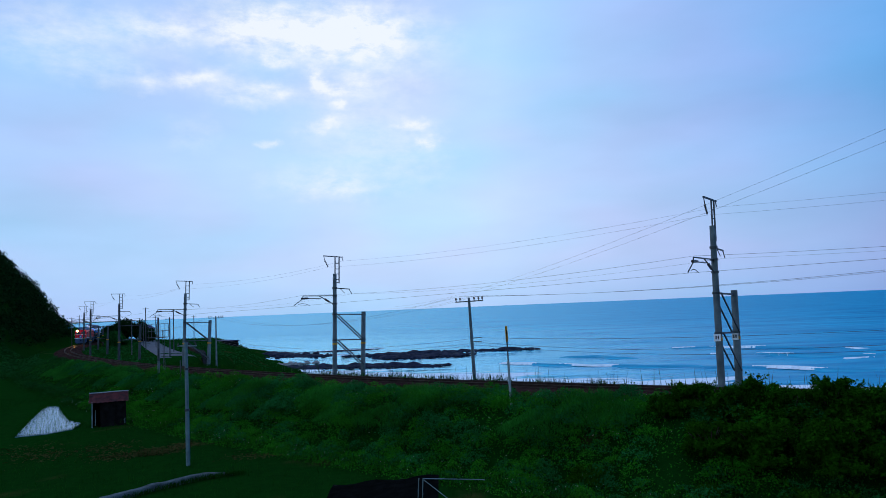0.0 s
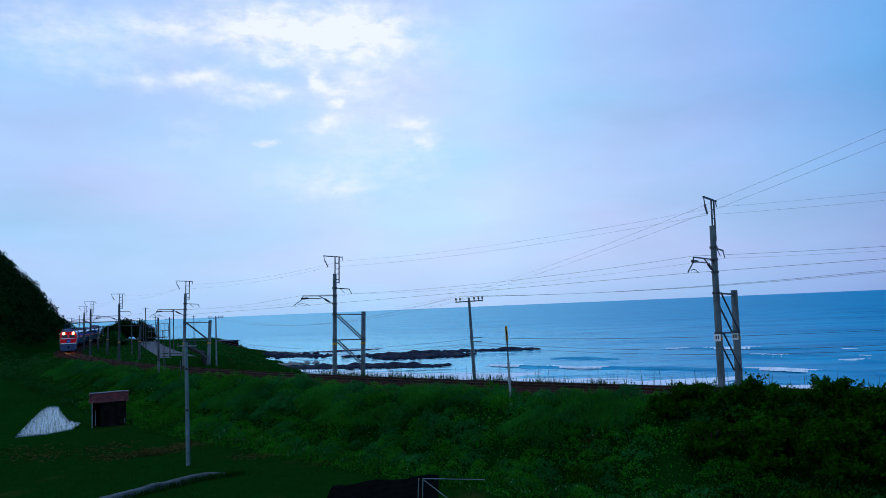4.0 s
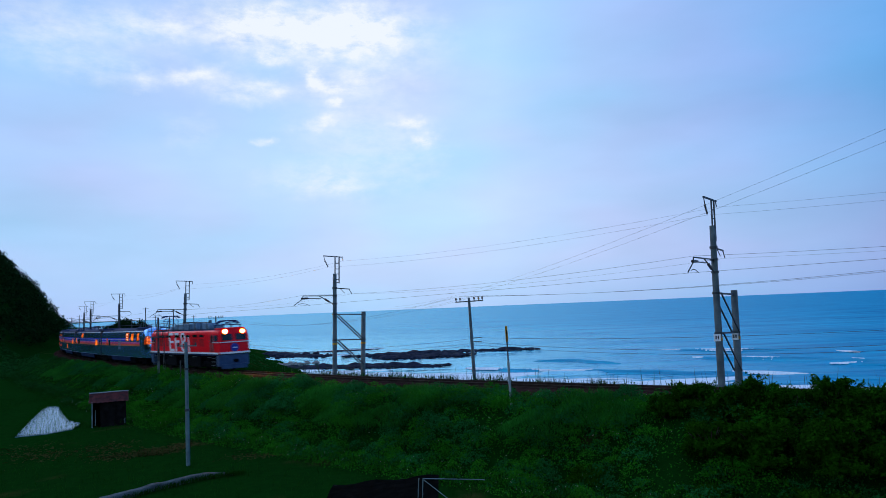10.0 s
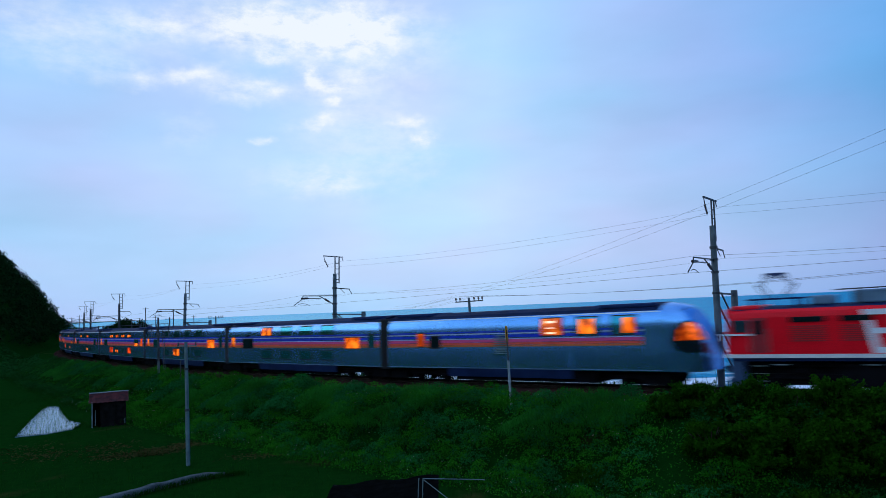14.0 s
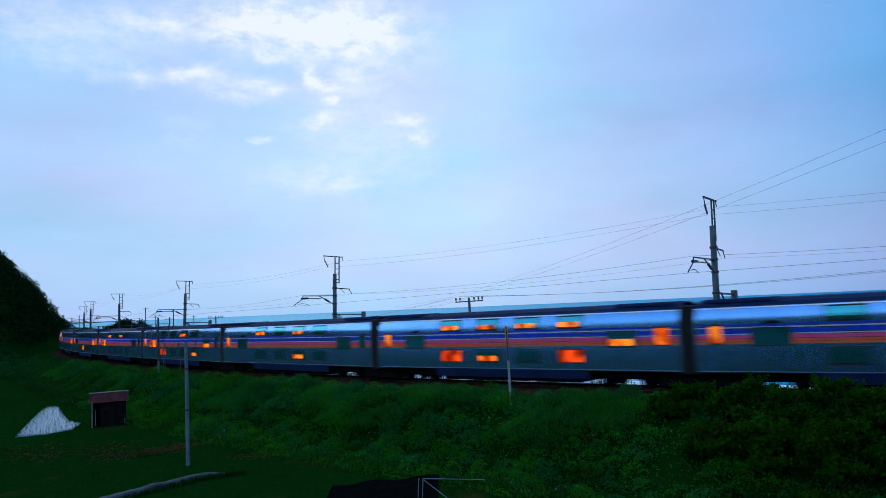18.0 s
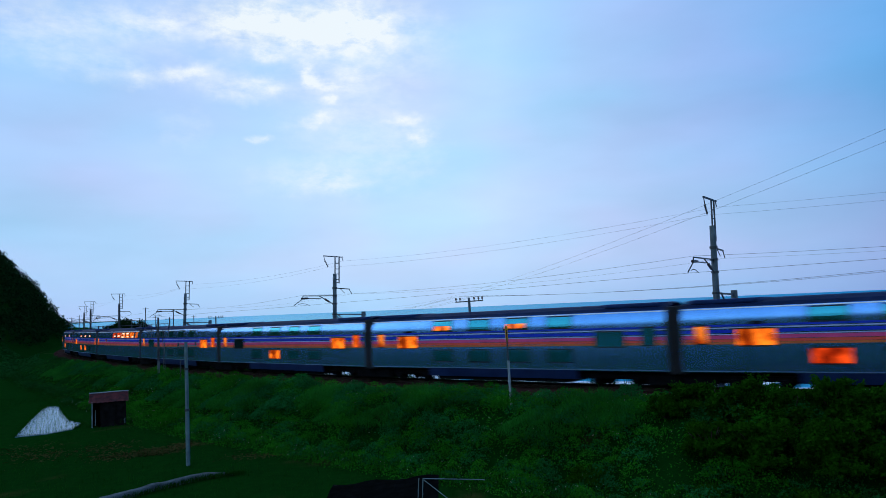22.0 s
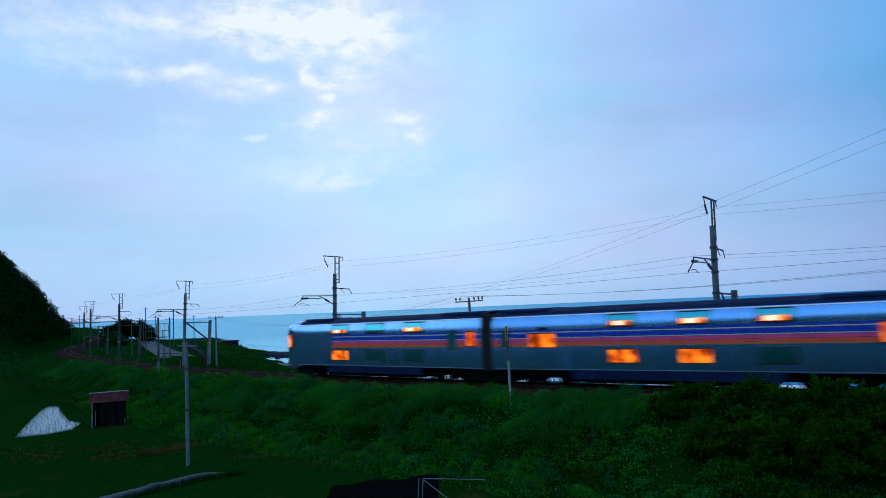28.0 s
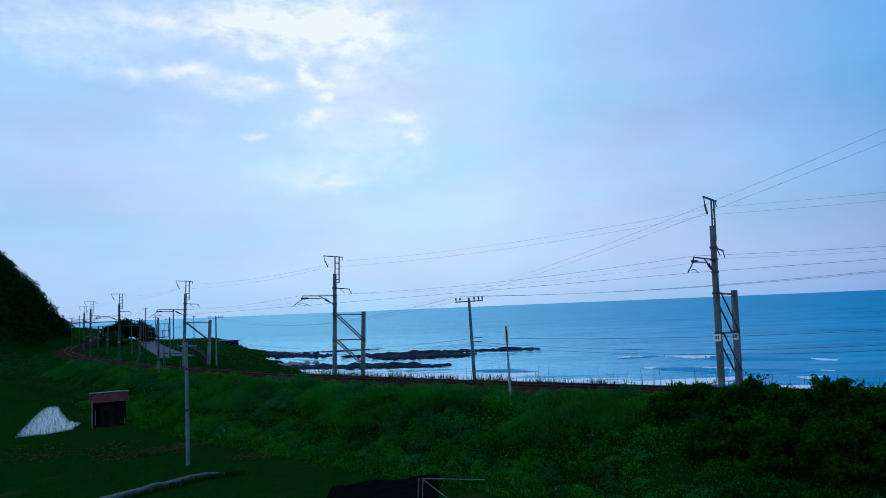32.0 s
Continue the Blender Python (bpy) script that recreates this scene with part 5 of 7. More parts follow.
def marker_post():
    """Whistle post beside the line with a yellow and black board."""
    post = empty("marker_post", Matrix.Translation(on_track(15.6, 4.25, -0.9)) @ Matrix.Rotation(radians(-1.0), 4, "Y"), "thin line-side marker post with a yellow edged board", "marker post")
    bm = bmesh.new()
    tube(bm, (0, 0, -0.3), (0, 0, 2.5), 0.065, 0.06, 10)
    part("concrete_stub", bm, M_PALECONC, post)
    bm = bmesh.new()
    tube(bm, (0, 0, 2.3), (0, 0, 3.6), 0.035, seg=8)
    part("steel_post", bm, M_STEEL, post)
    bm = bmesh.new()
    box(bm, -0.06, 0.06, -0.02, 0.02, 3.42, 4.2, 0.01)
    bd = part("board", bm, M_YELLOW, post, "narrow yellow board")
    bm = bmesh.new()
    box(bm, -0.018, 0.018, -0.03, 0.03, 3.46, 4.0, 0.005)
    part("board_face", bm, M_UNDER, bd, "black centre strip")
    return post


marker_post()


def signal_post():
    """Post with a cage platform and ladder on the land side of the track."""
    post = empty("signal_post", frame_at(-25.2, 4.0, -0.6), "tall dark signal post with a ladder and a cage platform", "signal post")
    bm = bmesh.new()
    tube(bm, (0, 0, -0.4), (0, 0, 5.5), 0.10, 0.085, 12)
    part("post", bm, M_STEEL, post)
    bm = bmesh.new()
    tube(bm, (0, 0, -0.3), (0, 0, 1.6), 0.115, 0.11, 12)
    part("post_base", bm, M_CONCRETE, post)
    bm = bmesh.new()
    for x in (-0.18, 0.18):
        bar(bm, (x, 0.55, 0.0), (x, 0.42, 4.4), 0.04, 0.04)
    for i in range(13):
        bar(bm, (-0.18, 0.54 - i * 0.01, 0.25 + i * 0.32), (0.18, 0.54 - i * 0.01, 0.25 + i * 0.32), 0.03, 0.03)
    part("ladder", bm, M_STEEL, post)
    bm = bmesh.new()
    for z in (3.75, 4.3, 4.95):
        for a, b in (((-0.45, -0.75), (0.45, -0.75)), ((0.45, -0.75), (0.45, 0.75)), ((0.45, 0.75), (-0.45, 0.75)), ((-0.45, 0.75), (-0.45, -0.75))):
            bar(bm, (*a, z), (*b, z), 0.035, 0.035)
    for x in (-0.45, 0.45):
        for y in (-0.75, 0.0, 0.75):
            bar(bm, (x, y, 3.75), (x, y, 4.95), 0.035, 0.035)
    part("cage", bm, M_STEEL, post, "thin steel guard rails")
    bm = bmesh.new()
    box(bm, -0.45, 0.45, -0.75, 0.75, 3.70, 3.74)
    part("platform", bm, M_STEEL, post)
    return post


signal_post()


def stake(s, lat, height, r, material, label):
    bm = bmesh.new()
    tube(bm, (0, 0, -0.4), (0, 0, height), r, r * 0.9, 8)
    tube(bm, (0, 0, height), (0, 0, height + 0.05), r * 1.2, r * 0.6, 8)
    ob = part("stake", bm, material)
    ob.matrix_basis = frame_at(s, lat, -0.6)
    return tagged(ob, label, "stake", "short stakes by the line")


stake(-19.6, 4.2, 1.75, 0.06, M_STEEL, "short dark steel stake beside the line")
stake(-50.2, 3.2, 0.75, 0.07, M_WHITE, "short white kilometre stake beside the ballast")

# far poles of the yard round the bend: x, y, foot, top
for _x, _y, _z0, _z1 in ((-97.9, 190, 6.0, 13.6), (-101.0, 200, 6.0, 14.2), (-54.1, 125, 5.0, 12.6), (-75.0, 180, 4.5, 11.7), (-42.6, 112, 4.6, 12.6), (-52.5, 140, 4.6, 14.0), (-69.4, 200, 4.5, 12.9), (-62.0, 150, 4.6, 14.8), (-67.9, 170, 4.6, 13.0)):
    _pole = empty("yard_pole", Matrix.Translation((_x, _y, _z0)), "slim dark pole with a short arm in the yard", "utility pole", "poles of the yard")
    bm = bmesh.new()
    tube(bm, (0, 0, -0.5), (0, 0, _z1 - _z0), 0.11, 0.09, 8)
    part("pole", bm, M_STEEL, _pole)
    bm = bmesh.new()
    bar(bm, (-0.7, 0, _z1 - _z0 - 0.25), (0.7, 0, _z1 - _z0 - 0.25), 0.09, 0.09)
    part("cross_arm", bm, M_STEEL, _pole)

# ---- road, wall and headland ----


ROAD_A, ROAD_B = Vector((-97.0, 234.5, 0)), Vector((-40.2, 109.0, 0))


def strip_line(name, a, b, half, dz, material, thick):
    """A straight strip laid on the ground from a to b."""
    d = (b - a).normalized()
    across = Vector((d.y, -d.x, 0)) * half
    n = int((b - a).length / 2.5)
    bm = bmesh.new()
    prev = None
    for i in range(n + 1):
        q = a.lerp(b, i / n)
        hs = [float(ground_height(np.array([p.x]), np.array([p.y]))[0]) + dz for p in (q - across, q + across)]
        row = [bm.verts.new((p.x, p.y, h + o)) for p, h in zip((q - across, q + across), hs) for o in (0, -thick)]
        if prev:
            bm.faces.new((prev[0], prev[2], row[2], row[0]))
            bm.faces.new((prev[0], row[0], row[1], prev[1]))
            bm.faces.new((prev[2], prev[3], row[3], row[2]))
        prev = row
    bmesh.ops.recalc_face_normals(bm, faces=bm.faces)
    return part(name, bm, material)


tagged(strip_line("road", ROAD_A, ROAD_B, 2.6, 0.06, M_ASPHALT, 0.5), "grey asphalt lane behind the railway", "road", kind="structure")
tagged(strip_line("sea_wall", Vector((-64.0, 178.5, 0)), Vector((-32.0, 99.0, 0)), 0.35, 0.75, M_UNDER, 1.2), "dark low wall along the lane", "wall", kind="structure")


def lump(bm, c, r, flat, rnd, sub=2):
    """One uneven boulder."""
    res = bmesh.ops.create_icosphere(bm, subdivisions=sub, radius=1.0)
    ax = [rnd.uniform(0.7, 1.3) for _ in range(3)]
    seed = rnd.uniform(0, 50)
    for v in res["verts"]:
        k = 1 + 0.35 * noise.noise(v.co * 1.4 + Vector((seed, 0, 0)))
        v.co = Vector((c[0] + v.co.x * r * ax[0] * k, c[1] + v.co.y * r * ax[1] * k, c[2] + v.co.z * r * flat * ax[2] * k))


def reef(a, b, width, count, height, seed, label, foam=0):
    """A low rock shelf with a ragged edge and broken stones on it; surf lies along its seaward side."""
    rnd = random.Random(seed)
    a, b = Vector((*a, 0)), Vector((*b, 0))
    length, side = (b - a).length, (b - a).normalized().cross(Vector((0, 0, 1)))
    nu, nv = max(int(length / 0.8), 8), 12
    bm = bmesh.new()
    rows = []
    for i in range(nu + 1):
        t = i / nu
        base = a.lerp(b, t)
        ends = min(1.0, 6.0 * t, 6.0 * (1 - t)) ** 0.6
        half = width * 0.5 * ends * (0.6 + 0.9 * abs(noise.noise(Vector((t * length * 0.11, seed, 0)))))
        wander = 0.30 * width * noise.noise(Vector((t * length * 0.06, seed + 7.0, 0)))
        row = []
        for k in range(nv + 1):
            v = 2 * k / nv - 1
            p = base + side * (v * half + wander)
            rough = noise.fractal(Vector((p.x * 0.35, p.y * 0.35, seed)), 0.7, 2.1, 4)
            z = -0.6 + (0.6 + height * 0.55) * (1 - abs(v) ** 2.2) * ends + 0.38 * height * rough * (1 - v * v)
            row.append(bm.verts.new((p.x, p.y, z)))
        rows.append(row)
    for p, q in zip(rows[:-1], rows[1:]):
        for k in range(nv):
            bm.faces.new((p[k], p[k + 1], q[k + 1], q[k]))
    bmesh.ops.recalc_face_normals(bm, faces=bm.faces)
    for i in range(count):
        t = rnd.random()
        p = a.lerp(b, t) + side * rnd.gauss(0, width * 0.34) * (1 - 0.6 * abs(2 * t - 1))
        r = rnd.uniform(0.22, 0.85) * (1.15 - 0.5 * abs(2 * t - 1))
        lump(bm, (p.x, p.y, 0.22 * height), r, height / 2.4 * rnd.uniform(0.5, 1.1), rnd, 1)
    tagged(part("rock_reef", bm, M_ROCK), label, "rock reef", "rocks along the shore", "stuff")
    if foam:
        bm = bmesh.new()
        for i in range(foam):
            t = rnd.random()
            if noise.noise(Vector((t * length * 0.09, seed + 3.0, 1.0))) < -0.05:
                continue
            p = a.lerp(b, t) - side * (width * rnd.uniform(0.35, 1.0))
            lump(bm, (p.x, p.y, 0.02), rnd.uniform(0.3, 1.1), 0.16, rnd, 1)
        tagged(part("reef_surf", bm, M_FOAM), "white surf breaking along the seaward edge of the rocks", "surf", kind="stuff")


M_FOAM = shader("white_surf", (0.82, 0.86, 0.90), (0.62, 0.70, 0.78), 0.7, 0.9, 0, 0.6, 6.0, spec=0.1)
reef((-27.6, 193), (24.5, 193), 8.0, 420, 1.7, 3, "long low black rock reef awash in the calm sea", 240)
reef((-19.0, 184), (7.0, 183), 13.0, 260, 1.5, 33, "black rock shelf with sea foam round it")
reef((-40.0, 164.5), (0.5, 151.5), 9.0, 360, 1.5, 5, "flat dark rock shelf at the water's edge")
reef((-57.0, 222), (-32.0, 195), 11.0, 230, 1.9, 7, "dark boulders at the foot of the headland", 60)
reef((-50.0, 222), (-20.0, 228), 6.0, 60, 0.5, 9, "scattered dark rocks breaking the surface", 120)
reef((-47.0, 166), (-34.0, 176), 8.0, 90, 0.8, 12, "dark boulders on the shingle below the headland")


def beach():
    bm = bmesh.new()
    rnd = random.Random(4)
    for i in range(260):
        t = rnd.random()
        lump(bm, (-52 + 17 * t + rnd.gauss(0, 1.8), 162 + 10 * t + rnd.gauss(0, 3.0), 0.75 - 0.4 * t), rnd.uniform(0.3, 0.9), 0.45, rnd, 1)
    return tagged(part("shingle", bm, M_SAND), "pale shingle and boulders on the small beach", "shingle", kind="stuff")


beach()

# ---- breaking swell ----
BREAKERS = []
SHORE = Vector((-0.64, -0.77, 0))


def breaker(x, y, length, height, seed):
    """A low swell ridge with foam along its crest, rolling to the shore; local x along the crest, -y ahead."""
    rnd = random.Random(seed)
    ob = empty("breaker", Matrix.Translation((x, y, 0)) @ Matrix.Rotation(radians(-39.7), 4, "Z"), "low breaking wave with a white foam crest", "wave", "breakers off the shore")
    n = 40
    prof = [(2.6, -0.25), (1.2, height * 0.35), (0.3, height * 0.95), (0.0, height), (-0.35, height * 0.7), (-0.8, -0.25)]
    bm = bmesh.new()
    prev = None
    for i in range(n + 1):
        t = i / n
        k = math.sin(math.pi * t) ** 0.5
        bend = 1.2 * math.sin(t * 5 + seed) + 0.5 * math.sin(t * 17 + seed)
        row = [bm.verts.new((length * (t - 0.5), py + bend, pz * k - (1 - k) * 0.25)) for py, pz in prof]
        if prev:
            for j in range(len(prof) - 1):
                bm.faces.new((prev[j], prev[j + 1], row[j + 1], row[j]))
        prev = row
    bmesh.ops.recalc_face_normals(bm, faces=bm.faces)
    part("swell", bm, M_SWELL, ob, smooth=True)
    # foam where the crest has begun to break: a ragged ribbon down its front
    bm = bmesh.new()
    m, prev = 220, None
    for i in range(m + 1):
        t = i / m
        k = math.sin(math.pi * t) ** 0.5 if 0 < t < 1 else 0.0
        x0, bend = length * (t - 0.5), 1.2 * math.sin(t * 5 + seed) + 0.5 * math.sin(t * 17 + seed)
        wide = min(1.0, 4.0 * (noise.noise(Vector((x0 * 0.07, seed * 1.7, 0))) - 0.08)) + 0.5 * noise.noise(Vector((x0 * 1.9, seed, 4.0)))
        if k < 0.35 or wide < 0.06:
            prev = None
            continue
        row = [bm.verts.new((x0, bend + dy * wide, pz)) for dy, pz in ((0.22, height * k * 0.97 + 0.02), (0.0, height * k + 0.05), (-0.45, height * k * 0.66 + 0.06), (-1.0, 0.06))]
        if prev:
            for a, b in zip(range(3), range(1, 4)):
                bm.faces.new((prev[a], prev[b], row[b], row[a]))
        prev = row
    bmesh.ops.recalc_face_normals(bm, faces=bm.faces)
    if bm.faces:
        part("foam_crest", bm, M_FOAM, ob, "white foam")["kind"] = "stuff"
    else:
        bm.free()
    BREAKERS.append((ob, rnd.uniform(0.9, 1.2)))


for _i, (_x, _y, _l, _h) in enumerate(((70, 144, 40, 0.62), (38, 132, 30, 0.55), (86, 124, 36, 0.6), (72, 166, 46, 0.55), (33, 158, 22, 0.5), (58, 118, 34, 0.5), (20, 146, 26, 0.45))):
    breaker(_x, _y, _l, _h, 40 + _i)

# ---- vegetation ----
RNG = np.random.default_rng(11)


def leaves(points, size, up=0.5, aspect=1.6, rng=RNG):
    """Leaf blades as bent quads at the points: corners and faces."""
    n = len(points)
    yaw, tilt = rng.uniform(0, 2 * np.pi, n), rng.normal(0, 1 - up, n)
    roll = rng.normal(0, 0.7, n)
    sz = size * rng.uniform(0.6, 1.35, n)
    d = np.stack([np.cos(yaw) * np.cos(tilt), np.sin(yaw) * np.cos(tilt), np.sin(tilt)], 1)
    w = np.stack([-np.sin(yaw) * np.cos(roll), np.cos(yaw) * np.cos(roll), np.sin(roll)], 1)
    L, W = (sz * aspect / 2)[:, None], (sz / 2)[:, None]
    v = np.empty((n, 4, 3))
    v[:, 0], v[:, 2] = points - d * L, points + d * L
    v[:, 1], v[:, 3] = points + w * W, points - w * W
    v[:, 2, 2] -= sz * 0.25
    return v.reshape(-1, 3), np.arange(n * 4).reshape(n, 4)


def blades(points, height, lean=0.35, width=0.012, rng=RNG):
    """Grass blades: narrow triangles bending over, two faces each as one quad."""
    n = len(points)
    yaw = rng.uniform(0, 2 * np.pi, n)
    h = height * rng.uniform(0.5, 1.3, n)
    ln = rng.uniform(0.05, lean, n) * h
    dx, dy = np.cos(yaw), np.sin(yaw)
    wv = np.stack([-dy, dx, np.zeros(n)], 1) * (width * (0.6 + h[:, None]))
    mid = points + np.stack([dx * ln * 0.35, dy * ln * 0.35, h * 0.6], 1)
    tip = points + np.stack([dx * ln, dy * ln, h], 1)
    v = np.empty((n, 4, 3))
    v[:, 0], v[:, 1], v[:, 2], v[:, 3] = points, mid + wv, tip, mid - wv
    return v.reshape(-1, 3), np.arange(n * 4).reshape(n, 4)


def strip_points(n, s0, s1, u0, u1, rng=RNG):
    s, u = rng.uniform(s0, s1, n), rng.uniform(u0, u1, n)
    x = np.interp(s, S, TX) + u * np.sin(np.interp(s, S, TH))
    y = np.interp(s, S, TY) - u * np.cos(np.interp(s, S, TH))
    return s, u, x, y


def hummock(x, y):
    """Height of the weeds on the bank: rounded tussocks of different size."""
    return np.clip(0.42 + 0.38 * wave(x, y, 0.75, 5.0) + 0.34 * wave(x, y, 1.7, 8.0) + 0.2 * wave(x, y, 3.6, 2.0), 0.05, 1.2)


M_WEED = leafy("bank_weed_leaves", (0.0065, 0.0664, 0.0038), (0.0343, 0.2640, 0.0132))
M_WEED2 = leafy("blue_green_weed_leaves", (0.0048, 0.0589, 0.0132), (0.0201, 0.1886, 0.0434))
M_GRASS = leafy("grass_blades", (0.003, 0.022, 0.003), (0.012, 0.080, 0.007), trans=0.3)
M_TUFT = leafy("bank_tuft_blades", (0.0065, 0.0641, 0.0076), (0.0295, 0.2414, 0.0264), trans=0.3)
M_REED = leafy("dry_reed_stalks", (0.03, 0.06, 0.03), (0.07, 0.11, 0.05), trans=0.2)
M_BUSH = leafy("bush_leaves", (0.0026, 0.0145, 0.0008), (0.0255, 0.1232, 0.0051))
M_FOREST = leafy("forest_leaves", (0.004, 0.017, 0.006), (0.012, 0.046, 0.011), trans=0.1)
M_SCRUB = leafy("headland_scrub_leaves", (0.005, 0.040, 0.010), (0.018, 0.115, 0.022))
M_BARK = shader("dark_bark", (0.06, 0.05, 0.04), (0.03, 0.025, 0.02), 5, 0.95, 0, 0.6)
M_FLECK = leafy("pale_weed_flecks", (0.25, 0.28, 0.22), (0.5, 0.55, 0.42))


def tussocks(n, s0, s1, u0, u1, rng=RNG):
    """Rounded clumps of weeds: leaf places on domes of different size."""
    s, u, x, y = strip_points(n, s0, s1, u0, u1)
    g = ground_height(x, y)
    r = rng.uniform(0.35, 0.95, n) * (0.75 + 0.35 * wave(x, y, 0.5, 5.0))
    h = r * rng.uniform(0.8, 1.5, n) * (0.45 + 0.55 * smooth(2.3, 3.6, u))
    k = np.maximum((r * r * 560).astype(int), 40)
    idx = np.repeat(np.arange(n), k)
    a = rng.uniform(0, 2 * np.pi, len(idx))
    e = np.sqrt(rng.random(len(idx)))
    q = rng.uniform(0.82, 1.06, len(idx))
    px = x[idx] + np.cos(a) * e * r[idx] * q
    py = y[idx] + np.sin(a) * e * r[idx] * q
    pz = g[idx] + np.sqrt(np.clip(1 - e * e, 0, 1)) * h[idx] * q + 0.02
    return np.stack([px, py, pz], 1), idx


def bank_cover():
    s, u, x, y = strip_points(90000, -80, 42, 2.25, 10.5)
    keep = (RNG.random(len(x)) < np.clip(1.25 - (u - 8) * 0.18, 0.2, 1)) & ~((s < -14) & (u > 8.4))
    x, y, u = x[keep], y[keep], u[keep]
    z = ground_height(x, y) + 0.22 * RNG.random(len(x))
    vv, ff = leaves(np.stack([x, y, z], 1), 0.062)
    tagged(mesh_np("bank_weeds", vv, ff, M_WEED), "dark green creepers covering the bank", "weeds", kind="stuff")
    # far clumps take dark scrub leaves: the hill's shade put into colour
    for n, mat, s0, s1, u1, label in ((800, M_WEED, -30, 29, 10.0, "rounded bright green clumps of weeds on the bank"), (620, M_WEED2, -9, 42, 9.8, "rounded blue-green clumps of broad-leaved weeds on the bank"),
                                      (300, M_SCRUB, -80, -24, 10.2, "dull dark green clumps on the far bank, hill shade put into the colour")):
        p, idx = tussocks(n, s0, s1, 2.7, u1)
        vv, ff = leaves(p, 0.058, up=0.45)
        tagged(mesh_np("weed_clumps", vv, ff, mat), label, "weeds", kind="stuff")
    # large soft hummocks along the top of the bank
    for _n, mat, label in ((44, M_TUFT, "large soft hummocks of long grass along the bank top"), (26, M_WEED2, "large blue-green weed hummocks along the bank top")):
        s, u, x, y = strip_points(_n, -60, 23, 3.7, 6.4)
        off = (s > 13.0) & (s < 17.5)
        s, u, x, y = s[~off], u[~off], x[~off], y[~off]
        _n = len(s)
        g = ground_height(x, y)
        rr = RNG.uniform(0.9, 1.7, _n)
        pts = []
        for i in range(_n):
            m = int(2600 * rr[i] ** 2 / 2)
            aa, e = RNG.uniform(0, 6.283, m), np.sqrt(RNG.random(m))
            top = (0.22 + 0.32 * rr[i]) * (1 - e ** 2.2) * (1 + 0.18 * np.sin(aa * 3 + i) + 0.12 * np.sin(aa * 7))
            px, py = x[i] + np.cos(aa) * e * rr[i] * 1.25, y[i] + np.sin(aa) * e * rr[i]
            far = np.hypot(px - x[i], py - y[i]) < u[i] - 2.5
            pts.append(np.stack([px, py, g[i] - 0.12 * e + top * RNG.uniform(0.75, 1.0, m)], 1)[far])
        if mat is M_TUFT:
            vv, ff = blades(np.concatenate(pts), 0.24, 1.4, 0.014)
        else:
            vv, ff = leaves(np.concatenate(pts), 0.085, up=0.5)
        tagged(mesh_np("grass_hummocks", vv, ff, mat), label, "grass", kind="stuff")
    # longer grass on top of the tussocks
    s, u, x, y = strip_points(70000, -80, 40, 2.3, 11.0)
    h = hummock(x, y)
    keep = RNG.random(len(x)) < np.clip(h, 0.05, 1)
    x, y, h, u = x[keep], y[keep], h[keep], u[keep]
    p = np.stack([x, y, ground_height(x, y) + h * 0.55 * smooth(2.1, 3.3, u)], 1)
    vv, ff = blades(p, 0.30, 0.8, 0.011)
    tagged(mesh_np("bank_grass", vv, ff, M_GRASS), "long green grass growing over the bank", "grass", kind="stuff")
    # pale flecks: flowers, and leaf glints painted in as pale leaves
    s, u, x, y = strip_points(1900, -30, 38, 3.2, 11)
    p = np.stack([x, y, ground_height(x, y) + hummock(x, y) + 0.05], 1)
    vv, ff = leaves(p, 0.036, aspect=1.2)
    tagged(mesh_np("weed_flecks", vv, ff, M_FLECK), "tiny pale flecks among the weeds, for flowers and leaf glints", "flowers", kind="stuff")


def shore_grass():
    s, u, x, y = strip_points(34000, -45, 60, -6.5, -2.75)
    d = 0.35 + 0.65 * np.clip(wave(x, y, 0.55, 3.3) + 0.35, 0, 1)
    keep = RNG.random(len(x)) < d
    x, y, d = x[keep], y[keep], d[keep]
    p = np.stack([x, y, ground_height(x, y)], 1)
    vv, ff = blades(p, 0.32, 0.9, 0.014)
    near = np.clip(0.5 + 0.7 * wave(x, y, 0.9, 1.7) + 0.5 * wave(x, y, 2.3, 0.4), 0.0, 1.0)
    q = p[RNG.random(len(p)) < near ** 2]
    v2, f2 = blades(q, 0.58, 0.7, 0.013)
    vv, ff = np.concatenate([vv, v2]), np.concatenate([ff, f2 + len(vv)])
    tagged(mesh_np("shore_grass", vv, ff, M_GRASS), "tall green grass on the edge above the shore", "grass", kind="stuff")
    s, u, x, y = strip_points(9000, -20, 60, -6.0, -2.9)
    keep = RNG.random(len(x)) < np.clip(wave(x, y, 0.5, 7.0) + 0.3, 0, 1)
    p = np.stack([x, y, ground_height(x, y) + 0.25 * RNG.random(len(x))], 1)[keep]
    vv, ff = leaves(p, 0.16)
    tagged(mesh_np("shore_weeds", vv, ff, M_WEED), "low leafy weeds on the edge above the shore", "weeds", kind="stuff")
    s, u, x, y = strip_points(1700, -16, 60, -6.0, -3.2)
    keep = RNG.random(len(x)) < np.clip(wave(x, y, 0.8, 1.0) + 0.4, 0.05, 1)
    p = np.stack([x, y, ground_height(x, y)], 1)[keep]
    vv, ff = blades(p, 1.15, 0.25, 0.007)
    tagged(mesh_np("reed_stalks", vv, ff, M_REED), "thin tall stalks standing above the grass", "stalks", kind="stuff")


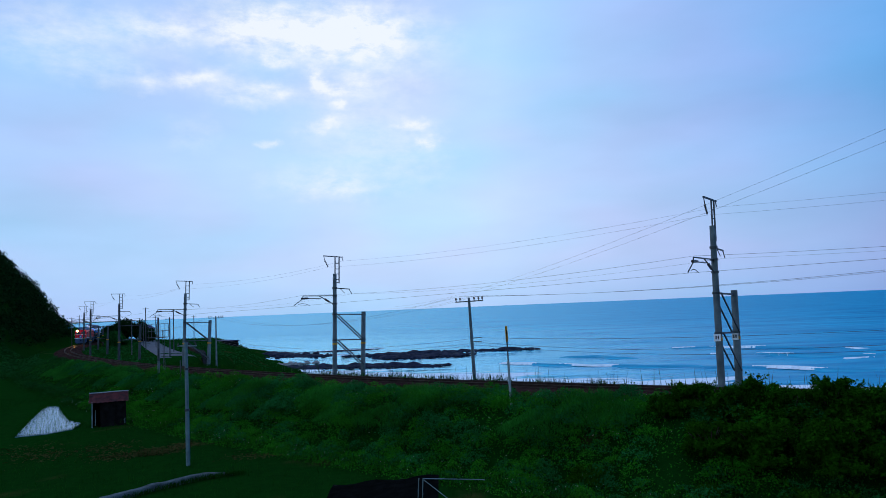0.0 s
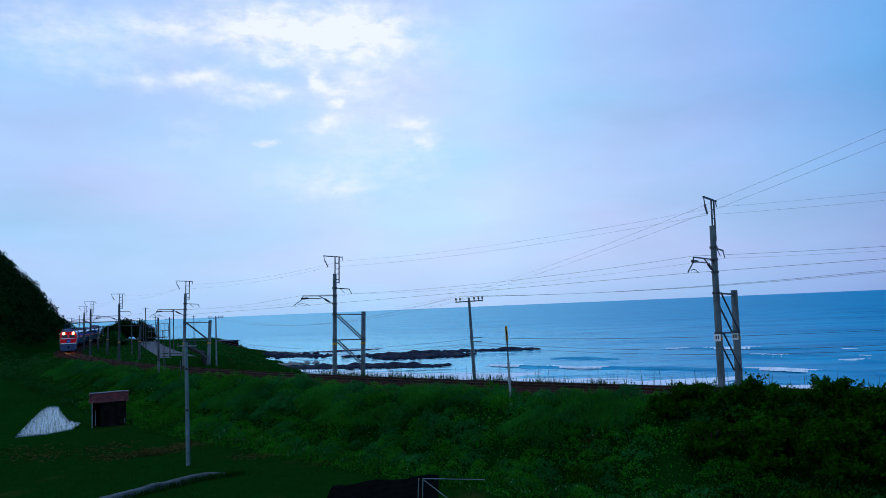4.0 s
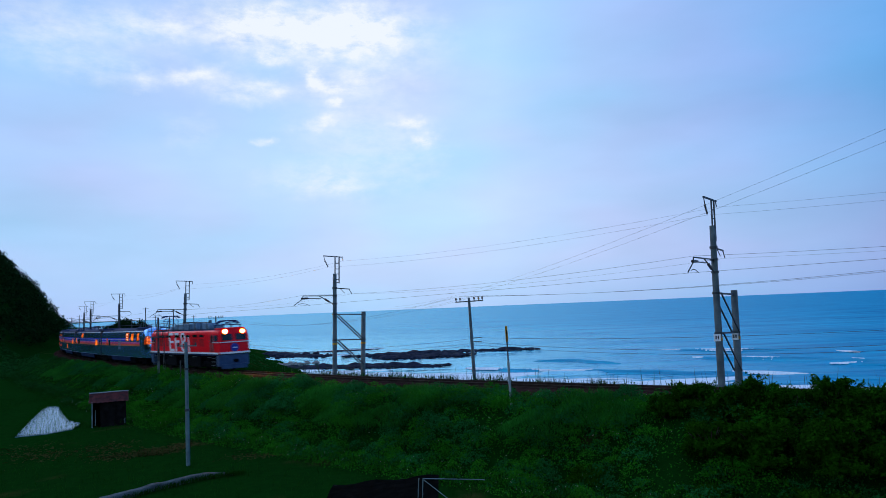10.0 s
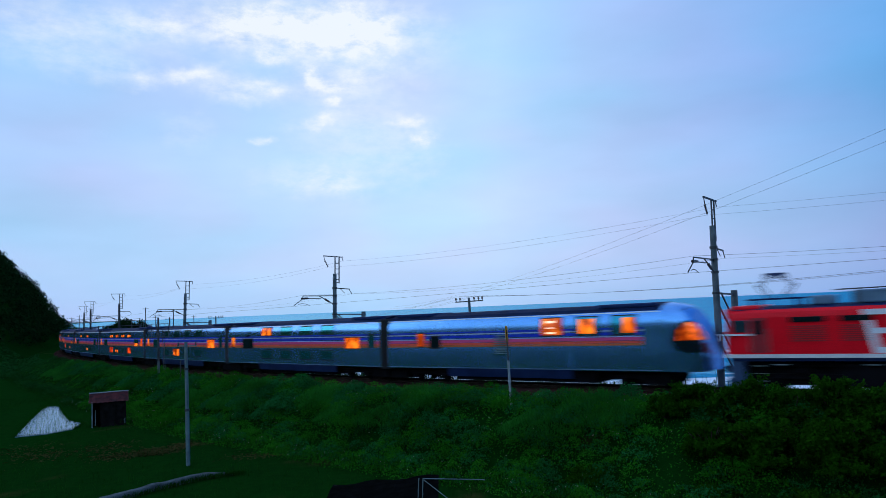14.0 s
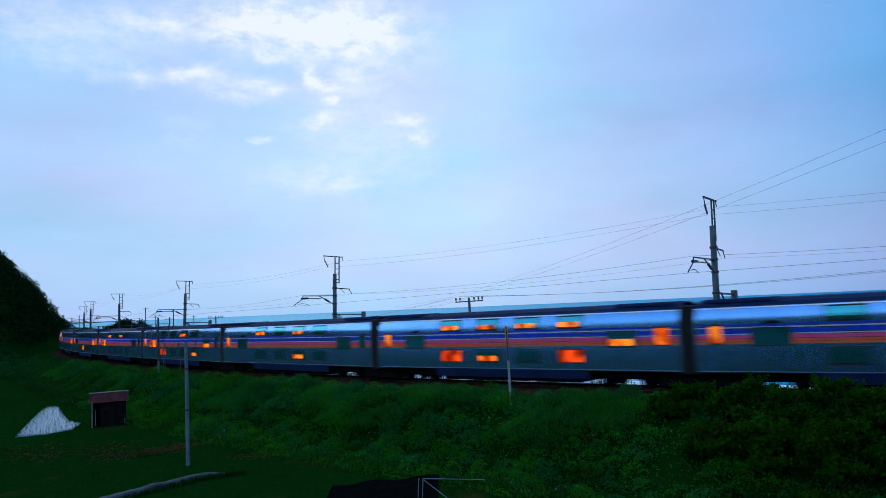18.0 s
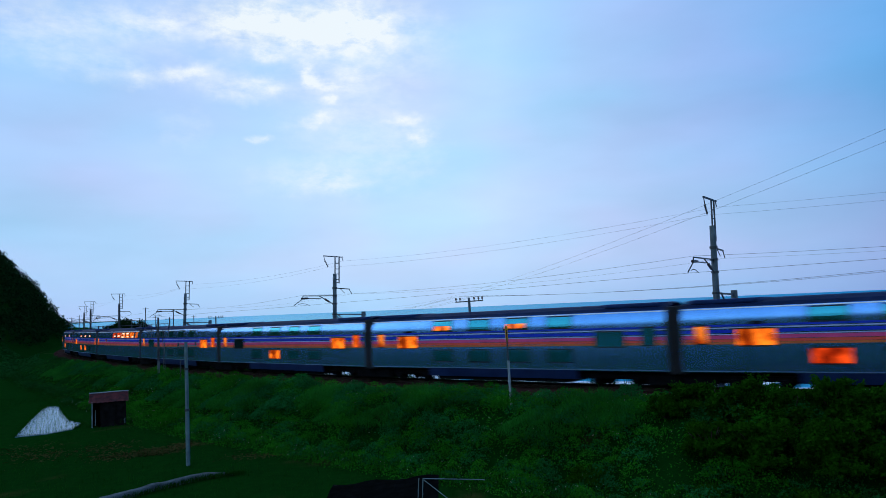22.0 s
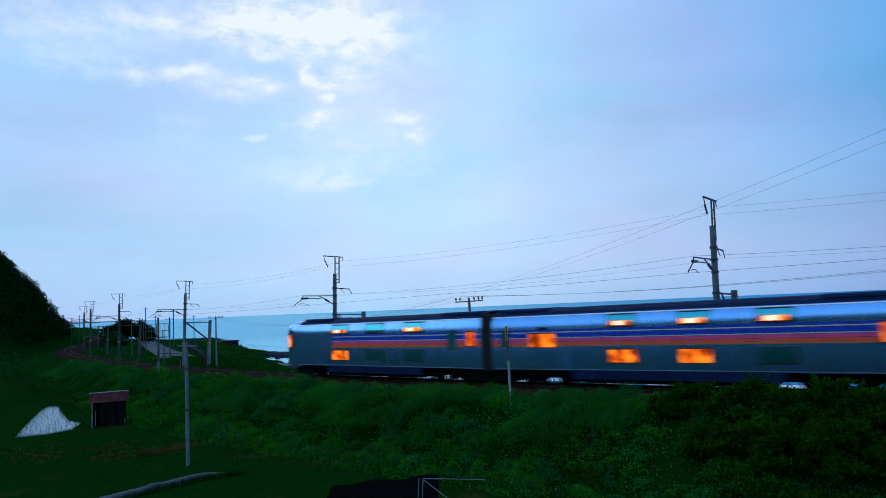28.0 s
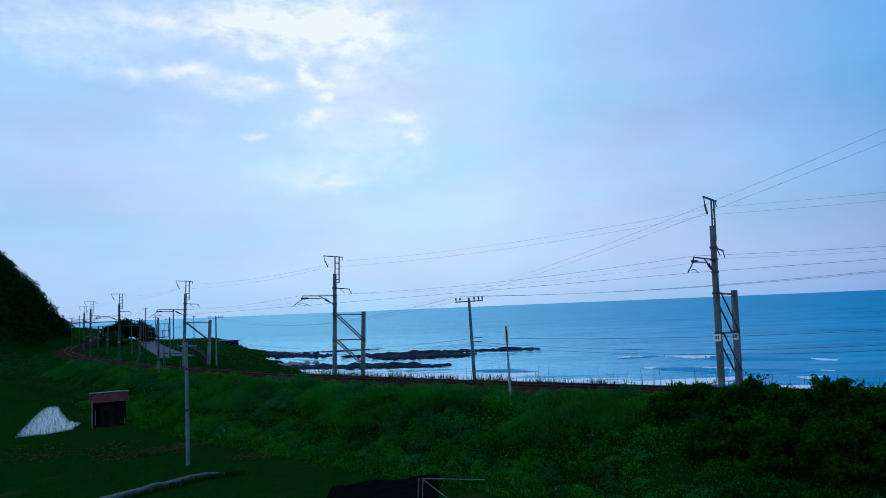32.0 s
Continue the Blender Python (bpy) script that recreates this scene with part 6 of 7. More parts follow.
def field_grass():
    n = 46000
    x, y = RNG.uniform(-55, 14, n), RNG.uniform(24, 74, n)
    s, u, rail = track_frame(x, y)
    keep = (u > 9.0) & (np.abs(x + 1) / np.maximum(y, 1) < 0.75)
    pond = (x > -39) & (x < -26) & (y > 42) & (y < 69) & (x + 0.62 * y < 6.5) & (x + 0.62 * y > -0.5)
    keep &= ~pond
    x, y = x[keep], y[keep]
    p = np.stack([x, y, ground_height(x, y) - 0.02], 1)
    vv, ff = blades(p, 0.22, 1.2, 0.014)
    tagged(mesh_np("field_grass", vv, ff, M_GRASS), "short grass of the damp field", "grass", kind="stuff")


M_STRAW = leafy("dry_straw", (0.032, 0.034, 0.010), (0.08, 0.068, 0.022), trans=0.1)


def straw_patches():
    pts = []
    for cx, cy, rx, ry, n in ((-16.9, 41.9, 1.3, 1.2, 900), (-18.6, 40.9, 1.5, 1.1, 320), (-23.3, 41.9, 1.8, 2.2, 260), (-20.4, 43.6, 1.9, 2.0, 240), (-15.8, 43.4, 0.8, 1.3, 450), (-10.6, 39.6, 1.6, 1.2, 160), (-26.0, 44.0, 2.2, 2.4, 200)):
        q = RNG.normal(0, 0.5, (n, 2)) * np.array([rx, ry]) + np.array([cx, cy])
        pts.append(q)
    q = np.concatenate(pts)
    p = np.stack([q[:, 0], q[:, 1], ground_height(q[:, 0], q[:, 1]) + 0.01], 1)
    vv, ff = leaves(p, 0.06, up=0.85, aspect=4.5)
    vv[:, 2] += 0.03
    tagged(mesh_np("cut_straw", vv, ff, M_STRAW), "thin patches of dry cut straw on the field", "straw", kind="stuff")


straw_patches()
bank_cover()
shore_grass()
field_grass()


def bush(x, y, base, top, r, seed, light=False):
    """A shrub: stems from the ground, leaves in uneven clumps with sprigs above."""
    rnd = np.random.default_rng(seed)
    ob = empty("bush", Matrix.Translation((x, y, base)), "dense leafy green bush on the railway bank", "bush", "bushes on the bank")
    H = top - base
    tips = []
    for i in range(9):
        a = rnd.uniform(0, 6.28)
        q = Vector((math.cos(a) * r * rnd.uniform(0.2, 0.8), math.sin(a) * r * rnd.uniform(0.2, 0.8), H * rnd.uniform(0.6, 0.95)))
        bm = bmesh.new()
        path_tube(bm, [(0.1 * math.cos(a), 0.1 * math.sin(a), -0.2), (q.x * 0.45, q.y * 0.45, q.z * 0.55), q], 0.022, 5)
        part("stem", bm, M_BARK, ob)
        tips.append(q)
    pts = []
    for k in range(46):
        a, t = rnd.uniform(0, 6.28), rnd.random()
        rr = r * math.sqrt(rnd.random()) * (1.0 - 0.35 * t)
        c = np.array([math.cos(a) * rr, math.sin(a) * rr, H * (0.12 + 0.80 * t)])
        pts.append(c + rnd.normal(0, rnd.uniform(0.09, 0.16) * r, (190, 3)) * np.array([1, 1, 0.6]))
    for q in tips:
        n = 26
        pts.append(np.array(q) + np.stack([rnd.normal(0, 0.06, n), rnd.normal(0, 0.06, n), rnd.uniform(-0.1, H * 0.26, n)], 1))
    p = np.concatenate(pts)
    p = p[p[:, 2] > 0.02]
    vv, ff = leaves(p, 0.078, up=0.35, aspect=1.8, rng=rnd)
    mesh_np("foliage", vv, ff, M_BUSH, ob)
    return ob


BUSHES = ((23.6, 4.8, 0.75, 0.75), (24.7, 4.5, 1.1, 0.95), (26.1, 4.8, 1.35, 1.0), (27.2, 4.5, 1.6, 0.95), (28.5, 4.8, 1.2, 1.1), (29.7, 4.5, 1.5, 1.0), (31.1, 4.8, 1.25, 1.2), (32.6, 4.7, 1.5, 1.2), (34.6, 5.0, 1.3, 1.5),
          (25.9, 6.3, 1.3, 1.2), (27.9, 6.5, 1.6, 1.4), (30.2, 6.4, 1.7, 1.5), (32.6, 6.8, 1.7, 1.6), (35.0, 7.2, 1.7, 1.7), (26.6, 8.0, 0.9, 1.1), (30.0, 8.3, 1.2, 1.4), (21.4, 7.4, 0.6, 0.8))
for _i, (_s, _u, _h, _r) in enumerate(BUSHES):
    _p = on_track(_s, _u)
    _g = float(ground_height(np.array([_p.x]), np.array([_p.y]))[0])
    bush(_p.x, _p.y, _g, _g + _h, _r, 100 + _i)


def tree(x, y, base, height, r, seed, name="tree", label="dark broad-leaved tree with a dense crown", leaf=M_FOREST):
    rnd = np.random.default_rng(seed)
    ob = empty(name, Matrix.Translation((x, y, base)), label, "tree", "trees beyond the line")
    bm = bmesh.new()
    path_tube(bm, [(0, 0, -0.5), (0.1, 0.05, height * 0.3)], 0.22, 8)
    for i in range(7):
        a = rnd.uniform(0, 6.28)
        q = (math.cos(a) * r * 0.6, math.sin(a) * r * 0.6, height * rnd.uniform(0.5, 0.85))
        tube(bm, (0.1, 0.05, height * rnd.uniform(0.2, 0.4)), q, 0.12, 0.04, 6)
    part("trunk", bm, M_BARK, ob)
    pts = []
    for k in range(34):
        a, t = rnd.uniform(0, 6.28), rnd.random()
        rr = r * math.sqrt(rnd.random()) * math.sin(math.pi * (0.25 + 0.72 * t)) ** 0.7
        c = np.array([math.cos(a) * rr, math.sin(a) * rr, height * (0.28 + 0.68 * t)])
        pts.append(c + rnd.normal(0, 0.17 * r, (150, 3)))
    vv, ff = leaves(np.concatenate(pts), 0.34, up=0.3, aspect=1.4, rng=rnd)
    mesh_np("crown", vv, ff, leaf, ob)
    return ob


for _i, (_x, _y, _h, _r) in enumerate(((-98.3, 216, 4.6, 3.0), (-94.8, 214, 6.2, 3.2), (-91.4, 216, 5.6, 3.0), (-101.5, 219, 3.8, 2.6), (-89.0, 217, 3.6, 2.2), (-103.0, 223, 4.4, 2.5), (-106.0, 232, 4.6, 2.8), (-110.0, 243, 5.0, 3.2), (-115.0, 256, 5.2, 3.4))):
    tree(_x, _y, float(ground_height(np.array([_x]), np.array([_y]))[0]), _h, _r, 300 + _i)

for _i, (_x, _y, _h, _r) in enumerate(((-84.5, 184.0, 2.6, 2.4), (-81.5, 180.5, 2.0, 2.0), (-87.5, 190.0, 3.0, 2.3))):
    tree(_x, _y, float(ground_height(np.array([_x]), np.array([_y]))[0]), _h, _r, 330 + _i, "shrub", "low green shrub beside the railway bend", M_SCRUB)


def woodland():
    """The wooded hill: many crowns on the steep slope."""
    rnd = np.random.default_rng(21)
    pts = []
    s, u = rnd.uniform(-235, -98, 900), rnd.uniform(8.0, 62, 900)
    x = np.interp(s, S, TX) + u * np.sin(np.interp(s, S, TH))
    y = np.interp(s, S, TY) - u * np.cos(np.interp(s, S, TH))
    g = ground_height(x, y)
    for i in range(len(x)):
        if u[i] < 9.0 + 12 * max(0.0, (s[i] + 130) / 30):
            continue
        r = rnd.uniform(1.4, 2.7)
        n = 210
        d = rnd.normal(0, 1, (n, 3))
        d /= np.linalg.norm(d, axis=1)[:, None]
        pts.append(np.array([x[i], y[i], g[i] + r * 0.7]) + d * r * rnd.uniform(0.75, 1.12, (n, 1)) * np.array([1, 1, 0.9]))
    vv, ff = leaves(np.concatenate(pts), 0.42, up=0.3, aspect=1.3, rng=rnd)
    tagged(mesh_np("woodland", vv, ff, M_FOREST), "dark dense woodland covering the steep hill", "woodland", kind="stuff")


woodland()


def headland_scrub():
    n = 36000
    s, u, x, y = strip_points(n, -250, -45, -52, -2.9)
    z = ground_height(x, y)
    k = np.clip(0.25 + 0.5 * wave(x, y, 0.35, 2.2) + 0.3 * wave(x, y, 1.1, 4.0), 0.02, 1)
    keep = (z > 1.2) & (np.abs((x - ROAD_A.x) * 0.911 + (y - ROAD_A.y) * 0.412) > 3.2) & (RNG.random(n) < k + 0.15)
    p = np.stack([x, y, z + 0.7 * k * RNG.random(n)], 1)[keep]
    vv, ff = leaves(p, 0.27)
    tagged(mesh_np("headland_scrub", vv, ff, M_SCRUB), "low dark scrub on the headland and verge", "scrub", kind="stuff")
    s, u, x, y = strip_points(14000, -125, -72, 5.0, 34)
    p = np.stack([x, y, ground_height(x, y) + 0.5 * RNG.random(14000) * np.clip(0.4 + wave(x, y, 0.5, 1.0), 0, 1)], 1)
    vv, ff = leaves(p, 0.30)
    tagged(mesh_np("slope_scrub", vv, ff, M_SCRUB), "dark weeds on the grassy slope below the wood", "scrub", kind="stuff")


headland_scrub()

# ---- things in the field ----
WATER_M = glass("paddy_water", (0.05, 0.17, 0.24), 0.1)
WATER_M.node_tree.nodes["Principled BSDF"].inputs["Specular IOR Level"].default_value = 0.5


def paddy():
    z = FIELD + 0.06
    xy = [(-29.1, 49.1), (-32.8, 57.5), (-35.6, 64.3), (-36.2, 65.9), (-35.0, 65.6), (-31.0, 59.0), (-29.1, 56.0), (-27.3, 54.4), (-26.5, 51.6), (-27.4, 49.9)]
    bm = bmesh.new()
    top = [bm.verts.new((x, y, z)) for x, y in xy]
    bot = [bm.verts.new((x, y, z - 0.5)) for x, y in xy]
    bm.faces.new(top)
    for i in range(len(xy)):
        j = (i + 1) % len(xy)
        bm.faces.new((top[i], bot[i], bot[j], top[j]))
    bmesh.ops.recalc_face_normals(bm, faces=bm.faces)
    tagged(part("paddy_water", bm, WATER_M), "flooded rice paddy mirroring the pale sky", "paddy field", kind="structure")
    rnd = np.random.default_rng(5)
    p = []
    for gx in np.arange(-37, -27, 0.28):
        for gy in np.arange(48, 67, 0.45):
            inside = False
            j = len(xy) - 1
            for i in range(len(xy)):
                if (xy[i][1] > gy) != (xy[j][1] > gy) and gx < (xy[j][0] - xy[i][0]) * (gy - xy[i][1]) / (xy[j][1] - xy[i][1]) + xy[i][0]:
                    inside = not inside
                j = i
            if inside:
                for _ in range(3):
                    p.append((gx + rnd.normal(0, 0.09), gy + rnd.normal(0, 0.12), z))
    for x0, x1 in zip(xy, xy[1:] + xy[:1]):
        for t in np.linspace(0, 1, 90):
            p.append((x0[0] + (x1[0] - x0[0]) * t + rnd.normal(0, 0.12), x0[1] + (x1[1] - x0[1]) * t + rnd.normal(0, 0.12), z - 0.02))
    vv, ff = blades(np.array(p), 0.13, 1.1, 0.02, rng=rnd)
    tagged(mesh_np("rice_seedlings", vv, ff, M_GRASS), "rows of young rice seedlings standing in the water", "rice", kind="stuff")


paddy()


def field_shed():
    shed = empty("field_shed", Matrix.Translation((-24.8, 53.4, FIELD - 0.05)) @ Matrix.Rotation(radians(24), 4, "Z"), "small dark wooden field shed with a rusty red sheet roof", "shed")
    w, d, h = 1.12, 0.95, 1.85
    for x0, x1, y0, y1 in ((-w, w, d - 0.05, d), (-w, -w + 0.05, -d, d - 0.05), (w - 0.05, w, -d, d - 0.05)):
        bm = bmesh.new()
        box(bm, x0, x1, y0, y1, -0.1, h)
        part("wall", bm, M_DARKWOOD, shed)
    for i in range(7):
        bm = bmesh.new()
        x = -w + 0.55 + i * 0.235
        box(bm, x, x + 0.225, -d, -d + 0.03, -0.05, h - 0.02)
        part("board", bm, M_DARKWOOD, shed)
    for x in (-w, w - 0.08):
        bm = bmesh.new()
        box(bm, x, x + 0.08, -d - 0.03, -d + 0.05, -0.1, h)
        part("corner_post", bm, M_GALV if x < 0 else M_DARKWOOD, shed)
    bm = bmesh.new()
    n = 24
    rows = []
    for y, z in ((-d - 0.14, h - 0.06), (0.1, h + 0.52), (d + 0.15, h + 0.25)):
        rows.append([bm.verts.new((-w - 0.18 + (2 * w + 0.36) * i / n, y, z + 0.022 * math.sin(i * math.pi / 1.5))) for i in range(n + 1)])
    for a, b in zip(rows[:-1], rows[1:]):
        for i in range(n):
            bm.faces.new((a[i], a[i + 1], b[i + 1], b[i]))
    bmesh.ops.solidify(bm, geom=bm.faces[:], thickness=0.02)
    part("roof_sheet", bm, M_RUST, shed, "rusty red corrugated sheet roof")
    bm = bmesh.new()
    bar(bm, (-w - 0.2, 0.1, h + 0.55), (w + 0.2, 0.1, h + 0.55), 0.14, 0.05)
    part("ridge_cap", bm, M_PALECONC, shed, "pale metal ridge cap")
    for x in (-w + 0.22, w - 0.1):
        bm = bmesh.new()
        box(bm, x, x + 0.06, -d - 0.06, -d - 0.02, 0.2, 0.55 if x > 0 else 1.3)
        part("prop", bm, M_GALV, shed)
    return shed


field_shed()


def concrete_edge():
    """Low worn concrete kerb of the field path: uneven top, leaning face, ends sunk in the grass."""
    pts = [Vector(q) for q in ((-16.6, 27.2, 0), (-15.9, 28.4, 0), (-14.2, 31.3, 0), (-13.0, 33.2, 0), (-11.9, 34.5, 0), (-11.0, 35.2, 0), (-10.2, 35.5, 0))]
    bm = bmesh.new()
    rows = []
    for k, (p, q) in enumerate(zip(pts[:-1], pts[1:])):
        side = (q - p).normalized().cross(Vector((0, 0, 1)))
        for i in range(10):
            c = p.lerp(q, i / 10)
            far = (k + i / 10) / 6
            w = noise.noise(c * 0.9) * 0.05
            top = 0.24 - 0.30 * max(0.0, far - 0.72) / 0.28 + 0.05 * noise.noise(c * 2.3)
            rows.append([bm.verts.new(c + side * x + Vector((0, 0, FIELD + z))) for x, z in ((0.30 + w, -0.25), (0.20 + w, top - 0.06), (0.13 + w, top), (-0.10 + w, top + 0.02), (-0.16 + w, top - 0.05), (-0.2 + w, -0.25))])
    for p, q in zip(rows[:-1], rows[1:]):
        for i in range(5):
            bm.faces.new((p[i], p[i + 1], q[i + 1], q[i]))
    bm.faces.new(rows[0])
    bm.faces.new(rows[-1])
    bmesh.ops.recalc_face_normals(bm, faces=bm.faces)
    rnd = np.random.default_rng(17)
    t = rnd.random(1500) ** 0.7
    x, y = np.interp(t, np.linspace(0, 1, 7), [p.x for p in pts]), np.interp(t, np.linspace(0, 1, 7), [p.y for p in pts])
    g = np.stack([x + rnd.normal(0.28, 0.12, 1500), y - rnd.normal(0.28, 0.12, 1500), np.full(1500, FIELD - 0.02)], 1)
    vv, ff = blades(g, 0.24, 1.0, 0.014, rng=rnd)
    tagged(mesh_np("kerb_grass", vv, ff, M_GRASS), "grass growing against the concrete edging", "grass", kind="stuff")
    return tagged(part("concrete_edging", bm, M_SLAB), "low worn grey concrete edging beside the field path", "edging", kind="structure")


concrete_edge()


def ruined_hut():
    hut = empty("field_hut", Matrix.Translation((-2.35, 25.9, 4.25)), "dark tumbledown hut with an open front and a sagging roof", "hut")
    w0, w1, d = -2.0, 1.75, 1.5
    for x in (w0, w0 + 0.42, -0.4, w1):
        bm = bmesh.new()
        box(bm, x - 0.05, x + 0.05, -d - 0.05, -d + 0.05, -0.1, 1.62 + 0.22 * (x - w0) / 3.75, 0.008)
        part("post", bm, M_DARKWOOD if x > w0 + 0.2 else M_STEEL, hut)
    for x in (w0, w1):
        bm = bmesh.new()
        box(bm, x - 0.05, x + 0.05, d - 0.05, d + 0.05, -0.1, 1.9)
        part("post", bm, M_DARKWOOD, hut)
    bm = bmesh.new()
    rows = []
    for j in range(7):
        y = -d - 0.15 + (2 * d + 0.3) * j / 6
        rows.append([bm.verts.new((w0 - 0.1 + (w1 - w0 + 0.2) * i / 10, y, 1.64 + 0.022 * i + 0.04 * j - 0.05 * math.sin(i * 1.3 + j))) for i in range(11)])
    for a, b in zip(rows[:-1], rows[1:]):
        for i in range(10):
            bm.faces.new((a[i], a[i + 1], b[i + 1], b[i]))
    bmesh.ops.solidify(bm, geom=bm.faces[:], thickness=0.05)
    # roof near black: the shade inside the hut is put into its colour
    part("roof", bm, M_HUTSHADE, hut, "sagging sheet roof, blackened for the hut's dark inside")
    for x0, x1, y0, y1 in ((w0, w1, d, d + 0.04), (w1, w1 + 0.04, -d * 0.2, d)):
        bm = bmesh.new()
        box(bm, x0, x1, y0, y1, 0, 1.7)
        part("wall", bm, M_DARKWOOD, hut)
    return hut


ruined_hut()


def pipe_frame():
    """A leaning frame of pale pipes beside the hut."""
    fr = empty("pipe_frame", Matrix.Translation((-1.0, 23.6, 5.52)), "leaning frame of pale grey pipes beside the hut", "frame")
    for a, b in (((-0.09, 0, -0.65), (0.06, 0, 1.62)), ((0.06, 0, 1.62), (2.05, 0.35, 1.42)), ((0.08, 0, 1.58), (1.15, -0.2, 0.75)), ((-0.24, 0.1, -0.65), (-0.08, 0.1, 1.6))):
        bm = bmesh.new()
        tube(bm, a, b, 0.015, seg=8)
        part("pipe", bm, M_GALV, fr)
    return fr


pipe_frame()
bm = bmesh.new()
lump(bm, (-2.12, 22.6, 6.25), 0.34, 0.6, random.Random(2), 3)
tagged(part("white_sack", bm, M_CANVAS, smooth=True), "bulging white plastic sack lying by the hut", "sack")
bm = bmesh.new()
box(bm, -2.6, -1.6, 22.2, 23.0, 4.8, 6.12, 0.03)
tagged(part("crate_stack", bm, M_DARKWOOD), "dark wooden crate under the white sack", "crate")

# a low dark store on the end of the headland
_store = empty("store_hut", Matrix.Translation((-66.0, 219.0, float(ground_height(np.array([-66.0]), np.array([219.0]))[0]))) @ Matrix.Rotation(radians(-52), 4, "Z"), "long low dark concrete store on the headland", "store")
bm = bmesh.new()
box(bm, -4.6, 4.6, -1.6, 1.6, -0.6, 1.05, 0.04)
part("wall", bm, M_DARKWOOD, _store)
bm = bmesh.new()
box(bm, -4.9, 4.9, -1.9, 1.9, 1.05, 1.25, 0.03)
part("roof", bm, M_ROOFGREY, _store, "dark flat roof slab")

# a dark house behind the trees
_house = empty("house", Matrix.Translation((-93.0, 226.0, 5.9)), "small dark house with a low roof behind the trees", "house")
bm = bmesh.new()
box(bm, -1.6, 1.6, -2.0, 2.0, -0.3, 3.4)
part("wall", bm, M_DARKWOOD, _house)
bm = bmesh.new()
for _y in (-2.3, 2.3):
    bm.verts.new((-1.9, _y, 3.4)), bm.verts.new((0, _y, 4.6)), bm.verts.new((1.9, _y, 3.4))
bm.verts.ensure_lookup_table()
_v = list(bm.verts)
bm.faces.new((_v[0], _v[1], _v[4], _v[3])), bm.faces.new((_v[1], _v[2], _v[5], _v[4])), bm.faces.new((_v[0], _v[2], _v[1])), bm.faces.new((_v[3], _v[4], _v[5])), bm.faces.new((_v[0], _v[3], _v[5], _v[2]))
part("roof", bm, M_ROOFGREY, _house)

# ---- clouds ----
CLOUD_R = 4600.0


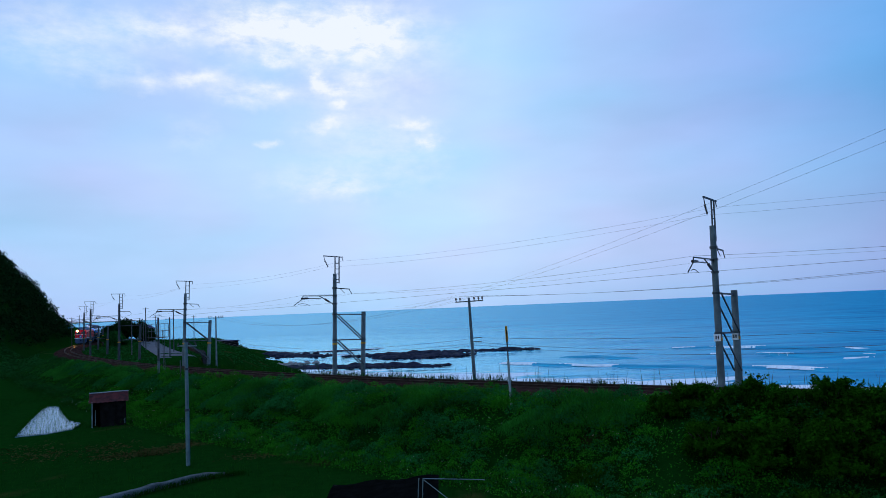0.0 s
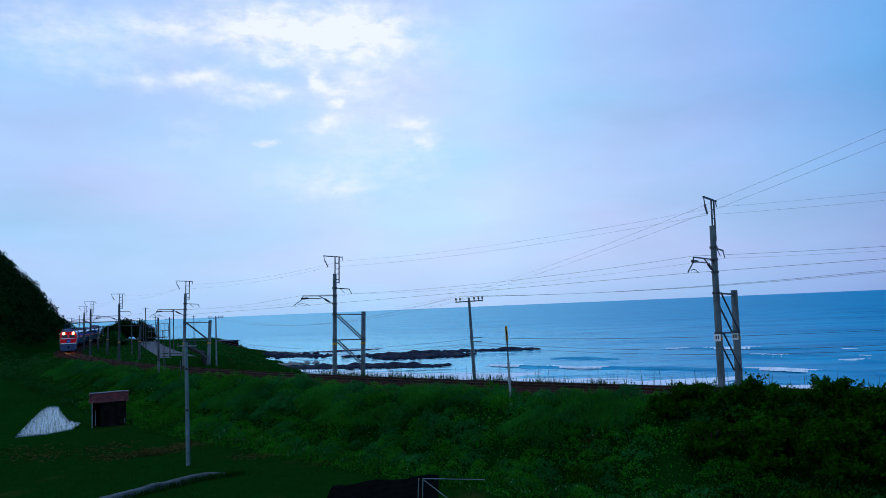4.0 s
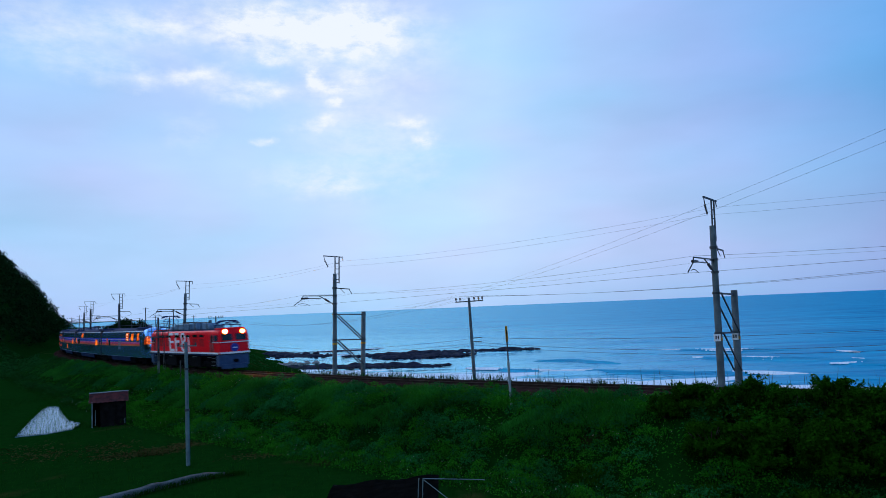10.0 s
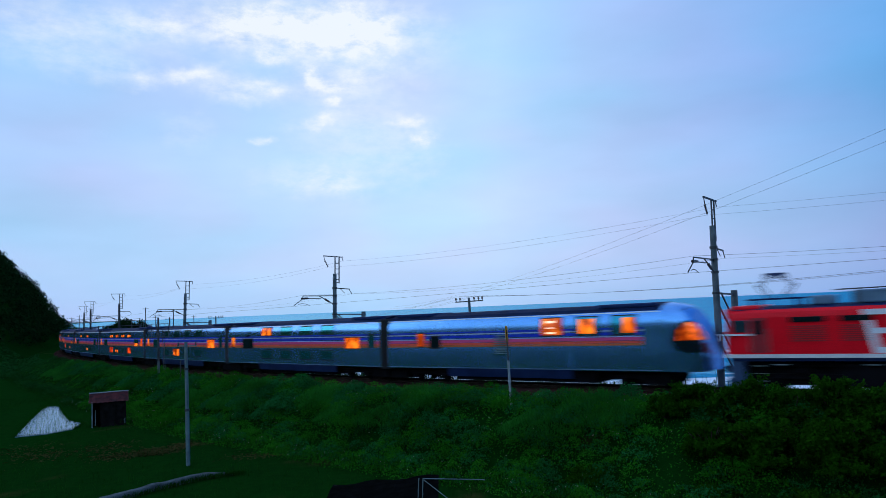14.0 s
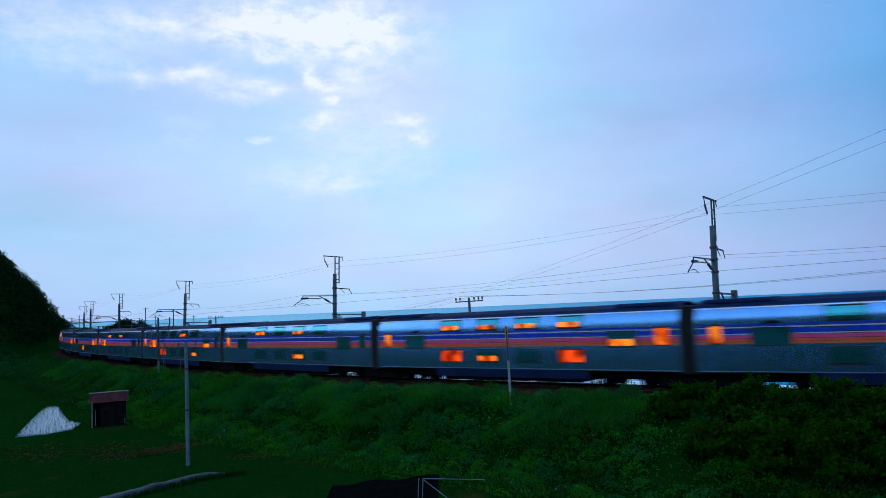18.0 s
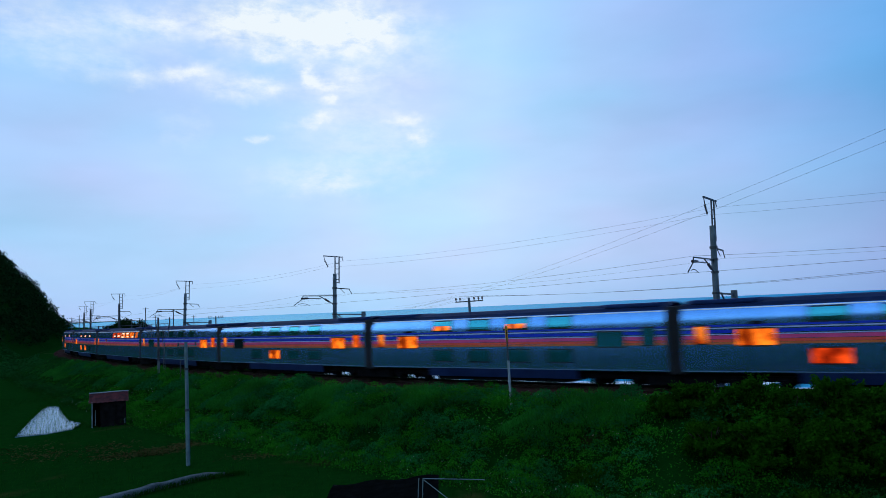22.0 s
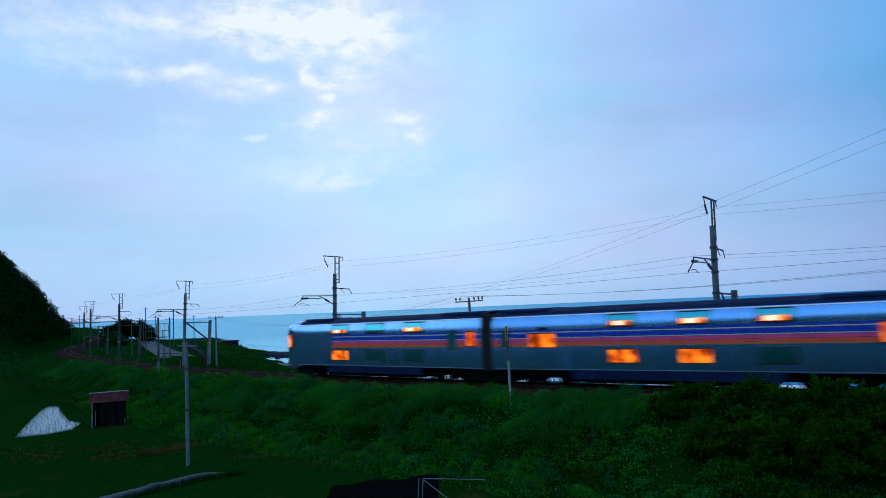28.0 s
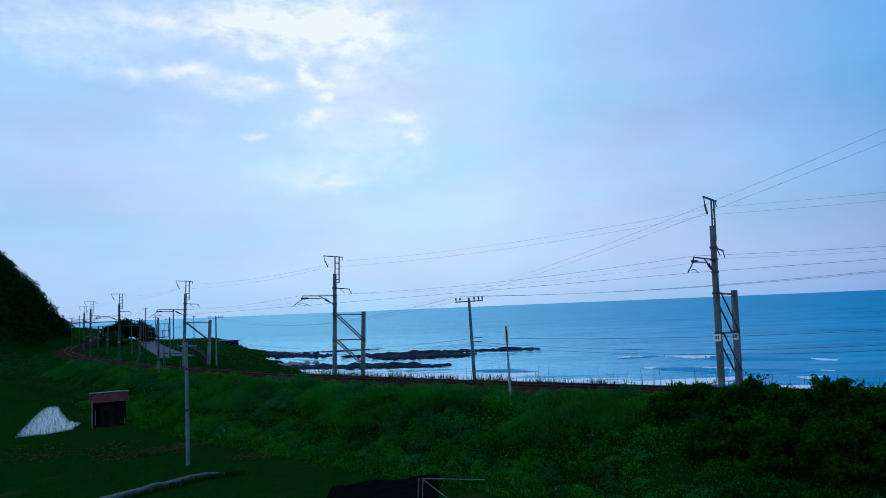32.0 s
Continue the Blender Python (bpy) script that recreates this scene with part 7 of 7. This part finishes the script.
def cloud_sheet():
    """Thin bright cloud far off over the sea, on a piece of a great dome; u, v are bearing and height in degrees."""
    az, el = np.arange(-50, 20.1, 2.5), np.arange(3, 36.1, 1.5)
    gu, gv = np.meshgrid(az, el, indexing="ij")
    a, e = np.radians(gu), np.radians(gv)
    v = np.stack([np.sin(a) * np.cos(e), np.cos(a) * np.cos(e), np.sin(e)], -1).reshape(-1, 3) * CLOUD_R
    nx, ny = gu.shape
    i, j = np.meshgrid(np.arange(nx - 1), np.arange(ny - 1), indexing="ij")
    q = (i * ny + j).ravel()
    f = np.stack([q, q + ny, q + ny + 1, q + 1], 1)
    m = bpy.data.materials.new("cloud")
    m.use_nodes = True
    nt = m.node_tree
    nt.nodes.clear()
    n, l = nt.nodes.new, nt.links.new
    out, uv, sep = n("ShaderNodeOutputMaterial"), n("ShaderNodeUVMap"), n("ShaderNodeSeparateXYZ")
    warp, wsub, wadd = n("ShaderNodeTexNoise"), n("ShaderNodeVectorMath"), n("ShaderNodeVectorMath")
    warp.inputs["Scale"].default_value, warp.inputs["Detail"].default_value = 0.8, 7.0
    l(uv.outputs[0], warp.inputs["Vector"])
    wsub.operation, wsub.inputs[1].default_value = "SUBTRACT", (0.5, 0.5, 0.5)
    l(warp.outputs["Color"], wsub.inputs[0])
    wadd.operation, wadd.inputs[1].default_value = "MULTIPLY_ADD", (2.6, 1.5, 0)
    l(wsub.outputs[0], wadd.inputs[0])
    l(uv.outputs[0], wadd.inputs[2])

    def math_node(op, a, b=None):
        k = n("ShaderNodeMath")
        k.operation = op
        for s, val in zip(k.inputs, (a, b)):
            if val is None:
                continue
            if isinstance(val, (int, float)):
                s.default_value = val
            else:
                l(val, s)
        return k.outputs[0]
    total = None
    torn = ((-5.9, 21.6, 2.7, 1.2, 0.95, 10), (-9.1, 20.8, 3.0, 0.8, 0.90, 12), (-13.0, 21.1, 3.6, 1.6, 0.60, 10), (-12.6, 19.3, 1.1, 0.5, 0.60, 0), (-15.4, 21.0, 1.8, 1.1, 0.40, 0), (-18.6, 17.6, 2.1, 0.5, 0.70, -8),
            (-15.3, 16.7, 2.6, 0.7, 0.60, 3), (-12.7, 17.0, 1.3, 0.4, 0.50, 12), (-9.5, 17.8, 0.6, 0.7, 1.00, -30), (-8.3, 17.0, 1.1, 0.4, 0.80, 0), (-7.8, 15.9, 0.6, 0.3, 0.80, 0), (-6.0, 17.5, 1.3, 0.9, 0.40, 0),
            (-1.8, 14.4, 1.0, 0.4, 0.70, 0), (-1.0, 13.0, 0.8, 0.5, 0.75, 0), (-13.6, 13.0, 0.7, 0.2, 0.60, 0), (-9.2, 14.4, 1.5, 0.4, 0.55, -20))
    banks = ((-5.5, 19.1, 4.9, 2.7, 0.30, 0), (-6.1, 13.6, 3.9, 2.7, 0.30, 0), (-9.4, 9.9, 3.4, 1.1, 0.42, 0), (-7.2, 9.5, 1.3, 0.7, 0.30, 0), (-21.4, 20.9, 2.5, 0.8, 0.45, 0), (-25.3, 20.1, 3.3, 1.8, 0.28, 0),
             (-29.6, 19.6, 3.1, 1.8, 0.28, 0), (-24.5, 17.5, 2.8, 0.9, 0.25, 0), (-22.2, 17.1, 0.8, 0.7, 0.30, 0), (-19.4, 20.7, 2.6, 1.3, 0.30, 0), (-3.1, 21.2, 3.6, 2.2, 0.30, 0), (-1.7, 11.3, 2.6, 2.2, 0.20, 0),
             (-18.9, 13.5, 1.7, 1.3, 0.20, 0), (-11.2, 22.3, 5.4, 1.8, 0.35, 0))
    for cu, cv, ru, rv, amp, rot in torn + banks:
        mp = n("ShaderNodeMapping")
        mp.vector_type = "TEXTURE"
        mp.inputs["Location"].default_value, mp.inputs["Rotation"].default_value, mp.inputs["Scale"].default_value = (cu, cv, 0), (0, 0, radians(-rot)), (ru * 1.2, rv * 1.2, 1)
        l(wadd.outputs[0], mp.inputs[0])
        dot = n("ShaderNodeVectorMath")
        dot.operation = "DOT_PRODUCT"
        flat = n("ShaderNodeVectorMath")
        flat.operation, flat.inputs[1].default_value = "MULTIPLY", (1, 1, 0)
        l(mp.outputs[0], flat.inputs[0])
        l(flat.outputs[0], dot.inputs[0])
        l(flat.outputs[0], dot.inputs[1])
        g = math_node("MULTIPLY", math_node("POWER", 2.718, math_node("MULTIPLY", dot.outputs["Value"], -1.1)), amp)
        total = g if total is None else math_node("ADD", total, g)
    puff = n("ShaderNodeTexNoise")
    puff.inputs["Scale"].default_value, puff.inputs["Detail"].default_value, puff.inputs["Roughness"].default_value = 0.8, 8.0, 0.62
    wide = n("ShaderNodeMapping")
    wide.inputs["Scale"].default_value = (0.55, 1.15, 1)
    l(uv.outputs[0], wide.inputs[0])
    l(wide.outputs[0], puff.inputs["Vector"])
    r = n("ShaderNodeMapRange")
    r.inputs[1].default_value, r.inputs[2].default_value, r.inputs[3].default_value, r.inputs[4].default_value = 0.32, 0.66, 0.30, 1.25
    l(puff.outputs["Fac"], r.inputs[0])
    mask = n("ShaderNodeMapRange")
    mask.interpolation_type = "LINEAR"
    mask.inputs[1].default_value, mask.inputs[2].default_value, mask.inputs[3].default_value, mask.inputs[4].default_value = 0.03, 0.86, 0.0, 0.90
    l(math_node("MULTIPLY", total, r.outputs[0]), mask.inputs[0])
    em, tr, mx = n("ShaderNodeEmission"), n("ShaderNodeBsdfTransparent"), n("ShaderNodeMixShader")
    em.inputs[0].default_value, em.inputs[1].default_value = (0.90, 0.96, 1.0, 1), 1.0
    l(mask.outputs[0], mx.inputs[0])
    l(tr.outputs[0], mx.inputs[1])
    l(em.outputs[0], mx.inputs[2])
    l(mx.outputs[0], out.inputs[0])
    ob = mesh_np("backdrop_clouds", v, f, m)
    lay = ob.data.uv_layers.new(name="UVMap")
    idx = np.empty(len(ob.data.loops), dtype=np.int32)
    ob.data.loops.foreach_get("vertex_index", idx)
    lay.data.foreach_set("uv", np.stack([gu.ravel()[idx], gv.ravel()[idx]], 1).astype(np.float32).ravel())
    ob.location = EYE
    ob.visible_shadow = False
    return tagged(ob, "bright torn evening clouds drifting over the sea", "clouds", kind="structure")


CLOUDS = cloud_sheet()


def motions():
    for thing, back, half in MOVERS:
        walk(thing, [(t / 2, car_pose(head_at(t / 2) - back, half)) for t in range(0, 65)])
    for ob, pace in BREAKERS:
        m = ob.matrix_basis.copy()
        walk(ob, [(t, Matrix.Translation(SHORE * pace * t + Vector((0, 0, 0.04 * math.sin(t)))) @ m) for t in (0.0, 8.0, 16.0, 24.0, 32.0)])
    # the clouds drift slowly to the west and up
    walk(CLOUDS, [(0.0, Matrix.Translation(EYE) @ Matrix.Rotation(radians(0.0), 4, "Z")),
                  (32.0, Matrix.Translation(EYE) @ Matrix.Rotation(radians(0.95), 4, "Z") @ Matrix.Rotation(radians(0.55), 4, "X"))])


motions()
